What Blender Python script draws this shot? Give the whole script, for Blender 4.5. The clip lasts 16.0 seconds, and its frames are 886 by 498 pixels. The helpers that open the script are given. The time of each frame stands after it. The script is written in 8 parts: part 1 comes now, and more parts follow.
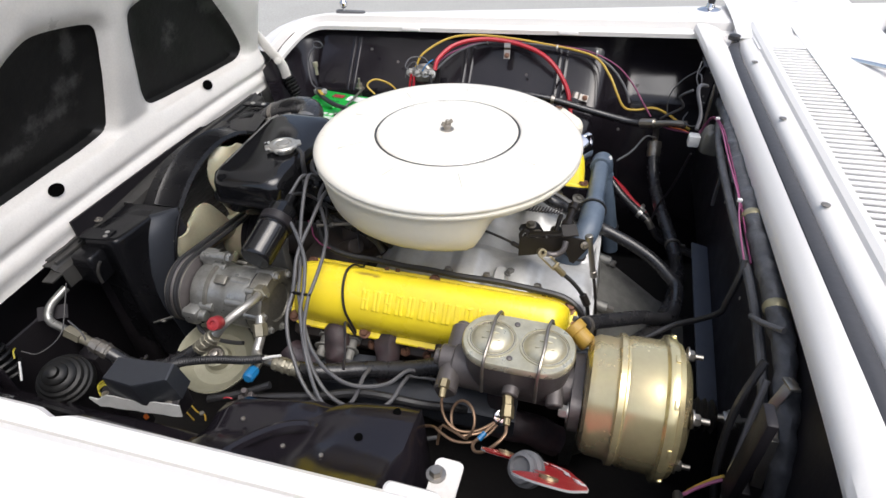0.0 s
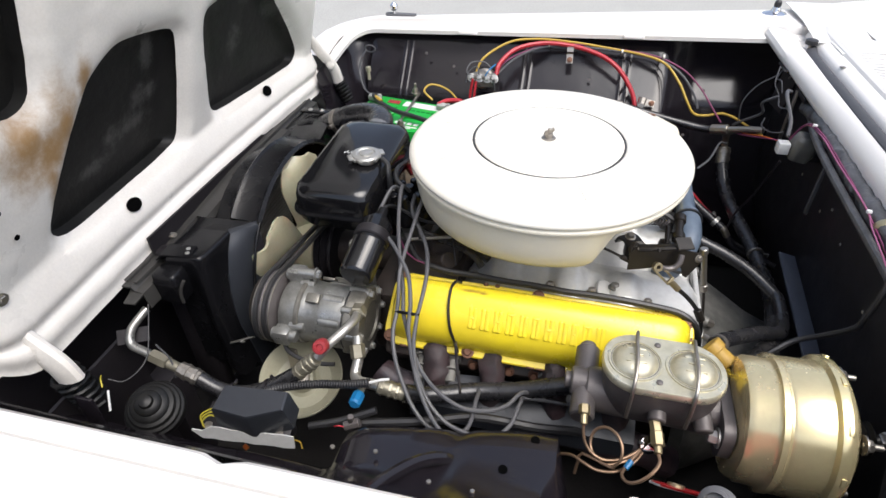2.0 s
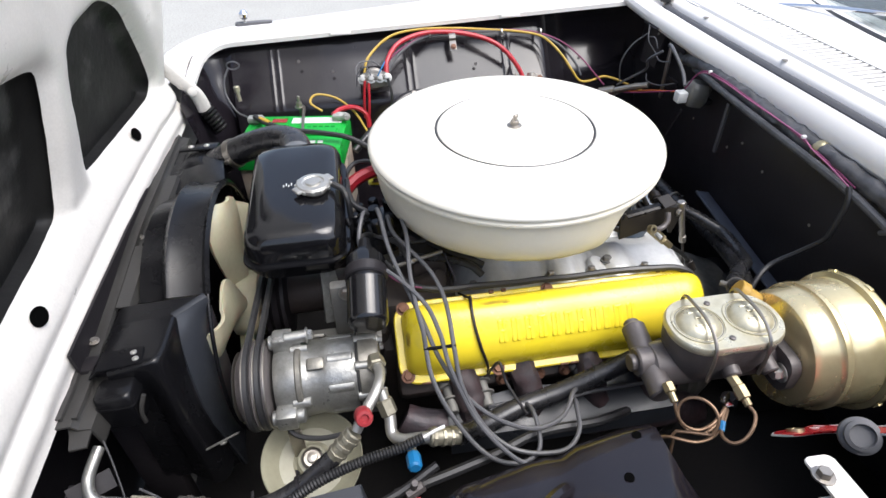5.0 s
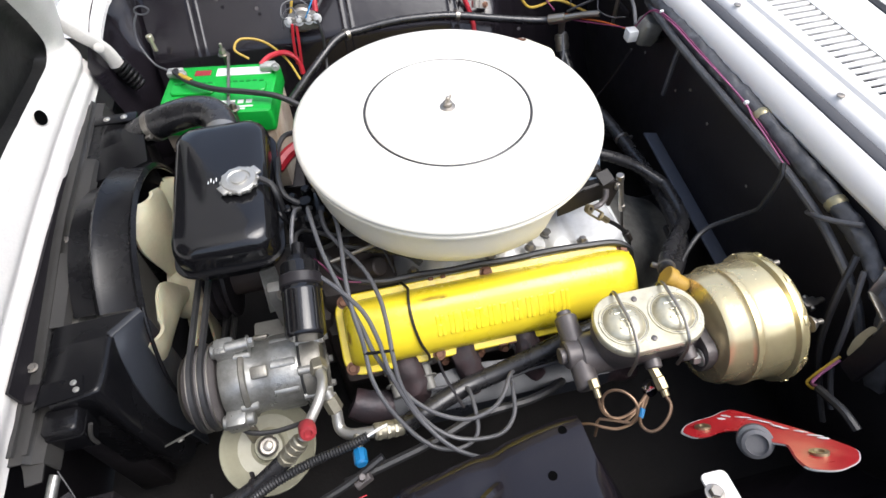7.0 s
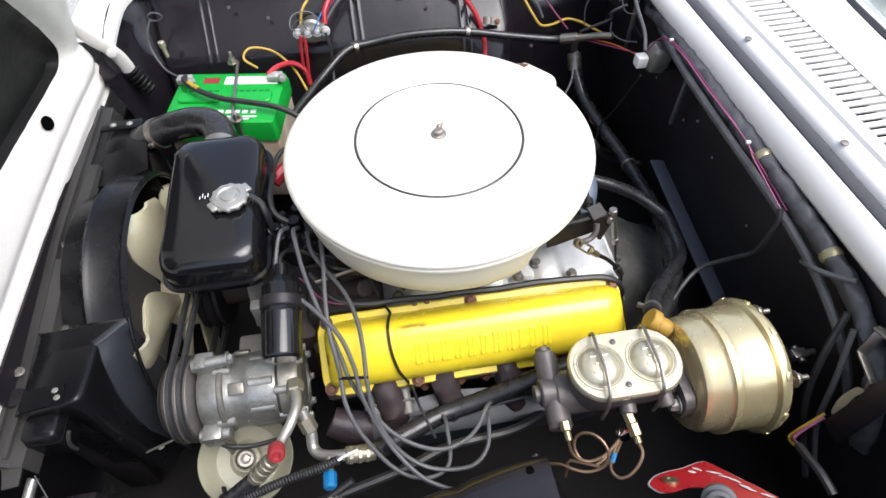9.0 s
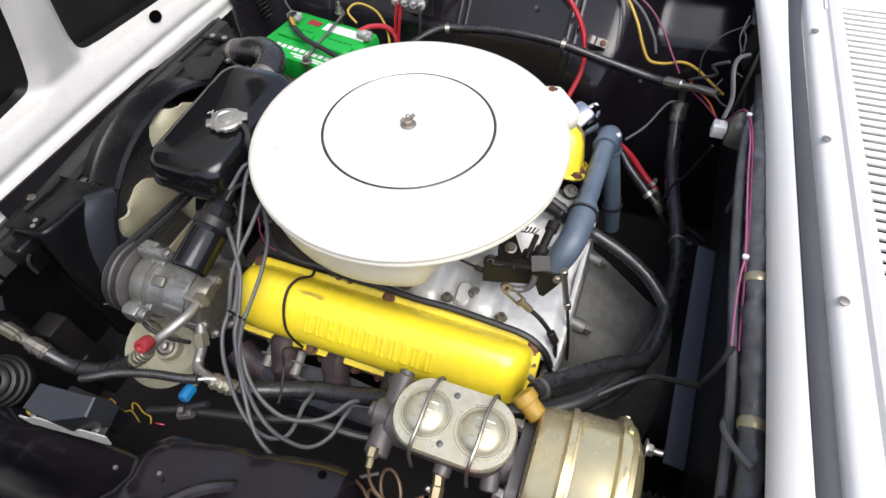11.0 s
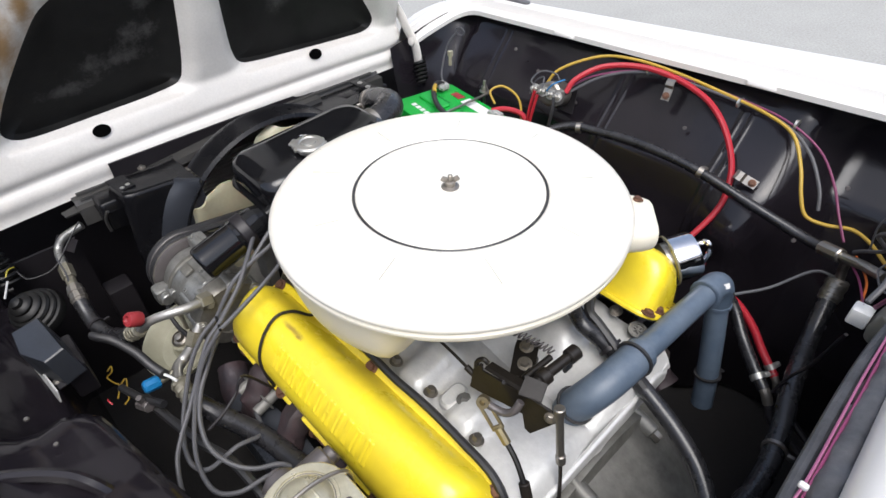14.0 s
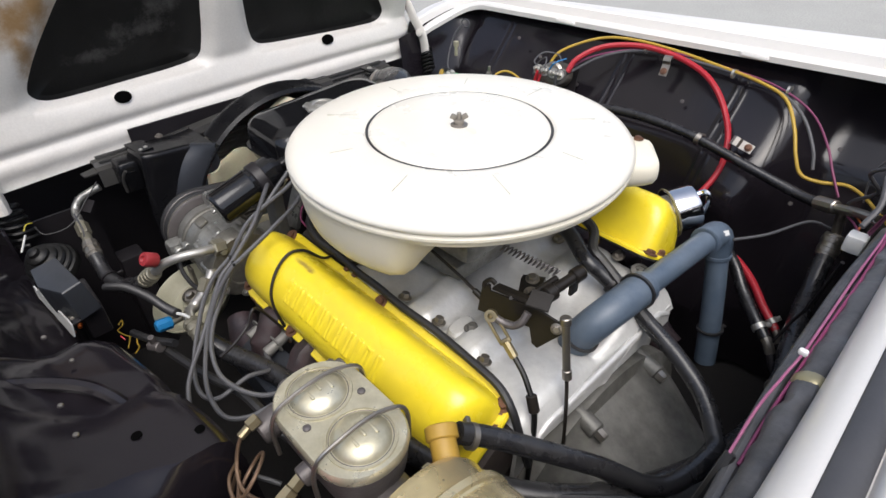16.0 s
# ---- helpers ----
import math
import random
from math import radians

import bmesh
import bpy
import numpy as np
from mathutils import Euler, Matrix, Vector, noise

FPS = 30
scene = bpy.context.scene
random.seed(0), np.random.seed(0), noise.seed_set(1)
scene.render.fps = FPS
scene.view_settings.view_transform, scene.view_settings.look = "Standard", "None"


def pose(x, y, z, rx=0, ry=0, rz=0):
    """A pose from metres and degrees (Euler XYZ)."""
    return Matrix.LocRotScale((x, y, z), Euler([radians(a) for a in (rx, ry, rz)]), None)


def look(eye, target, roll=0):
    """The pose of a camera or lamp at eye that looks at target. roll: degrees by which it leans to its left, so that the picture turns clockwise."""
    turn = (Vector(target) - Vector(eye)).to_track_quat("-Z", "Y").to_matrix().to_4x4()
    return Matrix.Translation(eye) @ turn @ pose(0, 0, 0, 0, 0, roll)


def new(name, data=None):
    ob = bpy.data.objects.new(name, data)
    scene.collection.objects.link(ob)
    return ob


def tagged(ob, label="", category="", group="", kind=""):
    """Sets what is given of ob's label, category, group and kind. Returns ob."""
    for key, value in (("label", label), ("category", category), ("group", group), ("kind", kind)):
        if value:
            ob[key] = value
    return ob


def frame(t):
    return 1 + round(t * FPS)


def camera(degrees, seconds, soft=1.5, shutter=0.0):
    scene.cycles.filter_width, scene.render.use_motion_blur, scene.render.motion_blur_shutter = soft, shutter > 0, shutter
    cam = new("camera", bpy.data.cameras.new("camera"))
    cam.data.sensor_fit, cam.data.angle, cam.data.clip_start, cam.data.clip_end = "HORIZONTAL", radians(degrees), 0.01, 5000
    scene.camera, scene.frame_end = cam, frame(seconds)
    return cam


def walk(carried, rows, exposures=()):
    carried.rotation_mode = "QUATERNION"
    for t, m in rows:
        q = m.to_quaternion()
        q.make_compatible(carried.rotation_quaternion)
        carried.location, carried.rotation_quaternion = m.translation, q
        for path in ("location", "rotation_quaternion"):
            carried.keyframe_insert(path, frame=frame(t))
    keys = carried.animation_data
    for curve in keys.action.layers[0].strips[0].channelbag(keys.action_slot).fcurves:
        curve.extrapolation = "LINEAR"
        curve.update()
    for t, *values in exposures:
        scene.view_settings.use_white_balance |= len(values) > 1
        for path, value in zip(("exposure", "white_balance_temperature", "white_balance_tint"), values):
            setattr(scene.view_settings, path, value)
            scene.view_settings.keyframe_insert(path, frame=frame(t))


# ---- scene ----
cam = camera(75.9, 16.0)
PATH = [
    (0, (0.249, -0.868, 1.419), (-0.212, 0.635, 0.183), -2.0),
    (0.5, (0.169, -0.819, 1.431), (-0.279, 0.681, 0.186), -1.5),
    (1, (0.113, -0.801, 1.424), (-0.328, 0.7, 0.178), -1.3),
    (1.5, (0.08, -0.816, 1.402), (-0.346, 0.693, 0.16), -1.2),
    (2, (0.04, -0.873, 1.414), (-0.363, 0.648, 0.18), -1.2),
    (2.5, (-0.009, -0.885, 1.396), (-0.351, 0.651, 0.162), -1.1),
    (3, (-0.102, -0.85, 1.382), (-0.342, 0.7, 0.142), -0.9),
    (3.5, (-0.173, -0.813, 1.357), (-0.269, 0.751, 0.115), -1.0),
    (4, (-0.208, -0.806, 1.341), (-0.169, 0.761, 0.099), -1.1),
    (4.5, (-0.213, -0.813, 1.367), (-0.07, 0.745, 0.12), -1.2),
    (5, (-0.248, -0.794, 1.383), (-0.016, 0.75, 0.133), -1.2),
    (5.2, (-0.261, -0.784, 1.384), (0.022, 0.753, 0.135), -1.2),
    (7.3, (-0.152, -0.648, 1.527), (0.103, 0.536, -0.065), -1.3),
    (7.5, (-0.146, -0.634, 1.531), (0.107, 0.55, -0.061), -1.3),
    (8, (-0.132, -0.612, 1.53), (0.105, 0.575, -0.062), -1.3),
    (8.5, (-0.115, -0.627, 1.544), (0.093, 0.559, -0.053), -1.3),
    (9, (-0.095, -0.64, 1.541), (0.072, 0.566, -0.046), -1.5),
    (9.2, (-0.037, -0.645, 1.539), (0.085, 0.57, -0.045), -2.1),
    (11.3, (0.293, -0.566, 1.509), (-0.252, 0.532, -0.072), -2.7),
    (11.5, (0.294, -0.562, 1.51), (-0.284, 0.519, -0.07), -2.3),
    (12, (0.317, -0.513, 1.471), (-0.348, 0.519, -0.108), -2.1),
    (12.5, (0.366, -0.45, 1.426), (-0.43, 0.493, -0.148), -2.2),
    (13, (0.4, -0.421, 1.401), (-0.475, 0.464, -0.164), -2.0),
    (13.5, (0.43, -0.414, 1.41), (-0.527, 0.488, -0.096), -1.9),
    (14, (0.444, -0.413, 1.385), (-0.682, 0.616, 0.092), -1.7),
    (14.5, (0.461, -0.42, 1.347), (-0.684, 0.612, 0.073), -1.6),
    (15, (0.486, -0.442, 1.326), (-0.663, 0.589, 0.055), -1.5),
    (15.5, (0.502, -0.468, 1.323), (-0.688, 0.608, 0.129), -1.3),
    (16, (0.514, -0.497, 1.29), (-0.675, 0.593, 0.106), -1.2),
]
walk(cam, [(t, look(eye, target, roll)) for t, eye, target, roll in PATH], [(0, 0.71, 6450), (1, 0.81, 6450), (2, 0.89, 6450), (3, 0.95, 6420), (4, 1.09, 6300), (5, 1.15, 6290), (7.5, 1.16, 6300), (9, 1.11, 6290), (11.5, 0.82, 6350), (13, 0.97, 6260), (14, 0.77, 6300), (16, 0.6, 6450)])

# ---- light ----
world = bpy.data.worlds.new("sky")
scene.world = world
world.use_nodes = True
wn = world.node_tree.nodes
wl = world.node_tree.links
sky = wn.new("ShaderNodeTexSky")
sky.sky_type = "NISHITA"
sky.sun_disc = False
sky.sun_elevation = radians(64)
sky.sun_rotation = radians(124)
sky.air_density, sky.dust_density, sky.ozone_density = 1.0, 4.0, 1.5
veil = wn.new("ShaderNodeHueSaturation")  # thin high cloud
veil.inputs["Saturation"].default_value = 0.75
wl.new(sky.outputs["Color"], veil.inputs["Color"])
wl.new(veil.outputs["Color"], wn["Background"].inputs["Color"])
wn["Background"].inputs["Strength"].default_value = 0.15
sun_lamp = new("sun", bpy.data.lights.new("sun", "SUN"))
sun_lamp.data.energy, sun_lamp.data.angle, sun_lamp.data.color = 1.35, radians(45), (1.0, 0.988, 0.975)
sun_lamp.matrix_world = look((1.8, -1.2, 5.3), (0, 0, 0.9))


# ---- materials ----
def material(name, colour, second=None, rough=0.5, metal=0.0, fine=120.0, coarse=9.0, mix=0.5, bump=0.1, coat=0.0, rvar=0.12, dust=0.0, grain=0.1, dust_colour=(0.25, 0.23, 0.2), **more):
    m = bpy.data.materials.new(name)
    m.use_nodes = True
    n, l = m.node_tree.nodes, m.node_tree.links
    b = n["Principled BSDF"]
    b.inputs["Roughness"].default_value, b.inputs["Metallic"].default_value = rough, metal
    b.inputs["Coat Weight"].default_value = coat
    b.inputs["Coat Roughness"].default_value = 0.12
    for key, value in more.items():
        b.inputs[key.replace("_", " ")].default_value = value
    tc = n.new("ShaderNodeTexCoord")

    def noise_node(scale, detail, rough_=0.6):
        t = n.new("ShaderNodeTexNoise")
        t.inputs["Scale"].default_value, t.inputs["Detail"].default_value, t.inputs["Roughness"].default_value = scale, detail, rough_
        l.new(tc.outputs["Object"], t.inputs["Vector"])
        return t.outputs["Fac"]

    def ramp(source, low, high):
        r = n.new("ShaderNodeMapRange")
        r.inputs["From Min"].default_value, r.inputs["From Max"].default_value = low, high
        l.new(source, r.inputs["Value"])
        return r.outputs["Result"]

    def mixed(fac, a, bcol):
        x = n.new("ShaderNodeMix")
        x.data_type = "RGBA"
        l.new(fac, x.inputs["Factor"])
        for value, socket in ((a, x.inputs["A"]), (bcol, x.inputs["B"])):
            if isinstance(value, tuple):
                socket.default_value = (*value, 1)
            else:
                l.new(value, socket)
        return x.outputs["Result"]

    big, small = noise_node(coarse, 5), noise_node(fine, 4)
    second = second or tuple(c * 0.75 for c in colour)
    col = mixed(ramp(big, 0.5 - 0.25 / max(mix, 0.05), 0.5 + 0.25 / max(mix, 0.05)), colour, second)
    grain = mixed(ramp(small, 0.3, 0.75), (1.0, 1.0, 1.0), (1 - grain, 1 - grain, 1 - grain))
    mul = n.new("ShaderNodeMix")
    mul.data_type, mul.blend_type = "RGBA", "MULTIPLY"
    mul.inputs["Factor"].default_value = 1.0
    l.new(col, mul.inputs["A"]), l.new(grain, mul.inputs["B"])
    col = mul.outputs["Result"]
    if dust:
        geo = n.new("ShaderNodeNewGeometry")
        sep = n.new("ShaderNodeSeparateXYZ")
        l.new(geo.outputs["Normal"], sep.inputs["Vector"])
        up = ramp(sep.outputs["Z"], 0.1, 1.0)
        patch = ramp(noise_node(coarse * 3, 6, 0.7), 0.35, 0.75)
        mu = n.new("ShaderNodeMath")
        mu.operation = "MULTIPLY"
        l.new(up, mu.inputs[0]), l.new(patch, mu.inputs[1])
        mu2 = n.new("ShaderNodeMath")
        mu2.operation = "MULTIPLY"
        mu2.inputs[1].default_value = dust * 0.35
        l.new(mu.outputs[0], mu2.inputs[0])
        col = mixed(mu2.outputs[0], col, dust_colour)
    l.new(col, b.inputs["Base Color"])
    rr = n.new("ShaderNodeMapRange")
    rr.inputs["From Min"].default_value, rr.inputs["From Max"].default_value = 0.3, 0.7
    rr.inputs["To Min"].default_value, rr.inputs["To Max"].default_value = max(rough - rvar, 0.03), min(rough + rvar, 1)
    l.new(big, rr.inputs["Value"])
    l.new(rr.outputs["Result"], b.inputs["Roughness"])
    if bump:
        bp = n.new("ShaderNodeBump")
        bp.inputs["Strength"].default_value, bp.inputs["Distance"].default_value = bump, 0.002
        l.new(small, bp.inputs["Height"])
        l.new(bp.outputs["Normal"], b.inputs["Normal"])
    return m


WHITE = material("white_body_paint", (0.72, 0.7, 0.67), (0.68, 0.655, 0.62), 0.3, mix=0.4, bump=0.01, coat=0.0, fine=300, grain=0.03, rvar=0.03)
HOODW = material("aged_white_underside_paint", (0.7, 0.68, 0.64), (0.64, 0.6, 0.55), 0.36, mix=0.4, bump=0.05, fine=250)


def stained(base, name, spots, colour, edge):
    """A copy of a paint with rust soaked in round the given places."""
    m = base.copy()
    m.name = name
    n, l = m.node_tree.nodes, m.node_tree.links
    b = n["Principled BSDF"]
    tc = n.new("ShaderNodeTexCoord")
    noise = n.new("ShaderNodeTexNoise")
    noise.inputs["Scale"].default_value, noise.inputs["Detail"].default_value, noise.inputs["Roughness"].default_value = 26.0, 10.0, 0.72
    l.new(tc.outputs["Object"], noise.inputs["Vector"])
    total = None
    for at, stretch, size in spots:
        mp = n.new("ShaderNodeMapping")
        mp.vector_type = "TEXTURE"
        mp.inputs["Location"].default_value, mp.inputs["Scale"].default_value = at, tuple(size * s for s in stretch)
        l.new(tc.outputs["Object"], mp.inputs["Vector"])
        ln = n.new("ShaderNodeVectorMath")
        ln.operation = "LENGTH"
        l.new(mp.outputs["Vector"], ln.inputs[0])
        w = n.new("ShaderNodeMath")
        w.operation = "MULTIPLY_ADD"
        w.inputs[1].default_value = edge
        l.new(noise.outputs["Fac"], w.inputs[0])
        l.new(ln.outputs["Value"], w.inputs[2])
        r = n.new("ShaderNodeMapRange")
        r.interpolation_type = "SMOOTHSTEP"
        r.inputs["From Min"].default_value, r.inputs["From Max"].default_value = edge * 0.5 + 0.1, edge * 0.5 + 1.0
        r.inputs["To Min"].default_value, r.inputs["To Max"].default_value = 1.0, 0.0
        l.new(w.outputs[0], r.inputs["Value"])
        if total is None:
            total = r.outputs["Result"]
        else:
            mx = n.new("ShaderNodeMath")
            mx.operation = "MAXIMUM"
            l.new(total, mx.inputs[0]), l.new(r.outputs["Result"], mx.inputs[1])
            total = mx.outputs[0]
    x = n.new("ShaderNodeMix")
    x.data_type = "RGBA"
    old = b.inputs["Base Color"].links[0].from_socket
    l.new(total, x.inputs["Factor"])
    l.new(old, x.inputs["A"])
    x.inputs["B"].default_value = (*colour, 1)
    l.new(x.outputs["Result"], b.inputs["Base Color"])
    return m
CREAM = material("ivory_enamel", (0.7, 0.675, 0.61), (0.66, 0.625, 0.54), 0.33, mix=0.5, bump=0.008, coat=0.2, fine=260, grain=0.015)
BOWL = material("ivory_enamel_aged", (0.72, 0.68, 0.57), (0.66, 0.61, 0.49), 0.38, mix=0.5, bump=0.015, grain=0.03)
YELLOW = material("yellow_engine_enamel", (0.84, 0.67, 0.022), (0.72, 0.55, 0.03), 0.3, mix=0.8, bump=0.09, coat=0.2, fine=26, coarse=13, grain=0.05, dust=0.5, dust_colour=(0.42, 0.34, 0.06))
BLACKP = material("black_chassis_paint", (0.009, 0.0078, 0.0105), (0.014, 0.0115, 0.014), 0.16, mix=0.5, bump=0.22, fine=20, dust=0.04, rvar=0.06, Specular_IOR_Level=0.42, dust_colour=(0.06, 0.061, 0.066))
OILK = material("oily_black_steel", (0.008, 0.0075, 0.007), (0.022, 0.017, 0.013), 0.42, metal=0.0, mix=0.8, bump=0.25, fine=90, Specular_IOR_Level=0.3)
# sky sheen on black plastic, put into the colour; also plain blue grey sheet
SHROUDW = material("blue_grey_and_sky_sheen", (0.028, 0.031, 0.038), (0.016, 0.018, 0.022), 0.38, mix=0.9, coarse=12, bump=0.12)
# the dimness low in the engine bay, painted as a matt black
UNDERSHADE = material("under_engine_shade_black", (0.016, 0.0152, 0.0155), (0.026, 0.024, 0.023), 0.75, mix=1.0, coarse=9, bump=0.5, Specular_IOR_Level=0.15)
HOSEK = material("glossy_black_hose", (0.009, 0.009, 0.011), (0.024, 0.024, 0.026), 0.27, mix=0.9, coarse=24, bump=0.25, fine=45, rvar=0.12, grain=0.3, dust=0.25)
BLACKM = material("matt_black_paint", (0.0105, 0.0095, 0.0112), (0.0175, 0.015, 0.017), 0.45, mix=0.6, bump=0.15, dust=0.06, Specular_IOR_Level=0.32)
GLOSSK = material("gloss_black_enamel", (0.005, 0.005, 0.006), (0.008, 0.008, 0.009), 0.11, mix=0.4, bump=0.03, fine=120, coat=0.0, dust=0.03, rvar=0.05)
PLASTK = material("black_moulded_plastic", (0.004, 0.004, 0.005), (0.008, 0.008, 0.009), 0.25, mix=0.6, bump=0.05, dust=0.04, rvar=0.08, Specular_IOR_Level=0.24)
BOOTK = material("black_boot_rubber", (0.005, 0.005, 0.005), (0.009, 0.009, 0.009), 0.42, mix=0.6, bump=0.1, dust=0.03, Specular_IOR_Level=0.28)
RUBBER = material("black_rubber", (0.011, 0.011, 0.013), (0.022, 0.022, 0.023), 0.48, mix=0.6, bump=0.12, dust=0.2)
GREYRUB = material("grey_cable_jacket", (0.06, 0.06, 0.065), (0.09, 0.09, 0.095), 0.5, mix=0.5, bump=0.08)
TAPE = material("worn_grey_loom_tape", (0.1, 0.1, 0.105), (0.035, 0.035, 0.037), 0.5, mix=0.9, coarse=30, bump=0.6, fine=90, grain=0.3)
SEALD = material("dark_rubber_seal", (0.035, 0.036, 0.041), (0.06, 0.06, 0.065), 0.6, mix=0.7, bump=0.2)
SEALR = material("grey_rubber_seal", (0.085, 0.085, 0.09), (0.12, 0.12, 0.125), 0.7, mix=0.6, bump=0.2)
ALU = material("cast_aluminium", (0.4, 0.4, 0.38), (0.22, 0.215, 0.195), 0.36, metal=0.7, mix=1.0, bump=0.4, fine=110, coarse=26, grain=0.3)
ALUD = material("stained_cast_aluminium", (0.25, 0.24, 0.21), (0.14, 0.13, 0.11), 0.45, metal=0.6, mix=0.8, bump=0.4, fine=110, coarse=22, grain=0.3)
FITTING = material("dull_plated_fitting", (0.3, 0.28, 0.22), (0.19, 0.175, 0.13), 0.42, metal=0.6, mix=0.8, coarse=40, bump=0.2)
ALUP = material("aluminium_tube", (0.56, 0.55, 0.52), (0.4, 0.385, 0.35), 0.4, metal=0.8, mix=0.5, bump=0.06)
SILVERP = material("silver_engine_paint", (0.64, 0.64, 0.625), (0.53, 0.53, 0.515), 0.42, metal=0.25, mix=0.7, bump=0.45, fine=80, coarse=14, dust=0.2, grain=0.14)
DARKCAST = material("grimy_cast_alloy", (0.24, 0.235, 0.215), (0.11, 0.105, 0.095), 0.6, metal=0.4, mix=0.8, bump=0.5, fine=80, coarse=16)
BELLC = material("oil_stained_bell_alloy", (0.23, 0.225, 0.205), (0.1, 0.098, 0.088), 0.5, metal=0.4, mix=1.3, bump=0.6, fine=60, coarse=13, grain=0.3)
IRON = material("dark_cast_iron", (0.12, 0.108, 0.105), (0.085, 0.075, 0.072), 0.45, metal=0.3, mix=0.7, bump=0.3, fine=150)
BLOCK = material("oily_engine_block", (0.03, 0.028, 0.026), (0.07, 0.05, 0.042), 0.6, metal=0.2, mix=0.9, bump=0.5, fine=70)
RUSTY = material("rusty_exhaust_iron", (0.042, 0.044, 0.052), (0.075, 0.04, 0.042), 0.5, metal=0.25, mix=1.1, bump=0.6, fine=90, coarse=18, grain=0.35)
PORTC = material("dusty_red_port_iron", (0.032, 0.031, 0.033), (0.05, 0.025, 0.027), 0.6, metal=0.1, mix=1.2, bump=0.6, fine=70, coarse=34, grain=0.4)
ZINC = material("yellow_zinc_plate", (0.72, 0.66, 0.33), (0.7, 0.55, 0.36), 0.23, metal=0.72, mix=0.7, coarse=9, bump=0.04)
TIN = material("dull_tin_plate", (0.7, 0.66, 0.51), (0.46, 0.42, 0.29), 0.34, metal=0.68, mix=1.1, bump=0.12, coarse=32, fine=150, grain=0.15)
STEEL = material("bare_steel", (0.4, 0.38, 0.34), (0.25, 0.22, 0.19), 0.4, metal=0.9, mix=0.7, bump=0.15)
BRASS = material("brass_fitting", (0.4, 0.34, 0.21), (0.28, 0.23, 0.14), 0.45, metal=0.9, mix=0.6, bump=0.15)
COPPER = material("copper_nickel_line", (0.3, 0.2, 0.13), (0.2, 0.13, 0.085), 0.42, metal=0.7, mix=0.6, bump=0.08)
CHROME = material("chrome_plate", (0.75, 0.75, 0.76), (0.7, 0.7, 0.71), 0.07, metal=1.0, mix=0.2, bump=0.0, rvar=0.03)
BOLT = material("rusted_bolt", (0.12, 0.06, 0.04), (0.2, 0.1, 0.06), 0.6, metal=0.6, mix=0.8, bump=0.4)
REDR = material("red_cable", (0.42, 0.016, 0.03), (0.35, 0.015, 0.025), 0.42, mix=0.4, bump=0.06)
REDC = material("red_cap_plastic", (0.3, 0.025, 0.03), (0.24, 0.02, 0.025), 0.5, mix=0.5, bump=0.1)
REDPAINT = material("chipped_red_paint", (0.45, 0.02, 0.025), (0.38, 0.015, 0.02), 0.3, mix=0.4, bump=0.05)
BLUEC = material("blue_cap_plastic", (0.01, 0.16, 0.36), (0.008, 0.12, 0.3), 0.45, mix=0.4, bump=0.08)
BLUEP = material("blue_grey_pvc_pipe", (0.06, 0.088, 0.13), (0.1, 0.13, 0.17), 0.4, mix=0.9, bump=0.12, fine=60, coarse=18, dust=0.5, dust_colour=(0.3, 0.33, 0.36), grain=0.15)
YELW = material("yellow_wire", (0.46, 0.3, 0.03), (0.38, 0.24, 0.03), 0.5, mix=0.4, bump=0.05)
LEADY = material("lemon_wire", (0.4, 0.34, 0.03), (0.33, 0.28, 0.03), 0.5, mix=0.4, bump=0.05)
PURW = material("purple_wire", (0.2, 0.03, 0.1), (0.14, 0.025, 0.07), 0.5, mix=0.5, bump=0.05)
PINKW = material("pink_wire", (0.32, 0.1, 0.2), (0.24, 0.07, 0.14), 0.5, mix=0.5, bump=0.05)
ORANGE = material("orange_plastic", (0.6, 0.14, 0.02), None, 0.5, bump=0.05)
GREENB = material("green_battery_plastic", (0.01, 0.36, 0.045), (0.008, 0.3, 0.035), 0.34, mix=0.4, bump=0.06)
DGREENB = material("dark_green_plastic", (0.006, 0.22, 0.03), None, 0.4, bump=0.05)
CASEB = material("stained_white_case", (0.62, 0.58, 0.5), (0.3, 0.19, 0.11), 0.5, mix=0.9, coarse=11, bump=0.1)
LABELW = material("white_label", (0.75, 0.75, 0.73), None, 0.45, bump=0.02)
LEAD = material("lead_post", (0.3, 0.3, 0.29), (0.45, 0.45, 0.42), 0.6, metal=0.4, mix=0.8, bump=0.5)
FANP = material("cream_nylon", (0.48, 0.44, 0.31), (0.38, 0.34, 0.23), 0.45, mix=0.5, bump=0.08, Subsurface_Weight=0.15)
HORNP = material("cream_grey_enamel", (0.38, 0.37, 0.28), (0.28, 0.265, 0.19), 0.38, mix=0.6, bump=0.1)
RADF = material("radiator_fins", (0.26, 0.25, 0.225), (0.15, 0.142, 0.125), 0.45, metal=0.3, mix=0.7, bump=0.3)
OLIVE = material("olive_zinc_ring", (0.35, 0.31, 0.19), (0.28, 0.25, 0.15), 0.4, metal=0.6, mix=0.6, bump=0.15)
MASTIC = material("amber_rubber", (0.42, 0.26, 0.035), (0.32, 0.19, 0.03), 0.5, mix=0.7, bump=0.2)
SOUND = material("black_sound_pad", (0.005, 0.0048, 0.0046), (0.012, 0.0115, 0.0105), 0.55, mix=0.9, coarse=10, bump=0.5, fine=60, Specular_IOR_Level=0.3)
DUSTYK = material("dusty_black_strip", (0.022, 0.021, 0.02), (0.042, 0.04, 0.037), 0.5, mix=0.8, coarse=12, bump=0.2, fine=100)
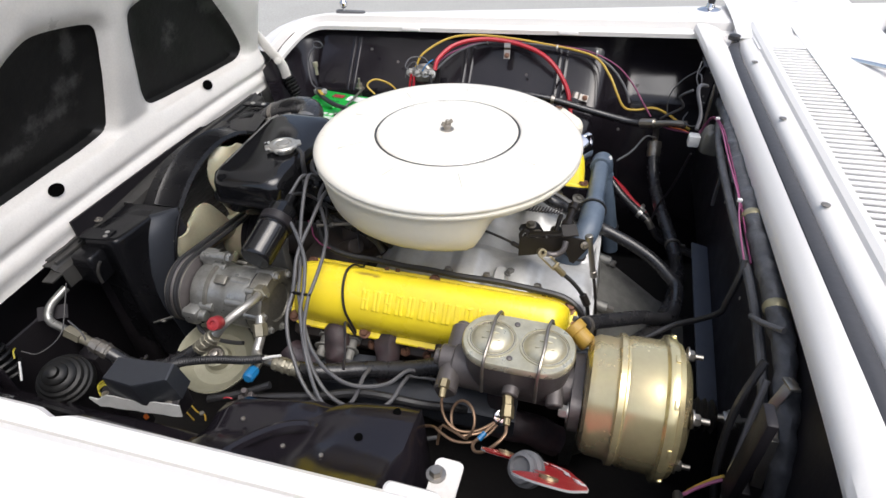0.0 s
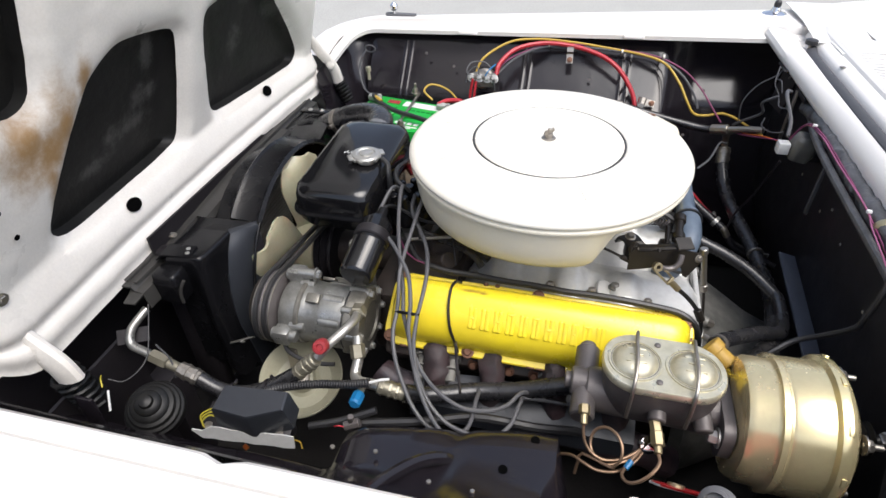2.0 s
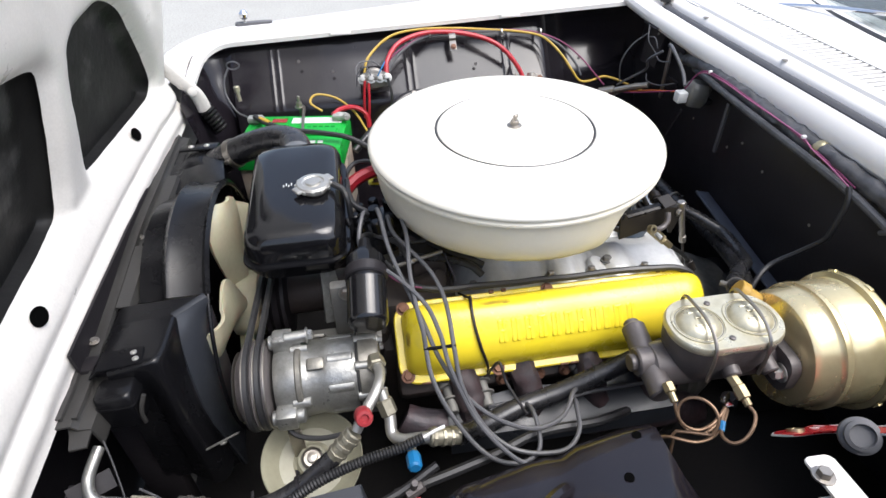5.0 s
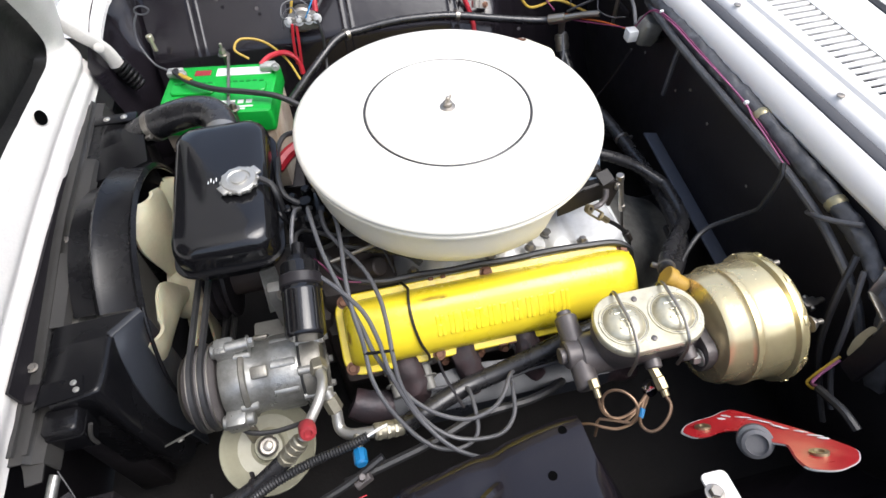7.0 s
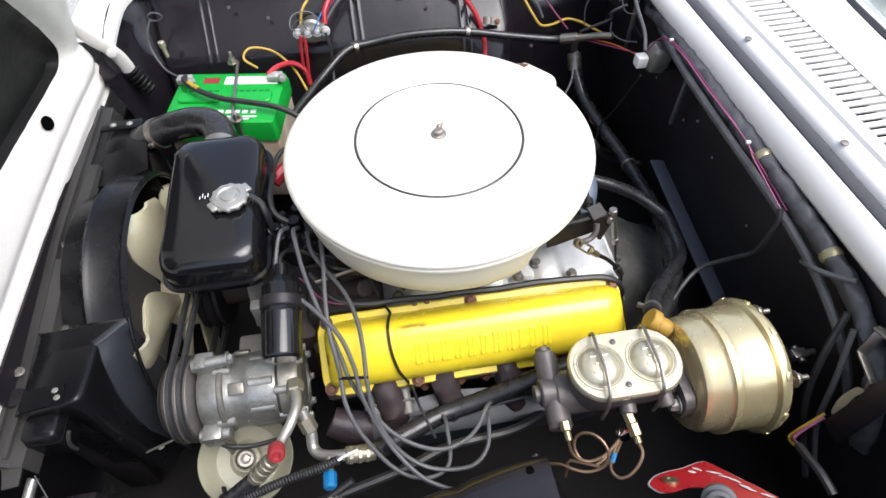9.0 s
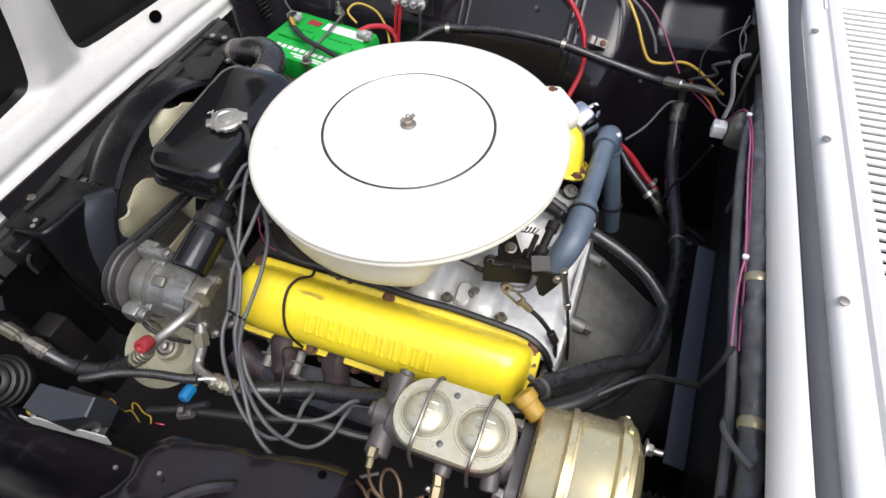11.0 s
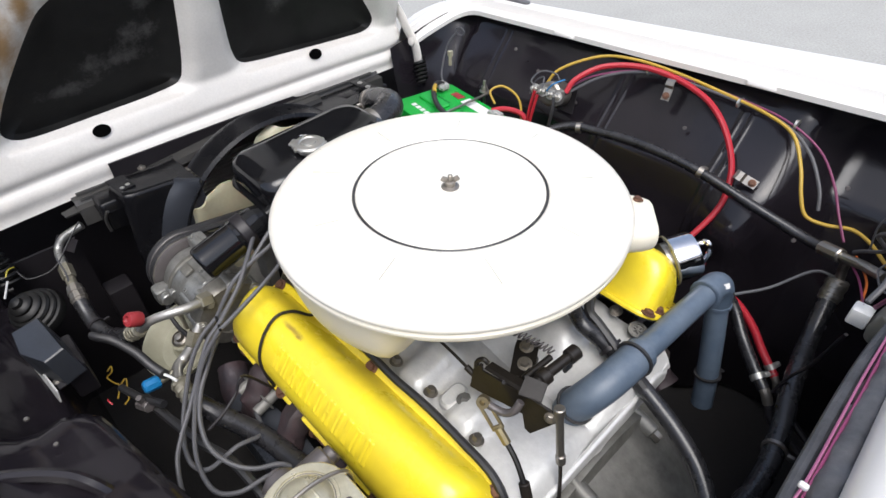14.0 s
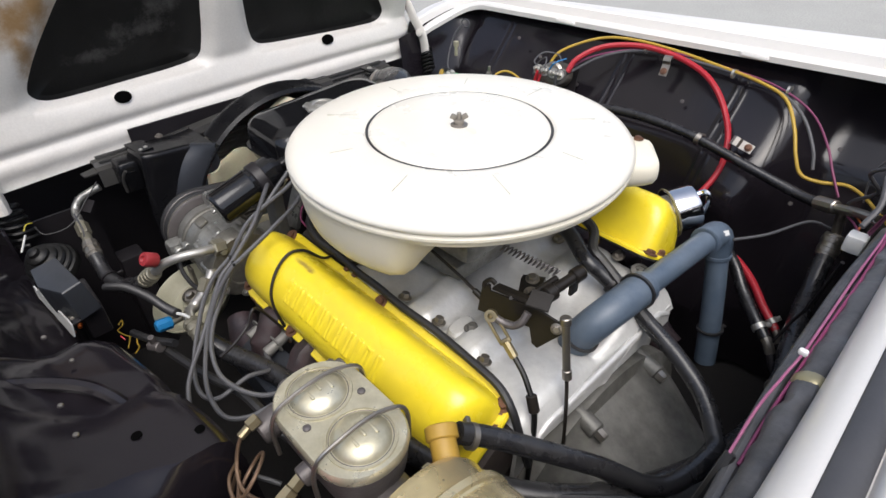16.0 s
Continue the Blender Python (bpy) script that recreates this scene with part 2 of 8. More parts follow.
# dead black that paints the shade inside slots and uncut holes
SHADEK = material("opening_shade_black", (0.002, 0.002, 0.002), (0.003, 0.003, 0.003), 0.9, bump=0.0, Specular_IOR_Level=0.0)
GLASSD = material("windscreen_glass", (0.55, 0.6, 0.6), (0.55, 0.6, 0.6), 0.02, bump=0.0, rvar=0.0, Transmission_Weight=0.9, IOR=1.45)
CABIN = material("dark_cabin_trim", (0.03, 0.035, 0.035), (0.05, 0.055, 0.055), 0.7)
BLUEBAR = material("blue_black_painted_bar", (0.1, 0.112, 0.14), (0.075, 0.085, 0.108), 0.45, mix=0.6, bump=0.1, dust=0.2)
GROUND = material("worn_grey_asphalt", (0.42, 0.415, 0.385), (0.36, 0.355, 0.33), 0.95, mix=0.7, coarse=2.5, fine=70, bump=0.6, grain=0.35, Specular_IOR_Level=0.2)


# ---- geometry helpers ----
def finish(bm, name, mat, angle=0.6):
    bmesh.ops.recalc_face_normals(bm, faces=bm.faces[:])
    me = bpy.data.meshes.new(name)
    bm.to_mesh(me)
    bm.free()
    me.polygons.foreach_set("use_smooth", [True] * len(me.polygons))
    me.set_sharp_from_angle(angle=angle)
    me.materials.append(mat)
    return me


def part(name, bm, mat, parent=None, label="", angle=0.6):
    """One mesh object under a thing or part; the bmesh is in world metres."""
    ob = new(name, finish(bm, name, mat, angle))
    if parent is not None:
        ob.parent = parent
        m = parent.matrix_basis.copy()
        up = parent
        while up.parent:
            m = up.parent.matrix_basis @ up.matrix_parent_inverse @ m
            up = up.parent
        ob.matrix_parent_inverse = m.inverted()
    if label:
        tagged(ob, label)
    return ob


def thing(name, at, label, category, group="", kind=""):
    ob = new(name)
    ob.empty_display_size = 0.03
    ob.matrix_basis = Matrix.Translation(at)
    return tagged(ob, label, category, group, kind)


def solo(name, bm, mat, label, category, group="", kind="", angle=0.6):
    """A thing that is one mesh, with its origin at its foot."""
    lo = Vector([min(v.co[k] for v in bm.verts) for k in range(3)])
    hi = Vector([max(v.co[k] for v in bm.verts) for k in range(3)])
    foot = Vector(((lo.x + hi.x) / 2, (lo.y + hi.y) / 2, lo.z))
    for v in bm.verts:
        v.co -= foot
    ob = new(name, finish(bm, name, mat, angle))
    ob.matrix_basis = Matrix.Translation(foot)
    return tagged(ob, label, category, group, kind)


def merged(*parts):
    out = bmesh.new()
    for b in parts:
        me = bpy.data.meshes.new("tmp")
        b.to_mesh(me)
        b.free()
        out.from_mesh(me)
        bpy.data.meshes.remove(me)
    return out


def moved(bm, m):
    bm.transform(m)
    return bm


def facing(at, axis, up=(0, 0, 1)):
    """A pose whose z points along axis."""
    z = Vector(axis).normalized()
    u = Vector(up)
    if abs(z.dot(u.normalized())) > 0.98:
        u = Vector((1, 0, 0))
    x = u.cross(z).normalized()
    y = z.cross(x)
    return Matrix.Translation(at) @ Matrix((x, y, z)).transposed().to_4x4()


def box(size, at=(0, 0, 0), bevel=0.003, m=None, seg=2):
    bm = bmesh.new()
    bmesh.ops.create_cube(bm, size=1)
    bm.transform(Matrix.Translation(at) @ Matrix.Diagonal((*size, 1)))
    if bevel:
        bmesh.ops.bevel(bm, geom=bm.edges[:], offset=bevel, segments=seg, affect="EDGES", profile=0.5)
    if m is not None:
        bm.transform(m)
    return bm


def bridge_rows(bm, rows, closed=True, cap=True):
    n = len(rows[0])
    for a, b in zip(rows, rows[1:]):
        for k in range(n if closed else n - 1):
            j = (k + 1) % n
            bm.faces.new((a[k], a[j], b[j], b[k]))
    if cap:
        for row in (rows[0], rows[-1]):
            bm.faces.new(row)
    return bm


def lathe(profile, m=None, seg=40, cap=True):
    """Profile rows of radius and height, turned about z."""
    bm = bmesh.new()
    rows = []
    for r, h in profile:
        rows.append([bm.verts.new((max(r, 1e-4) * math.cos(2 * math.pi * k / seg), max(r, 1e-4) * math.sin(2 * math.pi * k / seg), h)) for k in range(seg)])
    bridge_rows(bm, rows, True, cap)
    if m is not None:
        bm.transform(m)
    return bm


def glide(points, steps=6):
    p = [Vector(a) for a in points]
    if len(p) < 3:
        return p
    p = [2 * p[0] - p[1]] + p + [2 * p[-1] - p[-2]]
    out = []
    for i in range(1, len(p) - 2):
        a, b, c, d = p[i - 1], p[i], p[i + 1], p[i + 2]
        for s in range(steps):
            t = s / steps
            out.append(0.5 * (2 * b + (c - a) * t + (2 * a - 5 * b + 4 * c - d) * t * t + (3 * b - a - 3 * c + d) * t ** 3))
    out.append(p[-2])
    return out


def tube(points, r, seg=10, steps=6, ribs=None, straight=False):
    """A round hose or wire through the points. ribs: pitch and depth of corrugation."""
    p = [Vector(a) for a in points] if straight else glide(points, steps)
    if ribs:
        length = sum((b - a).length for a, b in zip(p, p[1:]))
        count = int(length / ribs[0] * 2)
        cum, fine, i = [0.0], [], 0
        for a, b in zip(p, p[1:]):
            cum.append(cum[-1] + (b - a).length)
        for k in range(count + 1):
            d = length * k / count
            while i < len(cum) - 2 and cum[i + 1] < d:
                i += 1
            fine.append(p[i].lerp(p[i + 1], (d - cum[i]) / max(cum[i + 1] - cum[i], 1e-9)))
        p = fine
    bm = bmesh.new()
    rows, side = [], None
    for k, a in enumerate(p):
        d = (p[min(k + 1, len(p) - 1)] - p[max(k - 1, 0)]).normalized()
        if side is None:
            side = d.cross(Vector((0, 0, 1)))
            if side.length < 0.1:
                side = d.cross(Vector((1, 0, 0)))
        side = (side - d * side.dot(d)).normalized()
        up = d.cross(side)
        rad = r + (ribs[1] * (k % 2) if ribs else 0)
        rows.append([bm.verts.new(a + rad * (math.cos(2 * math.pi * j / seg) * side + math.sin(2 * math.pi * j / seg) * up)) for j in range(seg)])
    return bridge_rows(bm, rows)


def outline(w, h, r, n=5):
    """A rounded rectangle, as (x, y) pairs, anticlockwise."""
    out = []
    for cx, cy, a in ((w / 2 - r, h / 2 - r, 0), (-w / 2 + r, h / 2 - r, 90), (-w / 2 + r, -h / 2 + r, 180), (w / 2 - r, -h / 2 + r, 270)):
        for k in range(n + 1):
            t = radians(a + 90 * k / n)
            out.append((cx + r * math.cos(t), cy + r * math.sin(t)))
    return out


def loft(rows, m=None):
    """Rows of (loop of (x, y), z), bridged in turn and closed."""
    bm = bmesh.new()
    made = [[bm.verts.new((x, y, z)) for x, y in loop] for loop, z in rows]
    bridge_rows(bm, made)
    if m is not None:
        bm.transform(m)
    return bm


def plate(poly, thick, m=None, bevel=0.0):
    """A flat piece from an (x, y) outline, thick along z."""
    bm = bmesh.new()
    low = [bm.verts.new((x, y, 0)) for x, y in poly]
    high = [bm.verts.new((x, y, thick)) for x, y in poly]
    bm.faces.new(low[::-1])
    bm.faces.new(high)
    n = len(poly)
    for k in range(n):
        j = (k + 1) % n
        bm.faces.new((low[k], low[j], high[j], high[k]))
    if bevel:
        rim = [e for e in bm.edges if abs(e.verts[0].co.z - thick) < 1e-6 and abs(e.verts[1].co.z - thick) < 1e-6]
        bmesh.ops.bevel(bm, geom=rim, offset=bevel, segments=2, affect="EDGES")
    if m is not None:
        bm.transform(m)
    return bm


def strip(rows):
    """A sheet from rows of points."""
    bm = bmesh.new()
    made = [[bm.verts.new(p) for p in row] for row in rows]
    return bridge_rows(bm, made, False, False)


def thick_strip(rows, t):
    """A sheet of thickness t, offset downwards along its normals."""
    bm = strip(rows)
    bm.normal_update()
    g = bmesh.ops.solidify(bm, geom=bm.faces[:], thickness=t)
    return bm


def hexbolt(at, axis, r=0.007, h=0.005, washer=True):
    m = facing(at, axis)
    pieces = [lathe([(r, 0), (r, h * 0.8), (r * 0.85, h)], m, seg=6)]
    if washer:
        pieces.append(lathe([(r * 1.5, -0.001), (r * 1.5, 0.001), (r, 0.0015)], m, seg=14))
    return merged(*pieces)


def rod(a, b, r, seg=12):
    a, b = Vector(a), Vector(b)
    L = (b - a).length
    e = min(r * 0.15, L * 0.1)
    return lathe([(r - e, 0), (r, e), (r, L - e), (r - e, L)], facing(a, b - a), seg)


def clamp(at, axis, r, w=0.012):
    m = facing(at, axis)
    return merged(lathe([(r, -w / 2), (r + 0.0015, -w / 2), (r + 0.0015, w / 2), (r, w / 2)], m, 20), box((0.012, 0.008, w * 0.9), (r + 0.004, 0, 0), 0.001, m))


def lumpy(bm, amount, scale):
    """Uneven wrapping: pushes the points about a little."""
    for v in bm.verts:
        v.co += amount * noise.noise_vector(v.co * scale)
    return bm


# ---- ground and car body ----
bm = bmesh.new()
bmesh.ops.create_grid(bm, x_segments=4, y_segments=4, size=150)
tagged(part("ground", bm, GROUND), "worn light grey asphalt the car stands on", "ground", kind="structure")

MID = -0.01  # the car's centre line


def lip_y(x):
    """How far the fender's inner edge stands from the centre line."""
    return 0.628


def lip_z(x):
    return 0.957 + 0.035 * x


# the front corner of the lip, turning in to the hood hinge
CORNER = [(-0.548, 0.6272), (-0.562, 0.624), (-0.575, 0.618), (-0.586, 0.608), (-0.594, 0.594), (-0.599, 0.575), (-0.603, 0.55), (-0.606, 0.52), (-0.609, 0.495)]


def lip_path():
    """Stations along the lip: x, distance from the centre line, height, outward direction, how far round the corner."""
    pts = [(0.93 - 1.46 * k / 132, 0.628) for k in range(133)] + CORNER
    out = []
    for k, (x, y) in enumerate(pts):
        a, b = pts[max(k - 1, 0)], pts[min(k + 1, len(pts) - 1)]
        d = math.hypot(b[0] - a[0], b[1] - a[1])
        f = max(0, k - 132) / len(CORNER)
        z = lip_z(min(x, 0.46)) - 0.05 * f ** 1.6
        out.append((x, y, z, (b[1] - a[1]) / d, -(b[0] - a[0]) / d, f))
    return out


def fender_rows(side):
    rows = []
    for x, y, z, nx, ny, f in lip_path():
        ridge = (0.70 + 0.11 * (x + 0.5) - y) * (1 - f) + 0.062 * f
        rz = 0.952 + 0.036 * (x + 0.5) - 0.05 * f ** 1.6
        g = 1 - 0.55 * f
        if side < 0:
            if f > 0.4:
                break
            y += 0.004 * (1 - f)
        dip = 0.007 * math.exp(-((x + 0.232) / 0.013) ** 2) if side < 0 else 0
        sec = [(0.012, z - 0.016), (dip, z - 0.014), (dip, z - 0.004), (0.004 + 0.9 * dip, z), (0.022, z + 0.001), (0.0235, z - 0.0025), (0.029, z - 0.0025), (0.031, z + 0.004), (0.034, z + 0.0155), (0.04, z + 0.0185),
               (ridge - 0.015, rz - 0.001), (ridge, rz), (ridge + 0.02 * g, rz - 0.006), (ridge + 0.05 * g, rz - 0.03), (ridge + 0.075 * g, rz - 0.11), (ridge + 0.08 * g, rz - 0.3), (ridge + 0.06 * g, rz - 0.62)]
        rows.append([(x + nx * a, MID + side * (y + ny * a), b) for a, b in sec])
    return rows


car = thing("car_body", (0, 0, 0), "white classic car front body with open engine bay", "car body")
fenders = {}
for side, place in ((1, "far"), (-1, "near")):
    fenders[side] = part("fender", thick_strip(fender_rows(side), 0.002), WHITE, car, "white painted fender top with a stepped inner lip", 0.5)
    # two rubber-stop bumps pressed into the lip
    for x in (-0.275, 0.142) if side > 0 else (0.142,):
        part("lip_bump", loft([(outline(0.052, 0.014, 0.006), 0), (outline(0.05, 0.013, 0.006), 0.005), (outline(0.042, 0.008, 0.0039), 0.008)],
                              Matrix.Translation((x, MID + side * (lip_y(x) - 0.001), lip_z(x) - 0.009))), WHITE, fenders[side])


BEADS = (-0.44, -0.113, 0.135)


def inner_far():
    """Passenger side inner fender with pressed double beads and a wheel bulge."""
    stations = [0.79 - 0.0145 * k for k in range(93)]
    for bead in BEADS:
        stations += [bead + 0.0022 * k for k in range(-8, 9)]
    pts = [(x, 0.628) for x in sorted(set(stations), reverse=True) if x > -0.545] + CORNER + [(-0.611, 0.46), (-0.612, 0.42)]
    start = len(pts) - len(CORNER) - 2
    rows = []
    for i, (x, base) in enumerate(pts):
        a, b = pts[max(i - 1, 0)], pts[min(i + 1, len(pts) - 1)]
        d = math.hypot(b[0] - a[0], b[1] - a[1])
        nx, ny = (b[1] - a[1]) / d, -(b[0] - a[0]) / d
        f = max(0.0, (i - start + 1) / (len(CORNER) + 2))
        row = []
        for j in range(56):
            z = 0.948 - 0.6 * j / 55
            if z > 0.905:
                y = 0.672 - (0.948 - z) / 0.043 * 0.022
            else:
                y = 0.65 - 0.1 * min(1, (0.905 - z) / 0.11) - 0.09 * max(0, min(1, (0.795 - z) / 0.3))
            y -= 0.006 * math.exp(-((z - 0.905) / 0.012) ** 2)
            if z < 0.915:
                fade = min(1, (0.915 - z) / 0.02)
                for bead in BEADS:
                    y -= 0.002 * fade * (math.exp(-((x - bead - 0.0085) / 0.0032) ** 2) + math.exp(-((x - bead + 0.0085) / 0.0032) ** 2))
            if x > 0.22:
                s = min(1, (x - 0.22) / 0.1)
                y += 0.09 * s * s * (3 - 2 * s)
            y -= 0.035 * math.exp(-((x - 0.2) / 0.07) ** 2 - ((z - 0.735) / 0.06) ** 2)
            off = (y - 0.628) * (1 - 0.75 * f)
            row.append((x + nx * off, MID + base + ny * off, z - 0.055 * f ** 1.6 - 0.016 * min(1, 5 * f)))
        rows.append(row)
    return strip(rows)


part("inner_fender", inner_far(), BLACKP, car, "glossy black inner fender with pressed beads", 0.9)


def inner_near():
    """Driver side inner fender: a stepped shelf that ends short of the brake booster."""
    rows = []
    for i in range(70):
        x = -0.66 + 1.44 * i / 69
        s = max(0.0, min(1.0, (x - 0.072) / 0.05))
        s = s * s * (3 - 2 * s)
        f = max(0.0, min(1.0, (-0.192 - x) / 0.04))
        f = f * f * (3 - 2 * f)
        shelf = [(0.640, 0.945), (0.622, 0.915), (0.612, 0.875), (0.595, 0.832), (0.57, 0.798), (0.535, 0.777), (0.5, 0.7695), (0.45, 0.7655), (0.428, 0.763), (0.414, 0.752), (0.406, 0.71), (0.4, 0.6), (0.395, 0.36)]
        open_ = [(0.640, 0.945), (0.63, 0.92), (0.62, 0.88), (0.612, 0.83), (0.605, 0.78), (0.6, 0.74), (0.595, 0.7), (0.588, 0.66), (0.57, 0.63), (0.55, 0.6), (0.52, 0.56), (0.5, 0.5), (0.48, 0.36)]
        front = [(0.640, 0.945), (0.62, 0.91), (0.6, 0.87), (0.58, 0.82), (0.56, 0.755), (0.54, 0.722), (0.52, 0.7), (0.505, 0.688), (0.495, 0.678), (0.485, 0.66), (0.475, 0.63), (0.47, 0.55), (0.465, 0.36)]
        row = []
        back = 0.185 * max(0.0, min(0.26, 0.04 - x))
        for a, b, c in zip(shelf, open_, front):
            inset = back * max(0.0, min(1.0, (0.55 - a[0]) / 0.1))
            y = (a[0] + inset) * (1 - s - f) + b[0] * s + c[0] * f
            z = a[1] * (1 - s - f) + b[1] * s + c[1] * f
            dip = 0.012 * math.exp(-((x + 0.075 + 0.25 * (y - 0.5)) / 0.013) ** 2) if 0.415 < y < 0.6 else 0
            if 0.42 < y < 0.62 and x < 0.06:
                dip += max(0.12, min(1.0, (y - 0.49) / 0.05)) * (0.006 * math.sin(9 * x + 20 * y) + 0.004 * math.sin(23 * x - 31 * y))
                dip -= 0.009 * math.exp(-((y - 0.545 - 0.06 * math.sin(6 * x)) / 0.014) ** 2)
            row.append((x, MID - y + 0.01, z - dip))
        rows.append(row)
    return strip(rows)


part("inner_fender", inner_near(), BLACKP, car, "glossy black stepped inner fender", 0.9)
# black discs on the uncut panel paint the shade of drain holes
for x, y, z in ((0.042, -0.434, 0.764), (0.008, -0.488, 0.7705)):
    part("drain_hole", lathe([(0.0058, -0.004), (0.0058, 0.0), (0.002, 0.0002)], facing((x, y, z + 0.0004), (0, -0.1, 1)), 16), SHADEK, car)

# firewall, cowl and scuttle
fw = [[(0.54, y, 0.94), (0.522, y, 0.9), (0.512, y, 0.8), (0.51, y, 0.62), (0.56, y, 0.45), (0.7, y, 0.34)] for y in [MID + (k - 13) * 0.05 for k in range(27)]]
part("firewall", thick_strip(fw, 0.003), BLACKM, car, "matt black firewall under the scuttle")
tn = []
for k in range(19):
    a = radians(180 * k / 18)
    tn.append([(x, 0.01 + (0.17 + 0.04 * x) * math.cos(a), 0.35 + (0.2 + 0.02 * x) * math.sin(a)) for x in (0.47, 0.52, 0.6, 0.75)])
part("transmission_tunnel", thick_strip(tn, 0.002), BLACKM, car)


# the scuttle's section from its front edge to the louvres; the edge lifts and comes forward at the fenders
LIPSEC = [(0.541, 0.89, 1), (0.524, 0.898, 1), (0.5175, 0.907, 1), (0.5165, 0.915, 1), (0.519, 0.925, 0.95), (0.5235, 0.934, 0.8), (0.53, 0.941, 0.55), (0.5365, 0.9465, 0.25), (0.5405, 0.948, 0.0), (0.543, 0.943, 0), (0.564, 0.943, 0), (0.567, 0.953, 0), (0.571, 0.958, 0), (0.578, 0.961, 0), (0.592, 0.9635, 0), (0.595, 0.969, 0), (0.602, 0.9735, 0), (0.61, 0.9738, 0)]
rows = []
for k in range(49):
    y = MID - 0.648 + 1.296 * k / 48
    e = min(1.15, (abs(y - MID) / 0.59)) ** 3
    rows.append([(x - 0.03 * e * w, y, z + 0.032 * e * w + 0.003 * e * (1 - w)) for x, z, w in LIPSEC])
cowl = part("cowl_panel", thick_strip(rows, 0.002), WHITE, car, "white scuttle panel with rows of louvre slots", 0.5)
rows = []
for k in range(49):
    y = MID - 0.86 + 1.72 * k / 48
    rows.append([(0.68, y, 0.9737), (0.70, y, 0.977), (0.76, y, 0.984), (0.84, y, 0.99)])
part("cowl_rear_panel", thick_strip(rows, 0.002), WHITE, cowl)
for side in (1, -1):
    part("cowl_corner", thick_strip([[(0.56 + 0.01 * j, MID + side * (0.56 + 0.02 * i), 0.966 + 0.002 * i * (i < 6) + 0.012 * (i > 5)) for j in range(0, 28)] for i in range(0, 15)], 0.002), WHITE, cowl)
# black sheet paints the shade seen between the slats
part("plenum", box((0.09, 1.16, 0.004), (0.645, MID, 0.935), 0), SHADEK, cowl, "black sheet painted as the shade in the plenum under the louvres")
slat_me = None
for k in range(61):
    y = MID - 0.477 + 0.0159 * k
    if slat_me is None:
        slat = part("slat", box((0.09, 0.0094, 0.006), (0, 0, 0), 0.0018), WHITE, cowl)
        slat_me = slat.data
        slat.matrix_basis = Matrix.Translation((0.645, y, 0.969))
    else:
        s = new("slat", slat_me)
        s.parent = cowl
        s.matrix_basis = Matrix.Translation((0.645, y, 0.969))
        s.matrix_parent_inverse = slat.matrix_parent_inverse
for side in (1, -1):
    part("cowl_end", thick_strip([[(0.59, MID + side * q, 0.9675), (0.605, MID + side * q, 0.9715), (0.69, MID + side * q, 0.9735)] for q in (0.484, 0.52, 0.57)], 0.002), WHITE, cowl)
for y in (0.41, 0.142, -0.125, -0.39):
    part("screw", lathe([(0.006, 0), (0.006, 0.001), (0.0035, 0.0018)], Matrix.Translation((0.573, y, 0.962)), 14), STEEL, cowl, "dull oval screw")
cowl.matrix_basis = Matrix.Translation((-0.021, -0.02, 0.022)) @ Matrix.Rotation(0.033, 4, "Z")
seal_pts = [(0.585, MID + 0.578, 0.983), (0.56, MID + 0.568, 0.983), (0.546, MID + 0.54, 0.982), (0.5425, MID + 0.48, 0.981)] + [(0.5415, MID + 0.4 - 0.1 * k, 0.981) for k in range(9)] + [(0.5425, MID - 0.48, 0.981), (0.546, MID - 0.54, 0.983)]
seal = tube(seal_pts, 0.0118, 12, 5)
for v in seal.verts:
    v.co.z = 0.9685 + (v.co.z - 0.981) * 0.6
    v.co.x -= 0.0125 + 0.035 * v.co.y
solo("cowl_seal", seal, SEALD, "dark grey rubber weather strip along the scuttle", "rubber seal")
for side in (1, -1):
    st = thing("hood_stop", (0.515, MID + side * 0.567, 0.968), "black rubber hood stop on a threaded stud", "rubber stop", "hood stops")
    m = Matrix.Translation((0.515, MID + side * 0.567, 0.968))
    part("stud", lathe([(0.004, 0), (0.004, 0.014)], m, 10), STEEL, st)
    part("rubber_pad", lathe([(0.008, 0.011), (0.0125, 0.013), (0.0135, 0.017), (0.0125, 0.022), (0.008, 0.024)], m, 20), RUBBER, st)

# windscreen and the edge of the cabin
rows = []
for k in range(25):
    y = MID - 0.8 + 1.6 * k / 24
    bow = 0.16 * (abs(y - MID) / 0.8) ** 2.2
    rows.append([(0.745 + bow + 0.11 * j, y * (1 - 0.02 * j), 1.0 + 0.075 * j) for j in range(6)])
ws = part("windscreen", thick_strip(rows, 0.005), GLASSD)
tagged(ws, "curved windscreen glass above the scuttle", "windscreen")
ws.visible_shadow = False
gk = tube([(0.742 + 0.16 * (abs(t) / 0.8) ** 2.2, MID + t, 1.0) for t in [-0.8 + 0.1 * i for i in range(17)]], 0.011, 8, 3)
solo("windscreen_gasket", gk, RUBBER, "black rubber gasket at the foot of the windscreen", "rubber seal")
cab = merged(box((0.9, 1.6, 0.06), (1.35, MID, 0.95), 0.02), box((0.05, 1.7, 0.7), (2.2, MID, 1.2), 0.02), box((1.2, 1.6, 0.04), (1.85, MID, 1.44), 0.01))
solo("dashboard", cab, CABIN, "dark dashboard and cabin behind the windscreen", "cabin")
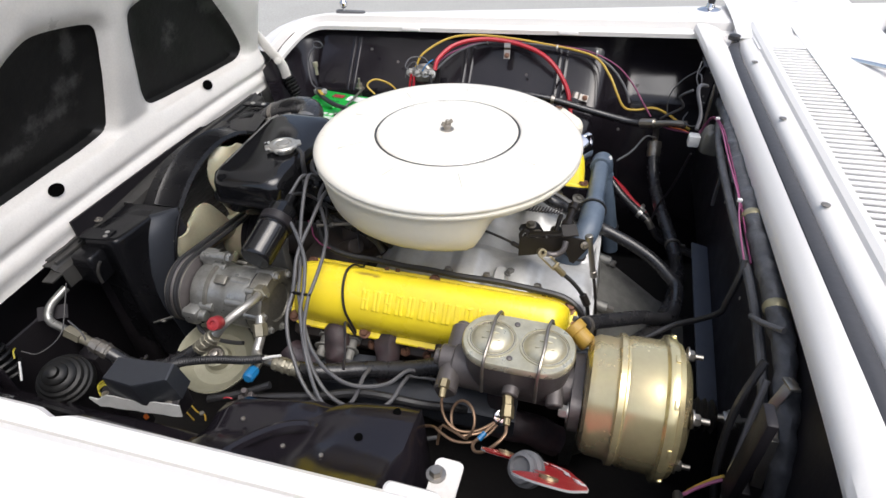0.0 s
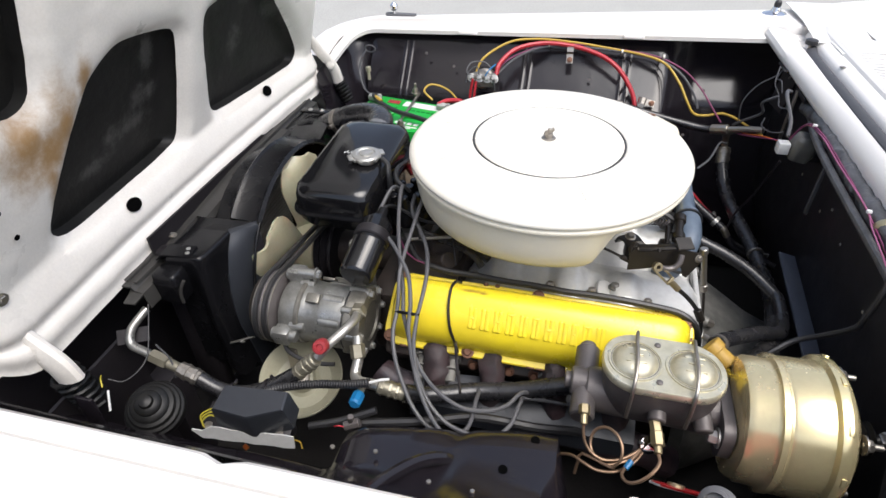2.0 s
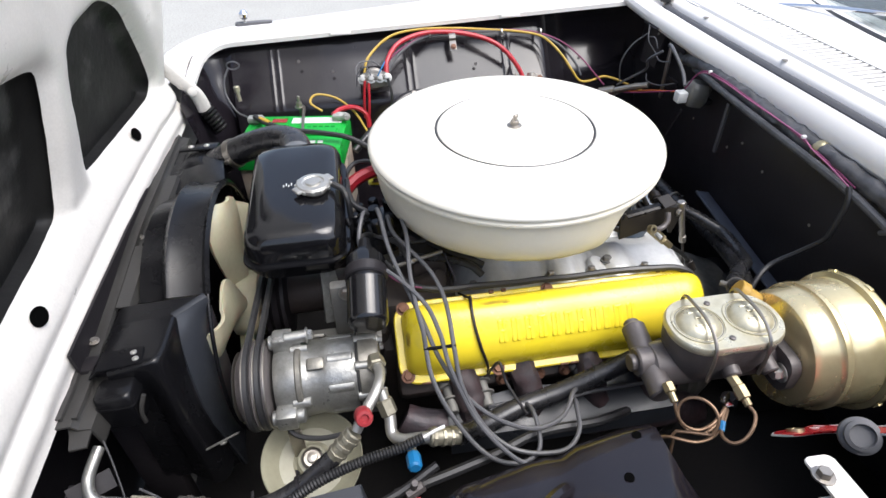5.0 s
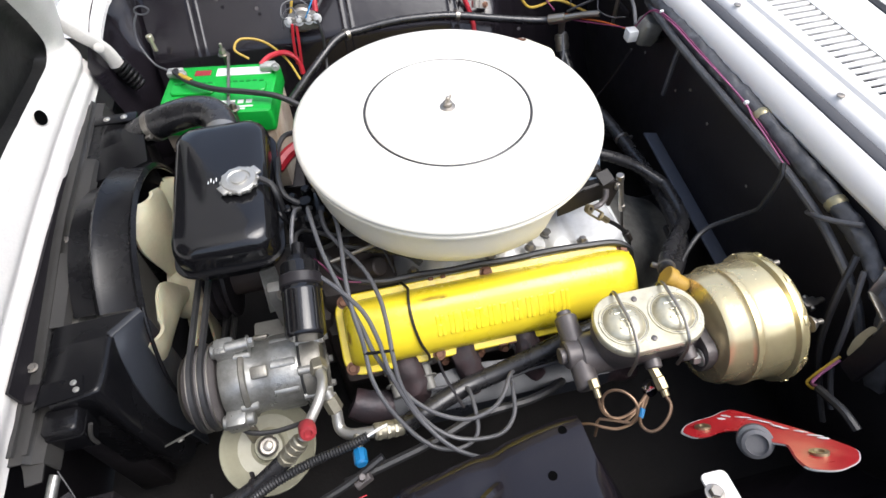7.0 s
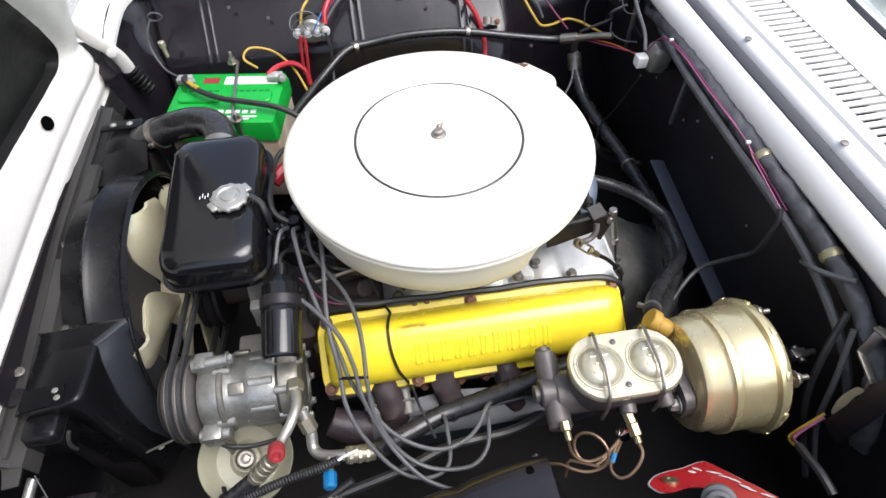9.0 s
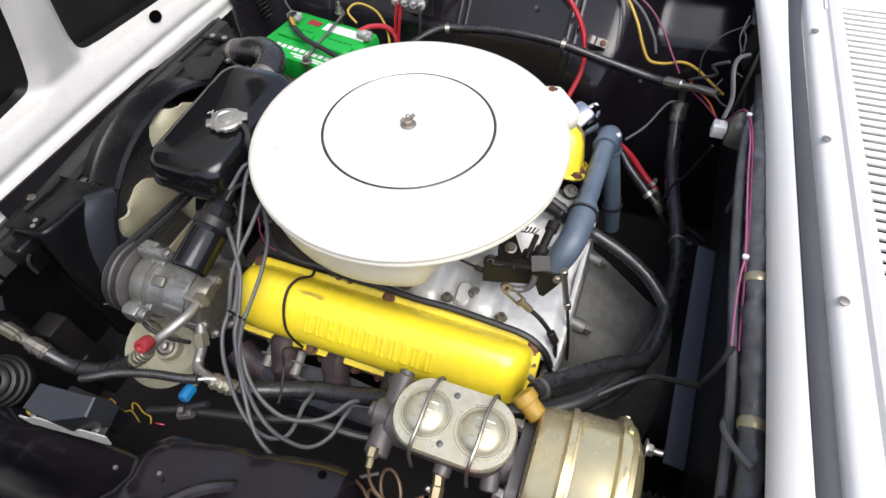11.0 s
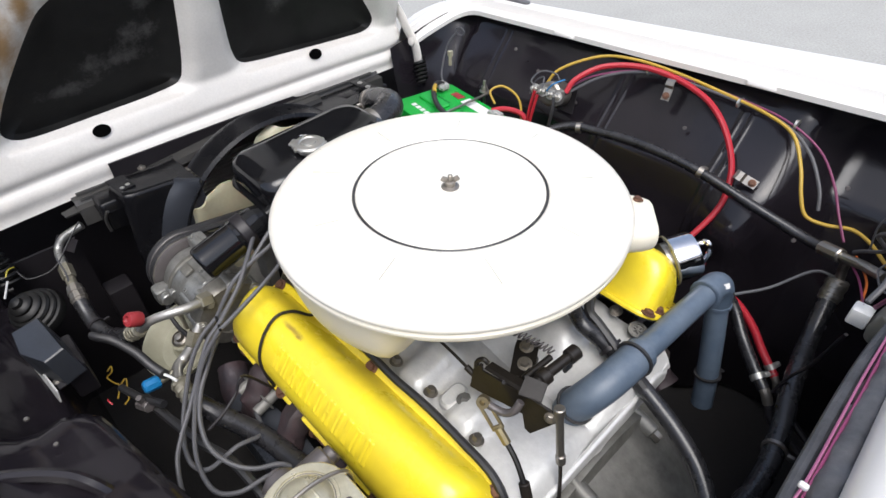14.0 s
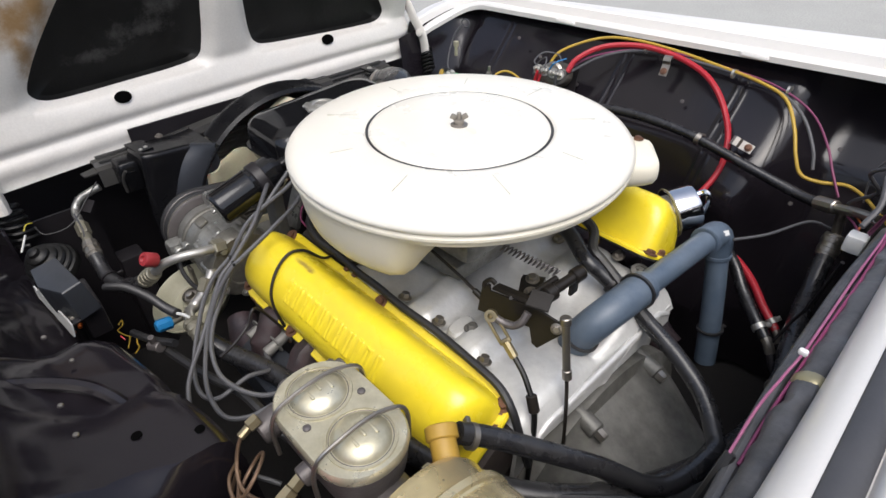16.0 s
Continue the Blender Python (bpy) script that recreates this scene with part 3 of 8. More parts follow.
for base, tip in (((0.70, 0.43, 0.984), (0.9, -0.1, 1.07)), ((0.735, 0.05, 0.988), (0.88, -0.42, 1.06))):
    w = thing("windscreen_wiper", base, "chromed windscreen wiper arm parked on the scuttle", "wiper", "wipers")
    b = Vector(base)
    t = Vector(tip)
    part("pivot", lathe([(0.013, -0.008), (0.013, 0.0), (0.009, 0.005), (0.008, 0.014), (0.005, 0.017)], Matrix.Translation(b), 20), CHROME, w)
    d = t - b
    part("arm", tube([b + Vector((0, 0, 0.012)), b + d * 0.3 + Vector((0, 0, 0.016)), b + d], 0.0045, 8), CHROME, w)
    part("blade", tube([b + d * 0.55 + Vector((-0.03, 0.1, 0.0)), t, t + d * 0.2], 0.004, 6), RUBBER, w)

# ornaments along the fender ridges
for x, y, z in ((-0.5, 0.69, 0.955),):
    o = thing("fender_ornament", (x, y, z), "small chrome fender sight on a dark oval base", "car ornament", "fender ornaments")
    part("base", loft([(outline(0.09, 0.018, 0.0088), -0.004), (outline(0.088, 0.016, 0.0078), 0.003)], Matrix.Translation((x + 0.02, y, z))), SEALR, o)
    part("stem", lathe([(0.006, 0), (0.004, 0.008), (0.004, 0.012)], Matrix.Translation((x, y, z)), 12), CHROME, o)
    part("head", lathe([(0.006, 0.01), (0.011, 0.016), (0.011, 0.024), (0.005, 0.031)], Matrix.Translation((x, y, z)), 16), CHROME, o)

an = thing("aerial", (0.478, 0.765, 0.984), "chrome aerial base with a thin mast on the fender", "car aerial")
am = Matrix.Translation((0.478, 0.765, 0.983))
part("base", lathe([(0.03, 0), (0.03, 0.003), (0.024, 0.006), (0.012, 0.01), (0.009, 0.02)], am, 24), CHROME, an)
part("collar", lathe([(0.007, 0.02), (0.009, 0.024), (0.008, 0.032), (0.004, 0.036)], am, 16), RUBBER, an)
part("mast", rod((0.478, 0.765, 1.016), (0.49, 0.77, 1.62), 0.0022), CHROME, an)

# nose: radiator support, added shade sheet below and closing panels
sup = thing("radiator_support", (-0.62, MID, 0.3), "black painted radiator support with stepped strips", "radiator support")
def strip_z(y):
    return 0.80 + 0.03 * min(1, max(0, (y + 0.26) / 0.3))


part("top_panel", thick_strip([[(-0.71, y, strip_z(y) - 0.02), (-0.672, y, strip_z(y) - 0.012), (-0.665, y, strip_z(y)), (-0.632, y, strip_z(y) + 0.002), (-0.626, y, strip_z(y) - 0.006), (-0.612, y, strip_z(y) - 0.008), (-0.608, y, strip_z(y) - 0.04)] for y in [-0.33 + 0.05 * k for k in range(15)]], 0.003), DUSTYK, sup)
part("seal_strip", thick_strip([[(-0.628, y, strip_z(y) + 0.0), (-0.624, y, strip_z(y) + 0.008), (-0.606, y, strip_z(y) + 0.006), (-0.602, y, strip_z(y) - 0.006)] for y in [-0.145 + 0.0318 * k for k in range(5)]], 0.003), DUSTYK, sup)
part("seal_strip", thick_strip([[(-0.618, y, strip_z(y) + 0.0), (-0.614, y, strip_z(y) + 0.008), (-0.598, y, strip_z(y) + 0.006), (-0.594, y, strip_z(y) - 0.006)] for y in [-0.012 + 0.05 * k for k in range(5)]], 0.003), DUSTYK, sup)
for x, dz in ((-0.668, 0.003), (-0.648, 0.006), (-0.63, 0.005)):
    part("edge_strip", thick_strip([[(x - 0.004, y, strip_z(y) + dz - 0.004), (x - 0.003, y, strip_z(y) + dz), (x + 0.003, y, strip_z(y) + dz), (x + 0.004, y, strip_z(y) + dz - 0.004)] for y in [-0.32 + 0.048 * k for k in range(15)]], 0.0015), DUSTYK, sup)
part("side_post", box((0.05, 0.05, 0.56), (-0.645, -0.33, 0.31), 0.006), BLACKM, sup)
part("side_post", box((0.05, 0.05, 0.8), (-0.635, 0.36, 0.4), 0.006), BLACKM, sup)
part("nose_panel", box((0.006, 1.26, 0.6), (-0.76, MID, 0.5), 0), BLACKM, sup)
part("side_panel", box((0.006, 0.27, 0.5), (-0.655, -0.49, 0.47), 0), BLACKM, sup)
part("side_panel", box((0.006, 0.25, 0.5), (-0.655, 0.50, 0.47), 0), BLACKM, sup)
# added sheet closing the bay below, its black standing for deep shade
part("shade_sheet", box((1.56, 1.3, 0.006), (0.03, MID, 0.33), 0), UNDERSHADE, sup, "added black sheet for the shade under the engine")
part("bracket", plate([(-0.612, -0.272), (-0.558, -0.265), (-0.562, -0.236), (-0.612, -0.24)], 0.003, Matrix.Translation((0, 0, 0.8245))), PLASTK, sup)
for p in ((-0.567, -0.257, 0.8275), (-0.572, -0.246, 0.8275)):
    part("screw", hexbolt(p, (0, 0, 1), 0.0027, 0.0022), ALUP, sup)
for p in ((-0.64, -0.2, 0.812), (-0.63, 0.02, 0.822), (-0.63, 0.2, 0.818)):
    part("clip", hexbolt(p, (0.2, 0, 1), 0.005, 0.004), STEEL, sup)
part("corner_plate", plate([(-0.65, -0.25), (-0.622, -0.254), (-0.62, -0.3), (-0.612, -0.33), (-0.6105, -0.354), (-0.63, -0.356), (-0.636, -0.335), (-0.648, -0.31)], 0.003, Matrix.Translation((0, 0, 0.788))), DUSTYK, sup, "dull bent corner strip")
part("beaded_strap", tube([(-0.573, -0.245, 0.787), (-0.568, -0.252, 0.765), (-0.558, -0.262, 0.735), (-0.55, -0.27, 0.7)], 0.0016, 8, 6, (0.006, 0.0012)), BOOTK, sup, "dull beaded strap")
jb = thing("junction_box", (-0.6, -0.285, 0.76), "black plastic junction box on the radiator support", "electrical box")
part("body", loft([(outline(0.044, 0.036, 0.006), 0.752), (outline(0.046, 0.038, 0.007), 0.757), (outline(0.047, 0.039, 0.007), 0.79), (outline(0.045, 0.037, 0.008), 0.806), (outline(0.038, 0.03, 0.007), 0.81)], Matrix.Translation((-0.592, -0.285, 0))), PLASTK, jb, "", 0.9)
part("seam", loft([(outline(0.0485, 0.0405, 0.007), 0.7895), (outline(0.0495, 0.0415, 0.0075), 0.791), (outline(0.0485, 0.0405, 0.007), 0.7925)], Matrix.Translation((-0.592, -0.285, 0))), PLASTK, jb)
part("worn_edge", tube([(-0.5665, -0.303, 0.757), (-0.565, -0.304, 0.775), (-0.561, -0.302, 0.79), (-0.556, -0.296, 0.802)], 0.0028, 8, 4), DUSTYK, jb, "scuffed pale edge")

# radiator with its cowl ring
rad = thing("radiator", (-0.62, 0.0, 0.42), "black radiator core with fine fins", "radiator")
part("core_back", box((0.004, 0.5, 0.42), (-0.645, 0.0, 0.63), 0), BLACKM, rad)
fin_me = None
for k in range(40):
    z = 0.46 + 0.0085 * k
    if fin_me is None:
        fin = part("fin", box((0.012, 0.46, 0.0032), (0, 0, 0), 0), RADF, rad)
        fin_me = fin.data
    else:
        fin = new("fin", fin_me)
        fin.parent = rad
        fin.matrix_parent_inverse = Matrix.Translation((0.62, 0.0, -0.42))
    fin.matrix_basis = Matrix.Translation((-0.608, 0.01, z)) @ Matrix.Rotation(radians(24), 4, "Y")
part("side_tank", box((0.06, 0.03, 0.4), (-0.625, -0.236, 0.61), 0.008), BLACKM, rad)
part("side_tank", box((0.06, 0.03, 0.4), (-0.625, 0.265, 0.62), 0.008), BLACKM, rad)

shroud = thing("fan_shroud", (-0.55, 0.01, 0.43), "black plastic fan shroud ring on the radiator", "fan shroud")
CY, CZ, RR = 0.012, 0.655, 0.221
rows = []
for k in range(49):
    a = radians(-40 + 172.5 * k / 48)
    c, s = math.cos(a), math.sin(a)
    rows.append([(x, CY + r * c, CZ + r * s) for x, r in ((-0.6, RR - 0.022), (-0.562, RR - 0.018), (-0.557, RR + 0.001), (-0.553, RR + 0.0045), (-0.548, RR + 0.001), (-0.503, RR), (-0.4995, RR + 0.003), (-0.497, RR))])
part("ring", thick_strip(rows, 0.004), PLASTK, shroud)
# the shelf beside the ring: its skirt follows the round opening down
def shroud_y(z):
    """Near edge of the round opening at a height."""
    return CY - math.sqrt(max(RR ** 2 - (z - CZ) ** 2, 0.0))


def eased(points, rounds=3):
    """A line with its corners cut round."""
    p = [Vector(a) for a in points]
    for _ in range(rounds):
        q = [p[0]]
        for a, b in zip(p, p[1:]):
            q += [a.lerp(b, 0.2), a.lerp(b, 0.8)]
        p = q + [p[-1]]
    return p


CREST = [(-0.4985, -0.146, 0.8195), (-0.537, -0.179, 0.817), (-0.5365, -0.262, 0.823), (-0.56, -0.268, 0.823), (-0.6, -0.27, 0.82)]


def skirt_row(c, turn, out):
    """From the shelf over the rounded crest c and down the wall."""
    row = [(c.x - 0.008 * out[0], c.y - 0.008 * out[1], c.z + 0.001), (c.x - 0.004 * out[0], c.y - 0.004 * out[1], c.z + 0.0012), (c.x - 0.0012 * out[0], c.y - 0.0012 * out[1], c.z), (c.x, c.y, c.z - 0.003)]
    for d in (0.012, 0.03, 0.055, 0.085, 0.12, 0.16, 0.21, 0.28):
        low = max(c.z - d, 0.6)
        row.append((c.x + 0.14 * d * turn - 0.06 * d * (1 - turn), c.y + (shroud_y(low) - shroud_y(c.z)) * turn + 0.08 * d * (1 - turn), c.z - d))
    return row


# this wall's blue grey is a sky reflection painted into black plastic
blue = [Vector(CREST[0]).lerp(Vector(CREST[1]), k / 6) for k in range(7)]
part("side_wall", thick_strip([skirt_row(c, k / 6, (0.65, -0.76)) for k, c in enumerate(blue)], 0.003), SHROUDW, shroud, "side wall with the sky's reflection painted blue grey")
line = eased(CREST[1:])
rows = []
for k, c in enumerate(line):
    d = line[min(k + 1, len(line) - 1)] - line[max(k - 1, 0)]
    d.normalize()
    rows.append(skirt_row(c, max(0, 1 - k / (len(line) * 0.6)), (-d.y, d.x)))
part("side_wall", thick_strip(rows, 0.003), PLASTK, shroud, "", 1.2)
shelf = blue + line
part("shelf", thick_strip([[(-0.625, c.y, c.z - 0.014), (-0.612, c.y, c.z - 0.003), (-0.6 + 0.15 * (c.x + 0.6), c.y, c.z - 0.001), ((c.x - 0.6) / 2, c.y, c.z), (c.x - 0.004, c.y + 0.002, c.z + 0.0005)] for c in shelf if c.y > -0.2675], 0.003), PLASTK, shroud, "", 1.2)
# raised rims along the edge of the opening
part("rim", tube([(-0.4985, CY + (RR + 0.001) * math.cos(radians(a)), CZ + (RR + 0.001) * math.sin(radians(a))) for a in range(-30, 215, 7)], 0.0032, 8, 2), PLASTK, shroud)
part("rim", tube([(-0.553, CY + (RR + 0.004) * math.cos(radians(a)), CZ + (RR + 0.004) * math.sin(radians(a))) for a in range(20, 133, 7)], 0.0025, 8, 2), PLASTK, shroud)
part("rim", tube([c + Vector((-0.001, 0, -0.0005)) for c in blue + line[:-4]], 0.0026, 8, 1, None, True), PLASTK, shroud)
edge = [(-0.62, 0.31, 0.825), (-0.535, 0.3, 0.835), (-0.526, 0.242, 0.842), (-0.503, 0.16, 0.833), (-0.553, 0.14, 0.835), (-0.62, 0.13, 0.825)]
bm = bmesh.new()
topv = [bm.verts.new(p) for p in edge]
bm.faces.new(topv)
low = [bm.verts.new((x, y, 0.4)) for x, y, z in edge]
for k in range(len(edge) - 1):
    bm.faces.new((topv[k], topv[k + 1], low[k + 1], low[k]))
bmesh.ops.bevel(bm, geom=[e for e in bm.edges if len(e.link_faces) == 2], offset=0.006, segments=2, affect="EDGES")
part("shelf", bm, PLASTK, shroud)

fan = thing("cooling_fan", (-0.5, CY, CZ), "cream nylon engine cooling fan at rest", "fan")
part("hub", lathe([(0.02, -0.035), (0.055, -0.03), (0.06, -0.01), (0.06, 0.02), (0.045, 0.03), (0.02, 0.033)], facing((-0.485, CY, CZ), (1, 0, 0)), 28), FANP, fan)
part("clutch", lathe([(0.045, 0), (0.05, 0.01), (0.05, 0.03), (0.03, 0.04), (0.02, 0.07)], facing((-0.455, CY, CZ), (1, 0, 0)), 28), DARKCAST, fan)
for k in range(6):
    a0 = radians(60 * k + 84)
    rows = []
    for i in range(15):
        u = i / 14
        r = 0.05 + 0.161 * u
        half = radians(21) * (1 - 0.25 * math.exp(-(u / 0.3) ** 2)) * max(0.05, 1 - max(0, (u - 0.55) / 0.45) ** 3.2) ** 0.5
        row = []
        for j in range(13):
            t = j / 12 - 0.5
            a = a0 + 2 * t * half
            row.append((-0.5 - 0.024 * t + 0.012 * math.cos(t * 3), CY + r * math.cos(a), CZ + r * math.sin(a)))
        rows.append(row)
    part("blade", thick_strip(rows, 0.005), FANP, fan)

# ---- hood ----


def hood_point(y, v):
    """The underside of the raised hood: v runs up it from the lower window edge."""
    crown = 0.10 * (abs(y - MID) / 0.5) ** 2 * (0.35 if y < 0 else 0.6)
    if v >= 0:
        return Vector((-0.692 + 0.26 * v + crown * 0.6, y, 0.921 + 0.966 * v))
    s = -v / 0.14
    return Vector((-0.692 + 0.042 * s + 0.02 * y * s + crown * 0.6 * (1 - 0.6 * s), y, 0.921 - (0.112 - 0.04 * y) * s))


W1 = [(-0.05, 0.227), (-0.038, 0.205), (-0.052, 0.022), (-0.085, 0.005), (-0.335, -0.002), (-0.367, 0.008), (-0.376, 0.03), (-0.34, 0.094), (-0.283, 0.172), (-0.254, 0.207), (-0.219, 0.229), (-0.173, 0.245)]
W2 = [(0.05 + (-y - 0.05) * 1.07, v) for y, v in W1]
W3 = [(-0.345, 0.245), (-0.362, 0.222), (-0.40, 0.218), (-0.43, 0.25), (-0.42, 0.42), (-0.33, 0.42)]
W4 = [(-y + 2 * MID + 0.02, v) for y, v in W3]
WINDOWS = [[(y, v - 0.008) for y, v in w] for w in (W1, W2, W3, W4)]


def to_edge(y, v, poly):
    """Signed distance to an outline (negative inside) and the nearest point on it."""
    inside, best, near = False, 9.0, (y, v)
    for (a, b), (c, d) in zip(poly, poly[1:] + poly[:1]):
        if (b > v) != (d > v) and y < (c - a) * (v - b) / (d - b) + a:
            inside = not inside
        t = max(0, min(1, ((y - a) * (c - a) + (v - b) * (d - b)) / max((c - a) ** 2 + (d - b) ** 2, 1e-9)))
        p, q = a + t * (c - a), b + t * (d - b)
        e = math.hypot(y - p, v - q)
        if e < best:
            best, near = e, (p, q)
    return (-best if inside else best), near


def rounded(poly, n=4):
    """Corner cutting, to round an outline."""
    for _ in range(n):
        poly = [q for a, b in zip(poly, poly[1:] + poly[:1]) for q in ((0.8 * a[0] + 0.2 * b[0], 0.8 * a[1] + 0.2 * b[1]), (0.2 * a[0] + 0.8 * b[0], 0.2 * a[1] + 0.8 * b[1]))]
    return poly


HALF, NEAR = 0.475, 0.53
WINDOWS = [rounded(w, 2) for w in WINDOWS]
hood = thing("hood", (-0.69, MID, 0.85), "white hood raised on front hinges with black padded windows", "car hood")
bm = bmesh.new()
ny, nv = 140, 104
grid = {}
for i in range(ny + 1):
    for j in range(nv + 1):
        y = MID - NEAR + (NEAR + HALF) * i / ny
        v = -0.14 + 0.62 * j / nv
        d, q = 9.0, None
        for w in WINDOWS:
            e, p = to_edge(y, v, w)
            if e < d:
                d, q = e, p
        if d < -0.005:
            continue
        if d < 0.003:
            y, v = q
            d = 0.0
        side = min((HALF if y > MID else NEAR) - abs(y - MID), 0.08)
        corner = max(0, (abs(y - MID) - (HALF if y > MID else NEAR) + 0.05) / 0.05) ** 2
        rim = min(d, side, (v + 0.14) * 1.2)
        puff = 0.018 * (1 - math.exp(-(d / 0.014) ** 1.5)) * (1 - 0.75 * max(0, min(1, (-v - 0.06) / 0.07)))
        groove = -0.008 * math.exp(-((v + 0.082) / 0.008) ** 2) + 0.004 * math.exp(-((v + 0.108) / 0.012) ** 2)
        p = hood_point(y, v + max(0, -v) / 0.14 * 0.035 * corner)
        n = Vector((0.93, 0, -0.1 if v > -0.02 else 0.25)).normalized()
        p = p + n * (puff + groove - 0.02 * math.exp(-side / 0.012) + 0.0013 * noise.noise(p * 16) + 0.0009 * noise.noise(p * 41))
        grid[i, j] = bm.verts.new(p)
for i in range(ny):
    for j in range(nv):
        q = [grid.get(k) for k in ((i, j), (i + 1, j), (i + 1, j + 1), (i, j + 1))]
        q = [p for p in q if p]
        if len(q) > 2:
            bm.faces.new(q)
bmesh.ops.remove_doubles(bm, verts=bm.verts[:], dist=0.0004)
HOODR = stained(HOODW, "rust_stained_white_paint", [(tuple(hood_point(-0.318, 0.165)), (1.4, 0.4, 1.0), 0.1), (tuple(hood_point(-0.35, 0.15)), (1.4, 0.8, 0.8), 0.085), (tuple(hood_point(-0.39, 0.17)), (1.4, 0.8, 1.1), 0.085), (tuple(hood_point(-0.358, 0.095)), (1.4, 0.35, 0.9), 0.08), (tuple(hood_point(-0.27, 0.215)), (1.4, 0.3, 0.7), 0.08)], (0.3, 0.185, 0.085), 1.3)
part("inner_frame", bm, HOODR, hood, "aged white pressed steel inner frame with rust staining", 1.2)
SCUFF = stained(SOUND, "scuffed_sound_pad", [(tuple(hood_point(y, v)), (1.5, a, b), 0.05) for y, v, a, b in ((-0.16, 0.08, 1.6, 0.5), (-0.11, 0.12, 0.9, 0.5), (-0.25, 0.05, 1.2, 0.3), (-0.09, 0.19, 0.5, 0.9), (0.17, 0.12, 0.6, 0.8), (0.3, 0.15, 0.8, 0.6), (0.22, 0.2, 1.0, 0.4))], (0.05, 0.048, 0.045), 3.2)
for w in WINDOWS:
    cy, cv = sum(p[0] for p in w) / len(w), sum(p[1] for p in w) / len(w)
    b = bmesh.new()
    rings = []
    for f, depth in ((1.06, 0.006), (0.97, -0.012), (0.7, -0.014), (0.3, -0.012)):
        rings.append([b.verts.new(hood_point(cy + (y - cy) * f, cv + (v - cv) * f) + Vector((0.96 * depth - 0.008, 0, 0))) for y, v in w])
    bridge_rows(b, rings, True, False)
    b.faces.new(rings[-1])
    part("sound_pad", b, SCUFF, hood, "black sound deadening pad, scuffed grey", 1.0)
part("outer_skin", thick_strip([[hood_point(MID + (k - 10) * (HALF if k > 10 else NEAR) / 10, v) + Vector((-0.05, 0, 0.0)) for v in (-0.14, -0.1, -0.05, 0, 0.2, 0.5, 0.8, 1.1)] for k in range(21)], 0.002), WHITE, hood)
part("upper_frame", thick_strip([[hood_point(MID + (k - 10) * (HALF if k > 10 else NEAR) / 10, v) + Vector((0.015, 0, 0)) for v in (0.478, 0.6, 0.8, 1.0, 1.08)] for k in range(21)], 0.002), HOODW, hood)
# no opening is cut: black discs paint the holes' shade
for y, v in ((-0.233, -0.036), (0.228, -0.028)):
    p = hood_point(y, v) + Vector((0.0175, 0, 0.006))
    part("access_hole", lathe([(0.0125, 0), (0.0125, 0.0015), (0.0095, 0.002)], facing(p, (0.9, 0, 0.42)) @ Matrix.Diagonal((1.25, 0.9, 1, 1)), 20), SHADEK, hood, "dark oval access hole")
for p in ((-0.6375, -0.444, 0.986), (-0.6245, -0.458, 1.033)):
    part("small_hole", lathe([(0.004, 0), (0.004, 0.0012), (0.002, 0.0014)], facing(p, (0.96, 0.07, -0.26)), 14), SHADEK, hood)
part("screw", hexbolt((-0.651, -0.493, 0.919), (1.0, 0.04, -0.07), 0.006, 0.004), STEEL, hood)
badge = thing("fender_badge", (-0.425, -0.708, 0.956), "chrome oval badge on the near fender", "badge")
part("rim", lathe([(0.021, 0.0), (0.023, 0.002), (0.0215, 0.0045), (0.019, 0.005), (0.017, 0.003)], facing((-0.432, -0.709, 0.9565), (-0.03, 0.05, 1)) @ Matrix.Diagonal((1.0, 0.55, 1, 1)), 36, False), CHROME, badge)
part("face", lathe([(0.0175, 0.001), (0.0175, 0.0032), (0.012, 0.0036)], facing((-0.432, -0.709, 0.9565), (-0.03, 0.05, 1)) @ Matrix.Diagonal((1.0, 0.55, 1, 1)), 32), STEEL, badge, "dull metal face")
for side in (1, -1):
    h = thing("hinge_arm_assembly", (-0.57, MID + side * 0.48, 0.83), "white hood hinge arm with a black counterbalance spring", "hinge", "hood hinges")
    y = MID + side * 0.48
    drop = 0.0 if side > 0 else -0.085
    arm = [(-0.675, y, 0.96), (-0.65, y, 0.938), (-0.63, y, 0.912), (-0.612, y, 0.892), (-0.6, y, 0.874), (-0.594, y, 0.852), (-0.592, y, 0.835)]
    a = tube(arm if side > 0 else arm[:6], 0.0155 if side > 0 else 0.026, 12, 5)
    for v in a.verts:
        v.co.y = y + (v.co.y - y) * (0.32 if side > 0 else 0.5)
        v.co.z += drop
        v.co.x += drop * 0.35
    part("arm", a, HOODW, h, "white painted hooked hinge arm")
    part("pivot_bolt", lathe([(0.0095, 0), (0.0095, 0.002), (0.005, 0.0035)], facing((-0.606 + 0.35 * drop, y - 0.006, 0.884 + drop), (0.15, -1, 0.2)), 16), HOODW, h)
    coil = []
    cr = 0.013 if side > 0 else 0.021
    for k in range(73):
        t = k / 72
        a_ = t * 2 * math.pi * 6
        c = Vector((-0.59 + 0.5 * drop, y, 0.842 + drop)).lerp(Vector((-0.565 + 0.6 * drop, y - side * 0.012, 0.795 + 1.3 * drop)), t)
        if side < 0:
            c = Vector((-0.638, -0.487, 0.772)).lerp(Vector((-0.622, -0.478, 0.7)), t)
        coil.append(c + Vector((cr * math.cos(a_) * 0.9, cr * math.sin(a_), cr * math.cos(a_) * (0.67 if side > 0 else 0.2))))
    part("spring", tube(coil, 0.0036, 6, 1), BOOTK, h)
    part("bracket", box((0.03, 0.006, 0.06), (-0.602, y + side * 0.014, 0.80 + drop), 0.002), BLACKP, h)


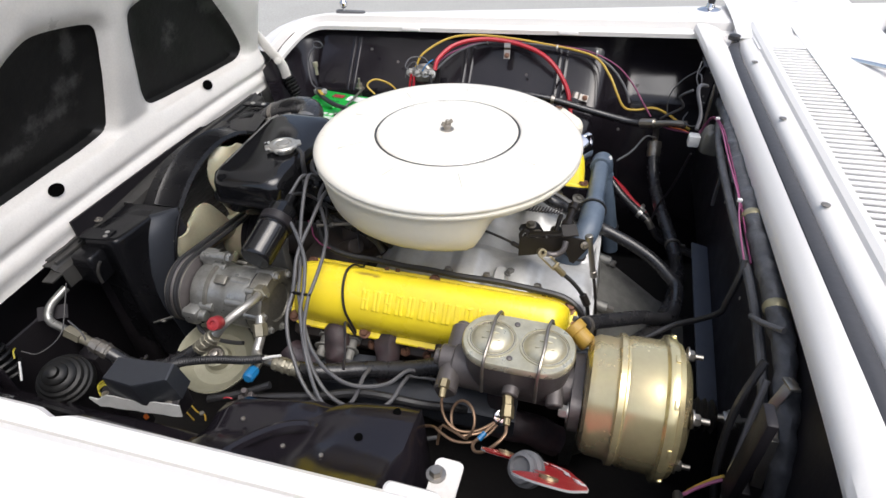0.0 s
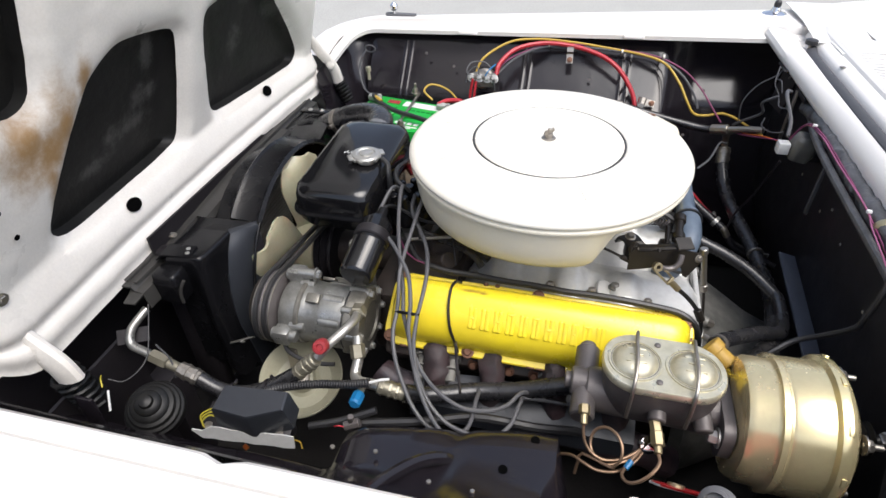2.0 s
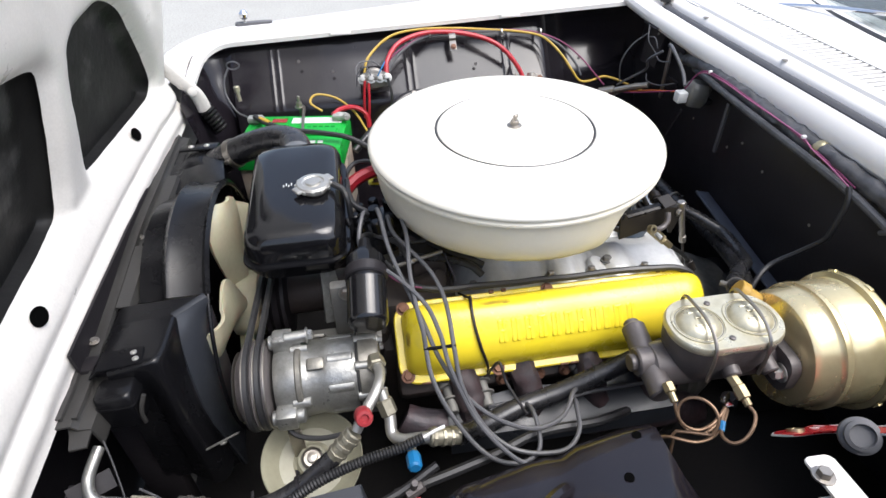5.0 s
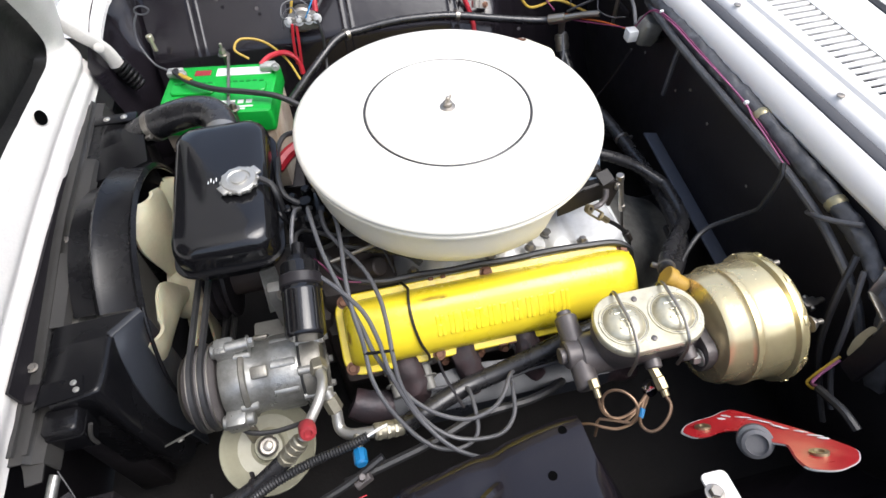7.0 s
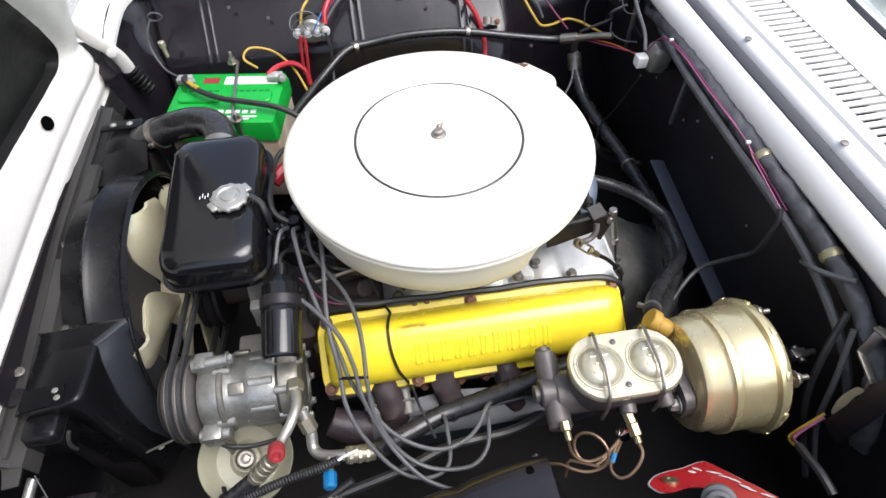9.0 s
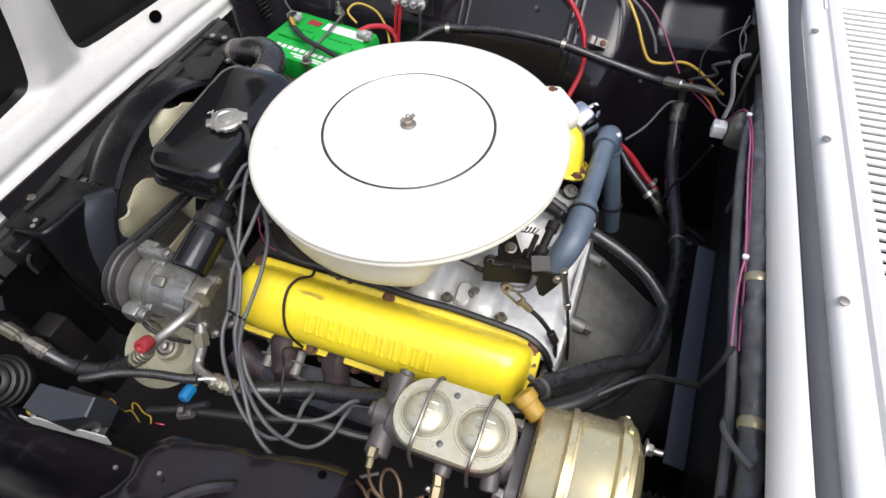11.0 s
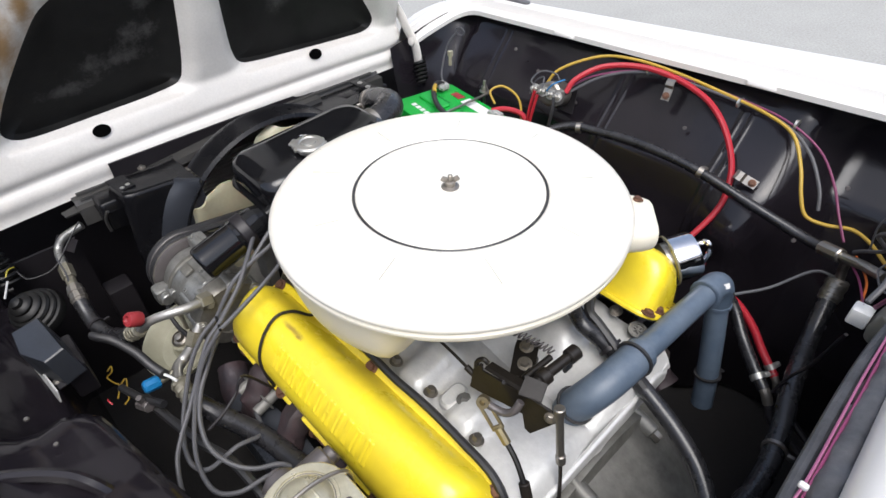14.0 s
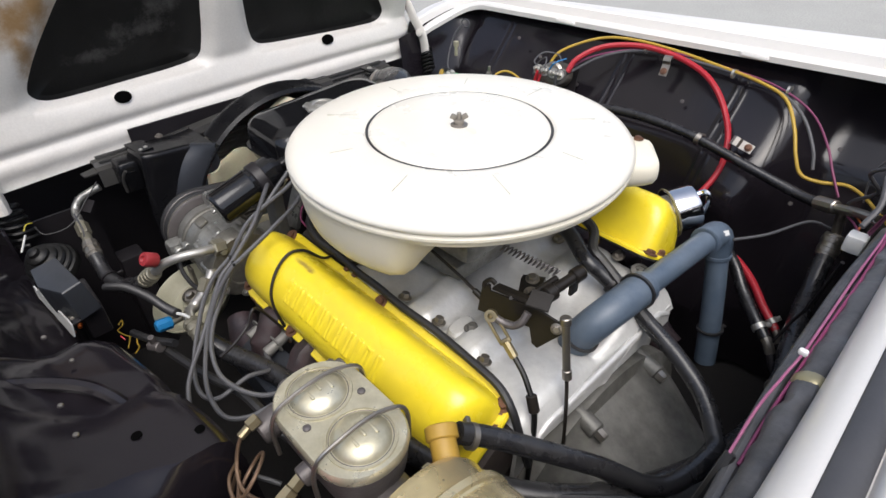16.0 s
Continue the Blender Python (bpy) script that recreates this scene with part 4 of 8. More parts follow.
# ---- engine ----
engine = thing("engine", (0, 0, 0.4), "large V8 engine with yellow valve covers and silver intake", "engine")
part("block", box((0.52, 0.34, 0.3), (0.0, 0, 0.53), 0.02), BLOCK, engine)
for side in (1, -1):
    tilt = Matrix.Translation((0.012, side * 0.205, 0.70)) @ Matrix.Rotation(side * radians(-34), 4, "X")
    part("cylinder_head", box((0.50, 0.12, 0.08), (0, 0, -0.045), 0.012, tilt), BLOCK, engine)
    log = tube([(-0.235, side * 0.27, 0.632), (-0.2, side * 0.283, 0.622), (-0.1, side * 0.288, 0.61), (0.0, side * 0.29, 0.603), (0.1, side * 0.29, 0.595), (0.2, side * 0.286, 0.58), (0.26, side * 0.276, 0.545)], 0.027, 14, 8)
    man = part("exhaust_manifold", lumpy(log, 0.006, 24), RUSTY, engine, "rust-brown exhaust manifold")
    for x in (-0.14, -0.047, 0.055, 0.15):
        part("runner", lumpy(tube([(x, side * 0.225, 0.695), (x + 0.002, side * 0.255, 0.686), (x + 0.006, side * 0.274, 0.668), (x + 0.01, side * 0.284, 0.64), (x + 0.012, side * 0.288, 0.605)], 0.022, 14, 5), 0.006, 45), PORTC, man, "dusty port casting with old red paint")
        part("port_flange", lumpy(box((0.07, 0.014, 0.046), (0, 0, 0), 0.006, Matrix.Translation((x, side * 0.238, 0.672)) @ Matrix.Rotation(side * radians(-30), 4, "X"), 3), 0.003, 60), PORTC, man)
        for dx in (-0.03, 0.03):
            part("bolt", hexbolt((x + dx, side * 0.248, 0.668), (0, side, 0.5), 0.0065, 0.008), BOLT, man)
    part("heat_shield", thick_strip([[(x, side * (0.262 + 0.003 * math.sin(40 * x)), 0.655), (x, side * 0.292, 0.648), (x, side * 0.318, 0.632), (x, side * 0.322, 0.6)] for x in [-0.17 + 0.02 * k for k in range(19)]], 0.002), SHROUDW, man, "blue grey sheet below the ports")
# intake: a ribbed casting between the heads
rows = []
for i in range(60):
    x = -0.125 + 0.412 * i / 59
    row = []
    for j in range(41):
        y = -0.165 + 0.33 * j / 40
        ay = abs(y)
        z = 0.752 - 0.03 * max(0, 1 - ay / 0.06) - 0.25 * max(0, ay - 0.12)
        for c in (-0.155, -0.06, 0.06, 0.155):
            z += 0.02 * math.exp(-((x - c) / 0.026) ** 4) * (1 - math.exp(-(ay / 0.055) ** 4)) * (1 if ay < 0.14 else 0.6)
        z += 0.012 * math.exp(-(x / 0.1) ** 6 - (y / 0.08) ** 6)
        z += 0.07 * y
        if x > 0.26:
            z -= 0.03 * ((x - 0.26) / 0.027) ** 2
        if x < -0.1:
            z -= 1.4 * (-0.1 - x)
        row.append((x, y, z))
    rows.append(row)
part("intake_manifold", strip(rows), SILVERP, engine, "silver painted cast intake manifold", 0.8)
part("timing_cover", merged(box((0.13, 0.27, 0.12), (-0.19, 0.0, 0.685), 0.02), box((0.06, 0.06, 0.05), (-0.165, -0.06, 0.765), 0.014), rod((-0.19, -0.09, 0.74), (-0.15, -0.115, 0.775), 0.016)), BLOCK, engine, "oily black front cover and water outlet")
part("intake_end", thick_strip([[(0.285 + 0.001 * (k % 2), y, 0.722 + 0.07 * y), (0.287, y, 0.70), (0.272, y, 0.68), (0.268, y, 0.6)] for k, y in enumerate([-0.16 + 0.04 * q for q in range(9)])], 0.006), SILVERP, engine)
part("intake_rim", tube([(0.284, y, 0.7265 + 0.07 * y - (0.02 if abs(y) > 0.15 else 0)) for y in [-0.155 + 0.031 * k for k in range(11)]], 0.0045, 8, 2), SILVERP, engine)
for x, y, w in ((0.12, -0.105, 0.045), (0.05, -0.11, 0.05), (-0.06, -0.11, 0.05)):
    part("cast_boss", loft([(outline(0.026, w, 0.01), -0.012), (outline(0.024, w - 0.003, 0.01), 0.006), (outline(0.018, w - 0.01, 0.008), 0.01)], Matrix.Translation((x, y, 0.752 + 0.05 * y)) @ Matrix.Rotation(0.12, 4, "X")), SILVERP, engine)
part("bolt", hexbolt((0.138, -0.103, 0.7585), (0, 0.2, 1), 0.0075, 0.008), DARKCAST, engine)
part("core_plug", merged(lathe([(0.013, 0), (0.013, 0.003), (0.009, 0.0035), (0.0085, 0.001), (0.002, 0.001)], facing((0.232, 0.15, 0.768), (0.2, -0.2, 1)), 20), *[box((0.012, 0.0018, 0.003), (0, 0, 0.0025), 0.0006, facing((0.232, 0.15, 0.768), (0.2, -0.2, 1)) @ Matrix.Rotation(a, 4, "Z")) for a in (0.3, 1.35, 2.4)]), DARKCAST, engine)
for x, y in ((0.19, 0.16), (0.1, -0.128), (0.03, -0.128), (0.19, -0.135), (-0.1, -0.13), (0.1, 0.13)):
    part("bolt", hexbolt((x, y, 0.762 if y < 0 else 0.77), (0, 0.3 if y < 0 else -0.3, 1), 0.0065, 0.008), STEEL, engine)
part("carburettor", merged(box((0.12, 0.11, 0.03), (0.0, 0, 0.775), 0.006), box((0.15, 0.1, 0.05), (0.0, 0, 0.82), 0.012), box((0.1, 0.11, 0.03), (-0.005, 0, 0.855), 0.01), rod((-0.08, -0.03, 0.83), (-0.055, -0.03, 0.83), 0.018), rod((0.07, 0.03, 0.83), (0.1, 0.03, 0.83), 0.012)), ALU, engine, "dull alloy carburettor under the air cleaner")


SCUFFY = stained(YELLOW, "scuffed_yellow_enamel", [((-0.088, -0.212, 0.8), (2.6, 0.5, 0.6), 0.011), ((-0.07, -0.214, 0.8), (1.2, 0.5, 0.6), 0.008), ((0.245, -0.235, 0.745), (0.5, 1.6, 1.2), 0.016), ((-0.215, -0.225, 0.76), (0.6, 1.2, 1.0), 0.014), ((0.19, -0.175, 0.782), (2.2, 0.5, 0.6), 0.008)], (0.3, 0.2, 0.03), 2.2)


def valve_cover(side):
    """A tapered pressed cover on one bank; w points out of the bank."""
    tall = 1.22 if side > 0 else 1.0
    m = Matrix.Translation((0.014 if side < 0 else 0.0, side * 0.2045, 0.730 if side < 0 else 0.772)) @ Matrix.Rotation(side * radians(-33 if side < 0 else -27), 4, "X")
    L = 0.497
    half = [(-0.053, 0.002), (-0.0515, 0.012), (-0.048, 0.026), (-0.042, 0.038), (-0.032, 0.049), (-0.018, 0.0575), (0.0, 0.0635), (0.015, 0.066), (0.028, 0.0655), (0.038, 0.06), (0.0445, 0.05), (0.049, 0.034), (0.0515, 0.016), (0.053, 0.002)]
    ends = [(-0.237, 0.05, 0.72), (-0.2355, 0.35, 0.8), (-0.232, 0.62, 0.875), (-0.2245, 0.84, 0.94), (-0.213, 0.96, 0.98), (-0.196, 1.0, 1.0)]
    stations = ends + [(-0.1, 1.0, 1.0), (0.0, 1.0, 1.0), (0.1, 1.0, 1.0)] + [(-x + 0.001, s, k) for x, s, k in ends[::-1]]
    bm = bmesh.new()
    rows = []
    for x, s, k in stations:
        rows.append([bm.verts.new((x, -side * v * k, w * s * tall)) for v, w in half])
    bridge_rows(bm, rows, False, False)
    bm.transform(m)
    vc = part("valve_cover", bm, SCUFFY, engine, "yellow enamelled pressed valve cover", 1.0)
    part("flange", loft([(outline(L, 0.127, 0.03, 6), -0.003), (outline(L, 0.127, 0.03, 6), 0.0), (outline(L - 0.004, 0.123, 0.028, 6), 0.0025)], m), YELLOW, vc)
    part("gasket", loft([(outline(L - 0.002, 0.12, 0.024, 6), -0.006), (outline(L - 0.002, 0.12, 0.024, 6), -0.0031)], m), RUBBER, vc)
    for x, y in ((-0.232, 0.053), (0.0, 0.056), (0.236, 0.05), (-0.1, -0.056), (0.12, -0.056), (-0.236, -0.05)):
        part("bolt", hexbolt((m @ Vector((x, y * -side if side < 0 else -y, 0.0026))), m.to_3x3() @ Vector((0, 0, 1)), 0.007, 0.006), BOLT, vc)
    return vc, m


vcl, ML = valve_cover(-1)
vcr, MR = valve_cover(1)
# pressed raised strokes along the outer face of the near cover
stroke_x = -0.1
for k, w in enumerate((0.011, 0.012, 0.011, 0.012, 0.011, 0.011, 0.012, 0.012, 0.007, 0.012, 0.011)):
    face = ML @ Matrix.Translation((stroke_x + w / 2, -0.0105, 0.0596)) @ Matrix.Rotation(radians(20), 4, "X")
    for dx in (-w * 0.3, w * 0.3):
        part("pressed_stroke", loft([(outline(0.0078, 0.036, 0.003), -0.002), (outline(0.0068, 0.0345, 0.0026), 0.0002), (outline(0.0046, 0.032, 0.002), 0.0009), (outline(0.0022, 0.029, 0.001), 0.0011)], face @ Matrix.Translation((dx, 0, 0))), YELLOW, vcl, "", 1.4)
    if k % 3 != 1:
        part("pressed_stroke", loft([(outline(w * 0.7, 0.0065, 0.0026), -0.002), (outline(w * 0.65, 0.0055, 0.0022), 0.0004), (outline(w * 0.6, 0.003, 0.0012), 0.0011)], face @ Matrix.Translation((0, 0.014 if k % 2 else 0.0, 0))), YELLOW, vcl, "", 1.4)
    stroke_x += w + 0.0085
for q, w in (((0.236, -0.03, 0.004), 0.006), ((0.239, 0.02, 0.004), 0.007), ((0.237, 0.036, 0.004), 0.005)):
    part("paint_chip", plate([(0, 0), (w, 0.002), (w * 0.8, w), (w * 0.2, w * 0.7)], 0.0005, ML @ Matrix.Translation(q)), BOLT, vcl, "rusty paint chip")
for q, w in (((0.238, 0.012, 0.004), 0.005), ((0.24, 0.022, 0.004), 0.006), ((0.239, 0.03, 0.004), 0.004), ((0.237, 0.04, 0.004), 0.005)):
    part("paint_chip", plate([(0, 0), (w, 0.002), (w * 0.8, w), (w * 0.2, w * 0.7)], 0.0005, MR @ Matrix.Translation(q)), BOLT, vcr, "rusty paint chip")
part("end_bolt", hexbolt(MR @ Vector((0.238, -0.02, 0.003)), MR.to_3x3() @ Vector((0, 0, 1)), 0.0075, 0.007), BOLT, vcr, "rusty bolt head")
for x in (-0.21, -0.16, 0.004, 0.02, 0.16):
    part("spring_clip", box((0.014, 0.006, 0.008), (x, -0.062, -0.002), 0.0015, ML), BOLT, vcl)
for x in (-0.09, -0.07, 0.19, 0.2):
    part("spring_clip", box((0.008, 0.006, 0.008), (x, 0.063, 0.001), 0.0015, ML), BOLT, vcl)

# filler breather on the far cover
br = thing("oil_breather", (0.2, 0.26, 0.77), "chrome oil filler breather cap on the far valve cover", "breather cap")
bmx = facing((0.19, 0.28, 0.788), (0.55, 0.78, 0.27))
part("neck", lathe([(0.022, -0.04), (0.022, 0.0), (0.03, 0.003), (0.03, 0.009)], bmx, 24), STEEL, br)
part("rim", lathe([(0.037, 0.0095), (0.0402, 0.01), (0.0408, 0.0115), (0.0402, 0.013), (0.037, 0.0135)], bmx, 48, False), OLIVE, br, "tarnished rolled rim")
part("cap", lathe([(0.02, 0.008), (0.038, 0.009), (0.0395, 0.011), (0.0385, 0.0135), (0.0365, 0.0145), (0.036, 0.046), (0.0345, 0.051), (0.029, 0.0535), (0.014, 0.0545)], bmx, 48), CHROME, br)

# gearbox bell housing behind the block
bell = thing("bell_housing", (0.36, 0.0, 0.42), "grimy cast alloy bell housing behind the engine", "bell housing")
rows = []
for i, (x, r) in enumerate(((0.27, 0.235), (0.292, 0.235), (0.297, 0.217), (0.33, 0.2), (0.38, 0.17), (0.42, 0.145), (0.47, 0.13))):
    row = []
    for k in range(37):
        a = radians(-20 + 220 * k / 36)
        bump = 0.006 * math.cos(6 * a) if 1 < i < 6 else 0
        row.append((x, 0.012 + (r + bump) * math.cos(a), 0.455 + (r + bump) * math.sin(a)))
    rows.append(row)
part("casting", strip(rows), BELLC, bell, "", 0.8)
for y, z in ((-0.047, 0.67), (0.105, 0.66)):
    part("boss", rod((0.265, y, z + 0.005), (0.315, y - 0.004, z - 0.006), 0.0125), BELLC, bell)
    part("stud", hexbolt((0.315, y - 0.004, z - 0.006), (1, -0.1, -0.25), 0.008, 0.012, False), STEEL, bell)

# ---- air cleaner ----
ac = thing("air_cleaner", (0, 0.008, 0.86), "round ivory enamelled air cleaner on the carburettor", "air cleaner")
AX, AY = -0.0062, 0.0147
lid_prof = [(0.0, 0.9640), (0.09, 0.9648), (0.118, 0.9650), (0.1215, 0.9640), (0.1235, 0.9612), (0.1265, 0.9612), (0.1285, 0.9635), (0.133, 0.9645), (0.18, 0.9625), (0.212, 0.9595), (0.222, 0.957), (0.2295, 0.953), (0.2335, 0.948), (0.2338, 0.9445), (0.2318, 0.9415), (0.226, 0.941), (0.20, 0.943)]
LID = 1.0145
part("lid", lathe([(r * LID, h + 0.0014) for r, h in lid_prof], Matrix.Translation((AX, AY, 0)), 128), CREAM, ac, "", 0.7)
part("groove_line", lathe([(0.1232 * LID, 0.9634), (0.125 * LID, 0.9647), (0.1268 * LID, 0.9634)], Matrix.Translation((AX, AY, 0)), 96, False), RUBBER, ac, "black line of the pressed groove")
bm = bmesh.new()
rows = []
for r0, z0, deep in ((0.2275, 0.9425, 0), (0.2325, 0.938, 0), (0.2325, 0.9345, 0), (0.228, 0.932, 0), (0.2265, 0.925, 0.1), (0.2245, 0, 0.35), (0.2215, 0, 0.6), (0.217, 0, 0.82), (0.211, 0, 0.94), (0.2, 0, 1.0), (0.1, 0, 1.0), (0.03, 0, 1.0)):
    row = []
    for k in range(96):
        a = 2 * math.pi * k / 96
        x, y = math.cos(a), math.sin(a)
        cut = max(0.0, min(1.0, (r0 * x - 0.085) / 0.05))
        cut = cut * cut * (3 - 2 * cut)
        floor = 0.855 * (1 - cut) + 0.912 * cut
        z = z0 if z0 else 0.932 + (floor - 0.932) * deep
        rr = r0 * LID - (0.012 * cut * deep if not z0 else 0)
        row.append(bm.verts.new((AX + rr * x, AY + rr * y, z)))
    rows.append(row)
bridge_rows(bm, rows)
part("bowl", bm, BOWL, ac, "ivory bowl, yellowed with heat", 0.7)
sdir = Vector((0.75, 0.62, 0)).normalized()
sm = facing(Vector((AX, AY, 0.922)) + sdir * 0.19, sdir)
part("snorkel", loft([(outline(0.11, 0.044, 0.019), 0.0), (outline(0.1, 0.044, 0.019), 0.035), (outline(0.088, 0.041, 0.018), 0.062), (outline(0.08, 0.036, 0.016), 0.073), (outline(0.07, 0.028, 0.013), 0.077)], sm), BOWL, ac, "short ivory intake snout")
part("clip", merged(lathe([(0.006, 0), (0.006, 0.003), (0.003, 0.006)], facing((0.168, 0.19, 0.942), (0, 0, 1)), 10), box((0.013, 0.003, 0.004), (0.171, 0.187, 0.947), 0.001)), BOLT, ac)
part("stud", lathe([(0.0032, 0), (0.0032, 0.0185), (0.002, 0.0195)], Matrix.Translation((AX, AY, 0.9644)), 10), STEEL, ac)
nut = [lathe([(0.012, 0.0), (0.012, 0.002), (0.007, 0.0035), (0.007, 0.0095), (0.005, 0.0105)], Matrix.Translation((AX, AY, 0.9645)), 16)]
for s in (1, -1):
    nut.append(box((0.009, 0.0026, 0.008), (s * 0.0085, 0, 0), 0.0013, Matrix.Translation((AX, AY, 0.9735)) @ Matrix.Rotation(0.9, 4, "Z") @ Matrix.Rotation(s * -0.5, 4, "Y")))
part("wing_nut", merged(*nut), STEEL, ac, "weathered steel wing nut")
part("rub_mark", plate(rounded([(0.012, 0.002), (0.022, 0.004), (0.034, 0.002), (0.038, 0.007), (0.03, 0.012), (0.018, 0.013)], 2), 0.0003, Matrix.Translation((AX, AY, 0.9658)) @ Matrix.Rotation(radians(-20), 4, "Z")), BOWL, ac, "yellowed rub mark beside the nut")
for k in range(9):
    a = radians(40 * k + 12)
    m = Matrix.Translation((AX, AY, 0.964)) @ Matrix.Rotation(a, 4, "Z") @ Matrix.Translation((0.168, 0, 0)) @ Matrix.Rotation(0.035, 4, "Y")
    part("crease", box((0.03 + 0.008 * (k % 3), 0.0009, 0.0012), (0.004 * (k % 2), 0, 0.0003), 0.0004, m @ Matrix.Rotation(0.12 * (k % 3 - 1), 4, "Z")), HORNP, ac)

# ---- throttle linkage behind the carburettor ----
tl = thing("throttle_linkage", (0.2, -0.08, 0.76), "black throttle bracket with cable and return spring", "throttle linkage")
upright = Matrix.Rotation(radians(90), 4, "X")
front = plate([(0.15, 0.803), (0.149, 0.832), (0.153, 0.8345), (0.156, 0.843), (0.16, 0.8435), (0.162, 0.8365), (0.191, 0.842), (0.227, 0.85), (0.246, 0.845), (0.264, 0.837), (0.2655, 0.829), (0.259, 0.821), (0.243, 0.801), (0.236, 0.806), (0.229, 0.825), (0.2, 0.817), (0.17, 0.808)], 0.003, Matrix.Translation((0, -0.096, 0)) @ upright, 0.0008)
for v in front.verts:
    v.co.y += 0.5 * max(0, v.co.x - 0.235) + 0.25 * (v.co.z - 0.835)
part("front_plate", front, OILK, tl, "dark oily channel plate")
part("top_flange", thick_strip([[(x, -0.0945 + 0.5 * max(0, x - 0.235) + dy, z + dz) for dy, dz in ((0.0, 0.0), (0.003, 0.002), (0.012, 0.001), (0.014, -0.004))] for x, z in ((0.163, 0.837), (0.19, 0.842), (0.215, 0.8475), (0.227, 0.85))], 0.002), OILK, tl)
part("hook", tube([(0.152, -0.097, 0.83), (0.15, -0.094, 0.84), (0.156, -0.09, 0.846), (0.162, -0.088, 0.842)], 0.0032, 8), OILK, tl)
# bolted foot, riser and folded flap
def strap(path, half):
    return thick_strip([[(x + half * ux, y + half * uy, z) for half in (-half, -half * 0.75, half * 0.75, half)] for x, y, z, ux, uy in path], 0.005)


part("foot", strap([(0.148, 0.012, 0.775, 0.82, 0.57), (0.152, 0.004, 0.79, 0.82, 0.57), (0.158, -0.008, 0.7945, 0.82, 0.57), (0.172, -0.03, 0.791, 0.82, 0.57), (0.182, -0.046, 0.79, 0.82, 0.57), (0.19, -0.062, 0.803, 0.82, 0.57), (0.2, -0.08, 0.832, 0.82, 0.57), (0.206, -0.09, 0.842, 0.82, 0.57)], 0.0155), OILK, tl)
part("spacer", box((0.026, 0.03, 0.03), (0.163, -0.014, 0.776), 0.006), OILK, tl)
part("pivot_block", box((0.02, 0.034, 0.02), (0.206, -0.066, 0.828), 0.006), OILK, tl)
part("flap", plate([(-0.014, -0.011), (0.013, -0.012), (0.014, 0.01), (-0.012, 0.012)], 0.003, facing((0.229, -0.087, 0.856), (0.15, -0.35, 0.9)), 0.0008), OILK, tl, "oily folded flap")
# black disc painted as the hole's shade
part("flap_hole", lathe([(0.0028, 0.0), (0.0028, 0.0006)], facing((0.231, -0.0875, 0.858), (0.15, -0.35, 0.9)), 12), SHADEK, tl)
part("lever", merged(rod((0.222, -0.072, 0.848), (0.229, -0.01, 0.854), 0.0068), rod((0.223, -0.068, 0.848), (0.2245, -0.054, 0.8495), 0.0105), rod((0.2278, -0.022, 0.853), (0.2295, -0.006, 0.8545), 0.0098), box((0.006, 0.016, 0.034), (0.2255, -0.014, 0.838), 0.0028), rod((0.206, -0.075, 0.842), (0.21, -0.03, 0.846), 0.0042)), OILK, tl)
part("crank", tube([(0.193, -0.125, 0.833), (0.204, -0.121, 0.828), (0.216, -0.117, 0.828), (0.2245, -0.112, 0.836), (0.2265, -0.104, 0.847)], 0.0048, 10), IRON, tl, "dark bent crank")
part("eye", lathe([(0.0075, -0.004), (0.0075, 0.004), (0.0035, 0.004), (0.0035, -0.004)], facing((0.191, -0.127, 0.834), (0.4, -0.8, 0.5)), 16), BRASS, tl)
for p in ((0.157, -0.0065, 0.8), (0.1725, -0.0285, 0.798)):
    part("bolt", hexbolt(p, (0.1, -0.25, 1), 0.0065, 0.007), STEEL, tl)
part("bolt", hexbolt((0.257, -0.0885, 0.832), (0.35, -0.8, 0.3), 0.0048, 0.004), STEEL, tl)
coil = []
for k in range(113):
    t = k / 112
    a = t * 2 * math.pi * 14
    c = Vector((0.134, -0.048, 0.864)).lerp(Vector((0.208, -0.025, 0.85)), t)
    coil.append(c + Vector((0.005 * math.cos(a) * 0.6, 0.005 * math.sin(a), 0.005 * math.cos(a))))
part("return_spring", tube(coil, 0.0011, 5, 1), IRON, tl)
part("throttle_rod", tube([(0.07, -0.11, 0.856), (0.117, -0.103, 0.835), (0.15, -0.098, 0.817)], 0.0022, 6), OILK, tl)
part("rod_end", rod((0.137, -0.1, 0.824), (0.152, -0.097, 0.815), 0.0042), OILK, tl)
clevis = facing((0.192, -0.127, 0.832), (0.72, -0.02, -0.68), (0.2, -0.8, 0.5))
part("rod_sleeve", merged(box((0.0035, 0.004, 0.034), (-0.006, 0, 0.015), 0.001, clevis), box((0.0035, 0.004, 0.034), (0.006, 0, 0.015), 0.001, clevis), box((0.0155, 0.005, 0.006), (0, 0, 0.032), 0.0015, clevis), rod((0.215, -0.1275, 0.81), (0.231, -0.128, 0.795), 0.0055, 8)), BRASS, tl, "tarnished brass clevis")
part("pull_rod", tube([(0.23, -0.128, 0.796), (0.247, -0.131, 0.784), (0.262, -0.136, 0.77), (0.274, -0.14, 0.752), (0.281, -0.145, 0.71), (0.283, -0.15, 0.6)], 0.0036, 8), BOOTK, tl, "black sleeved cable")
part("cable_end", rod((0.266, -0.137, 0.766), (0.276, -0.141, 0.748), 0.0068, 10), OILK, tl)
part("kickdown_rod", tube([(0.262, -0.081, 0.845), (0.27, -0.085, 0.81), (0.284, -0.091, 0.75), (0.296, -0.1, 0.68), (0.305, -0.11, 0.6)], 0.0026, 6), OILK, tl)
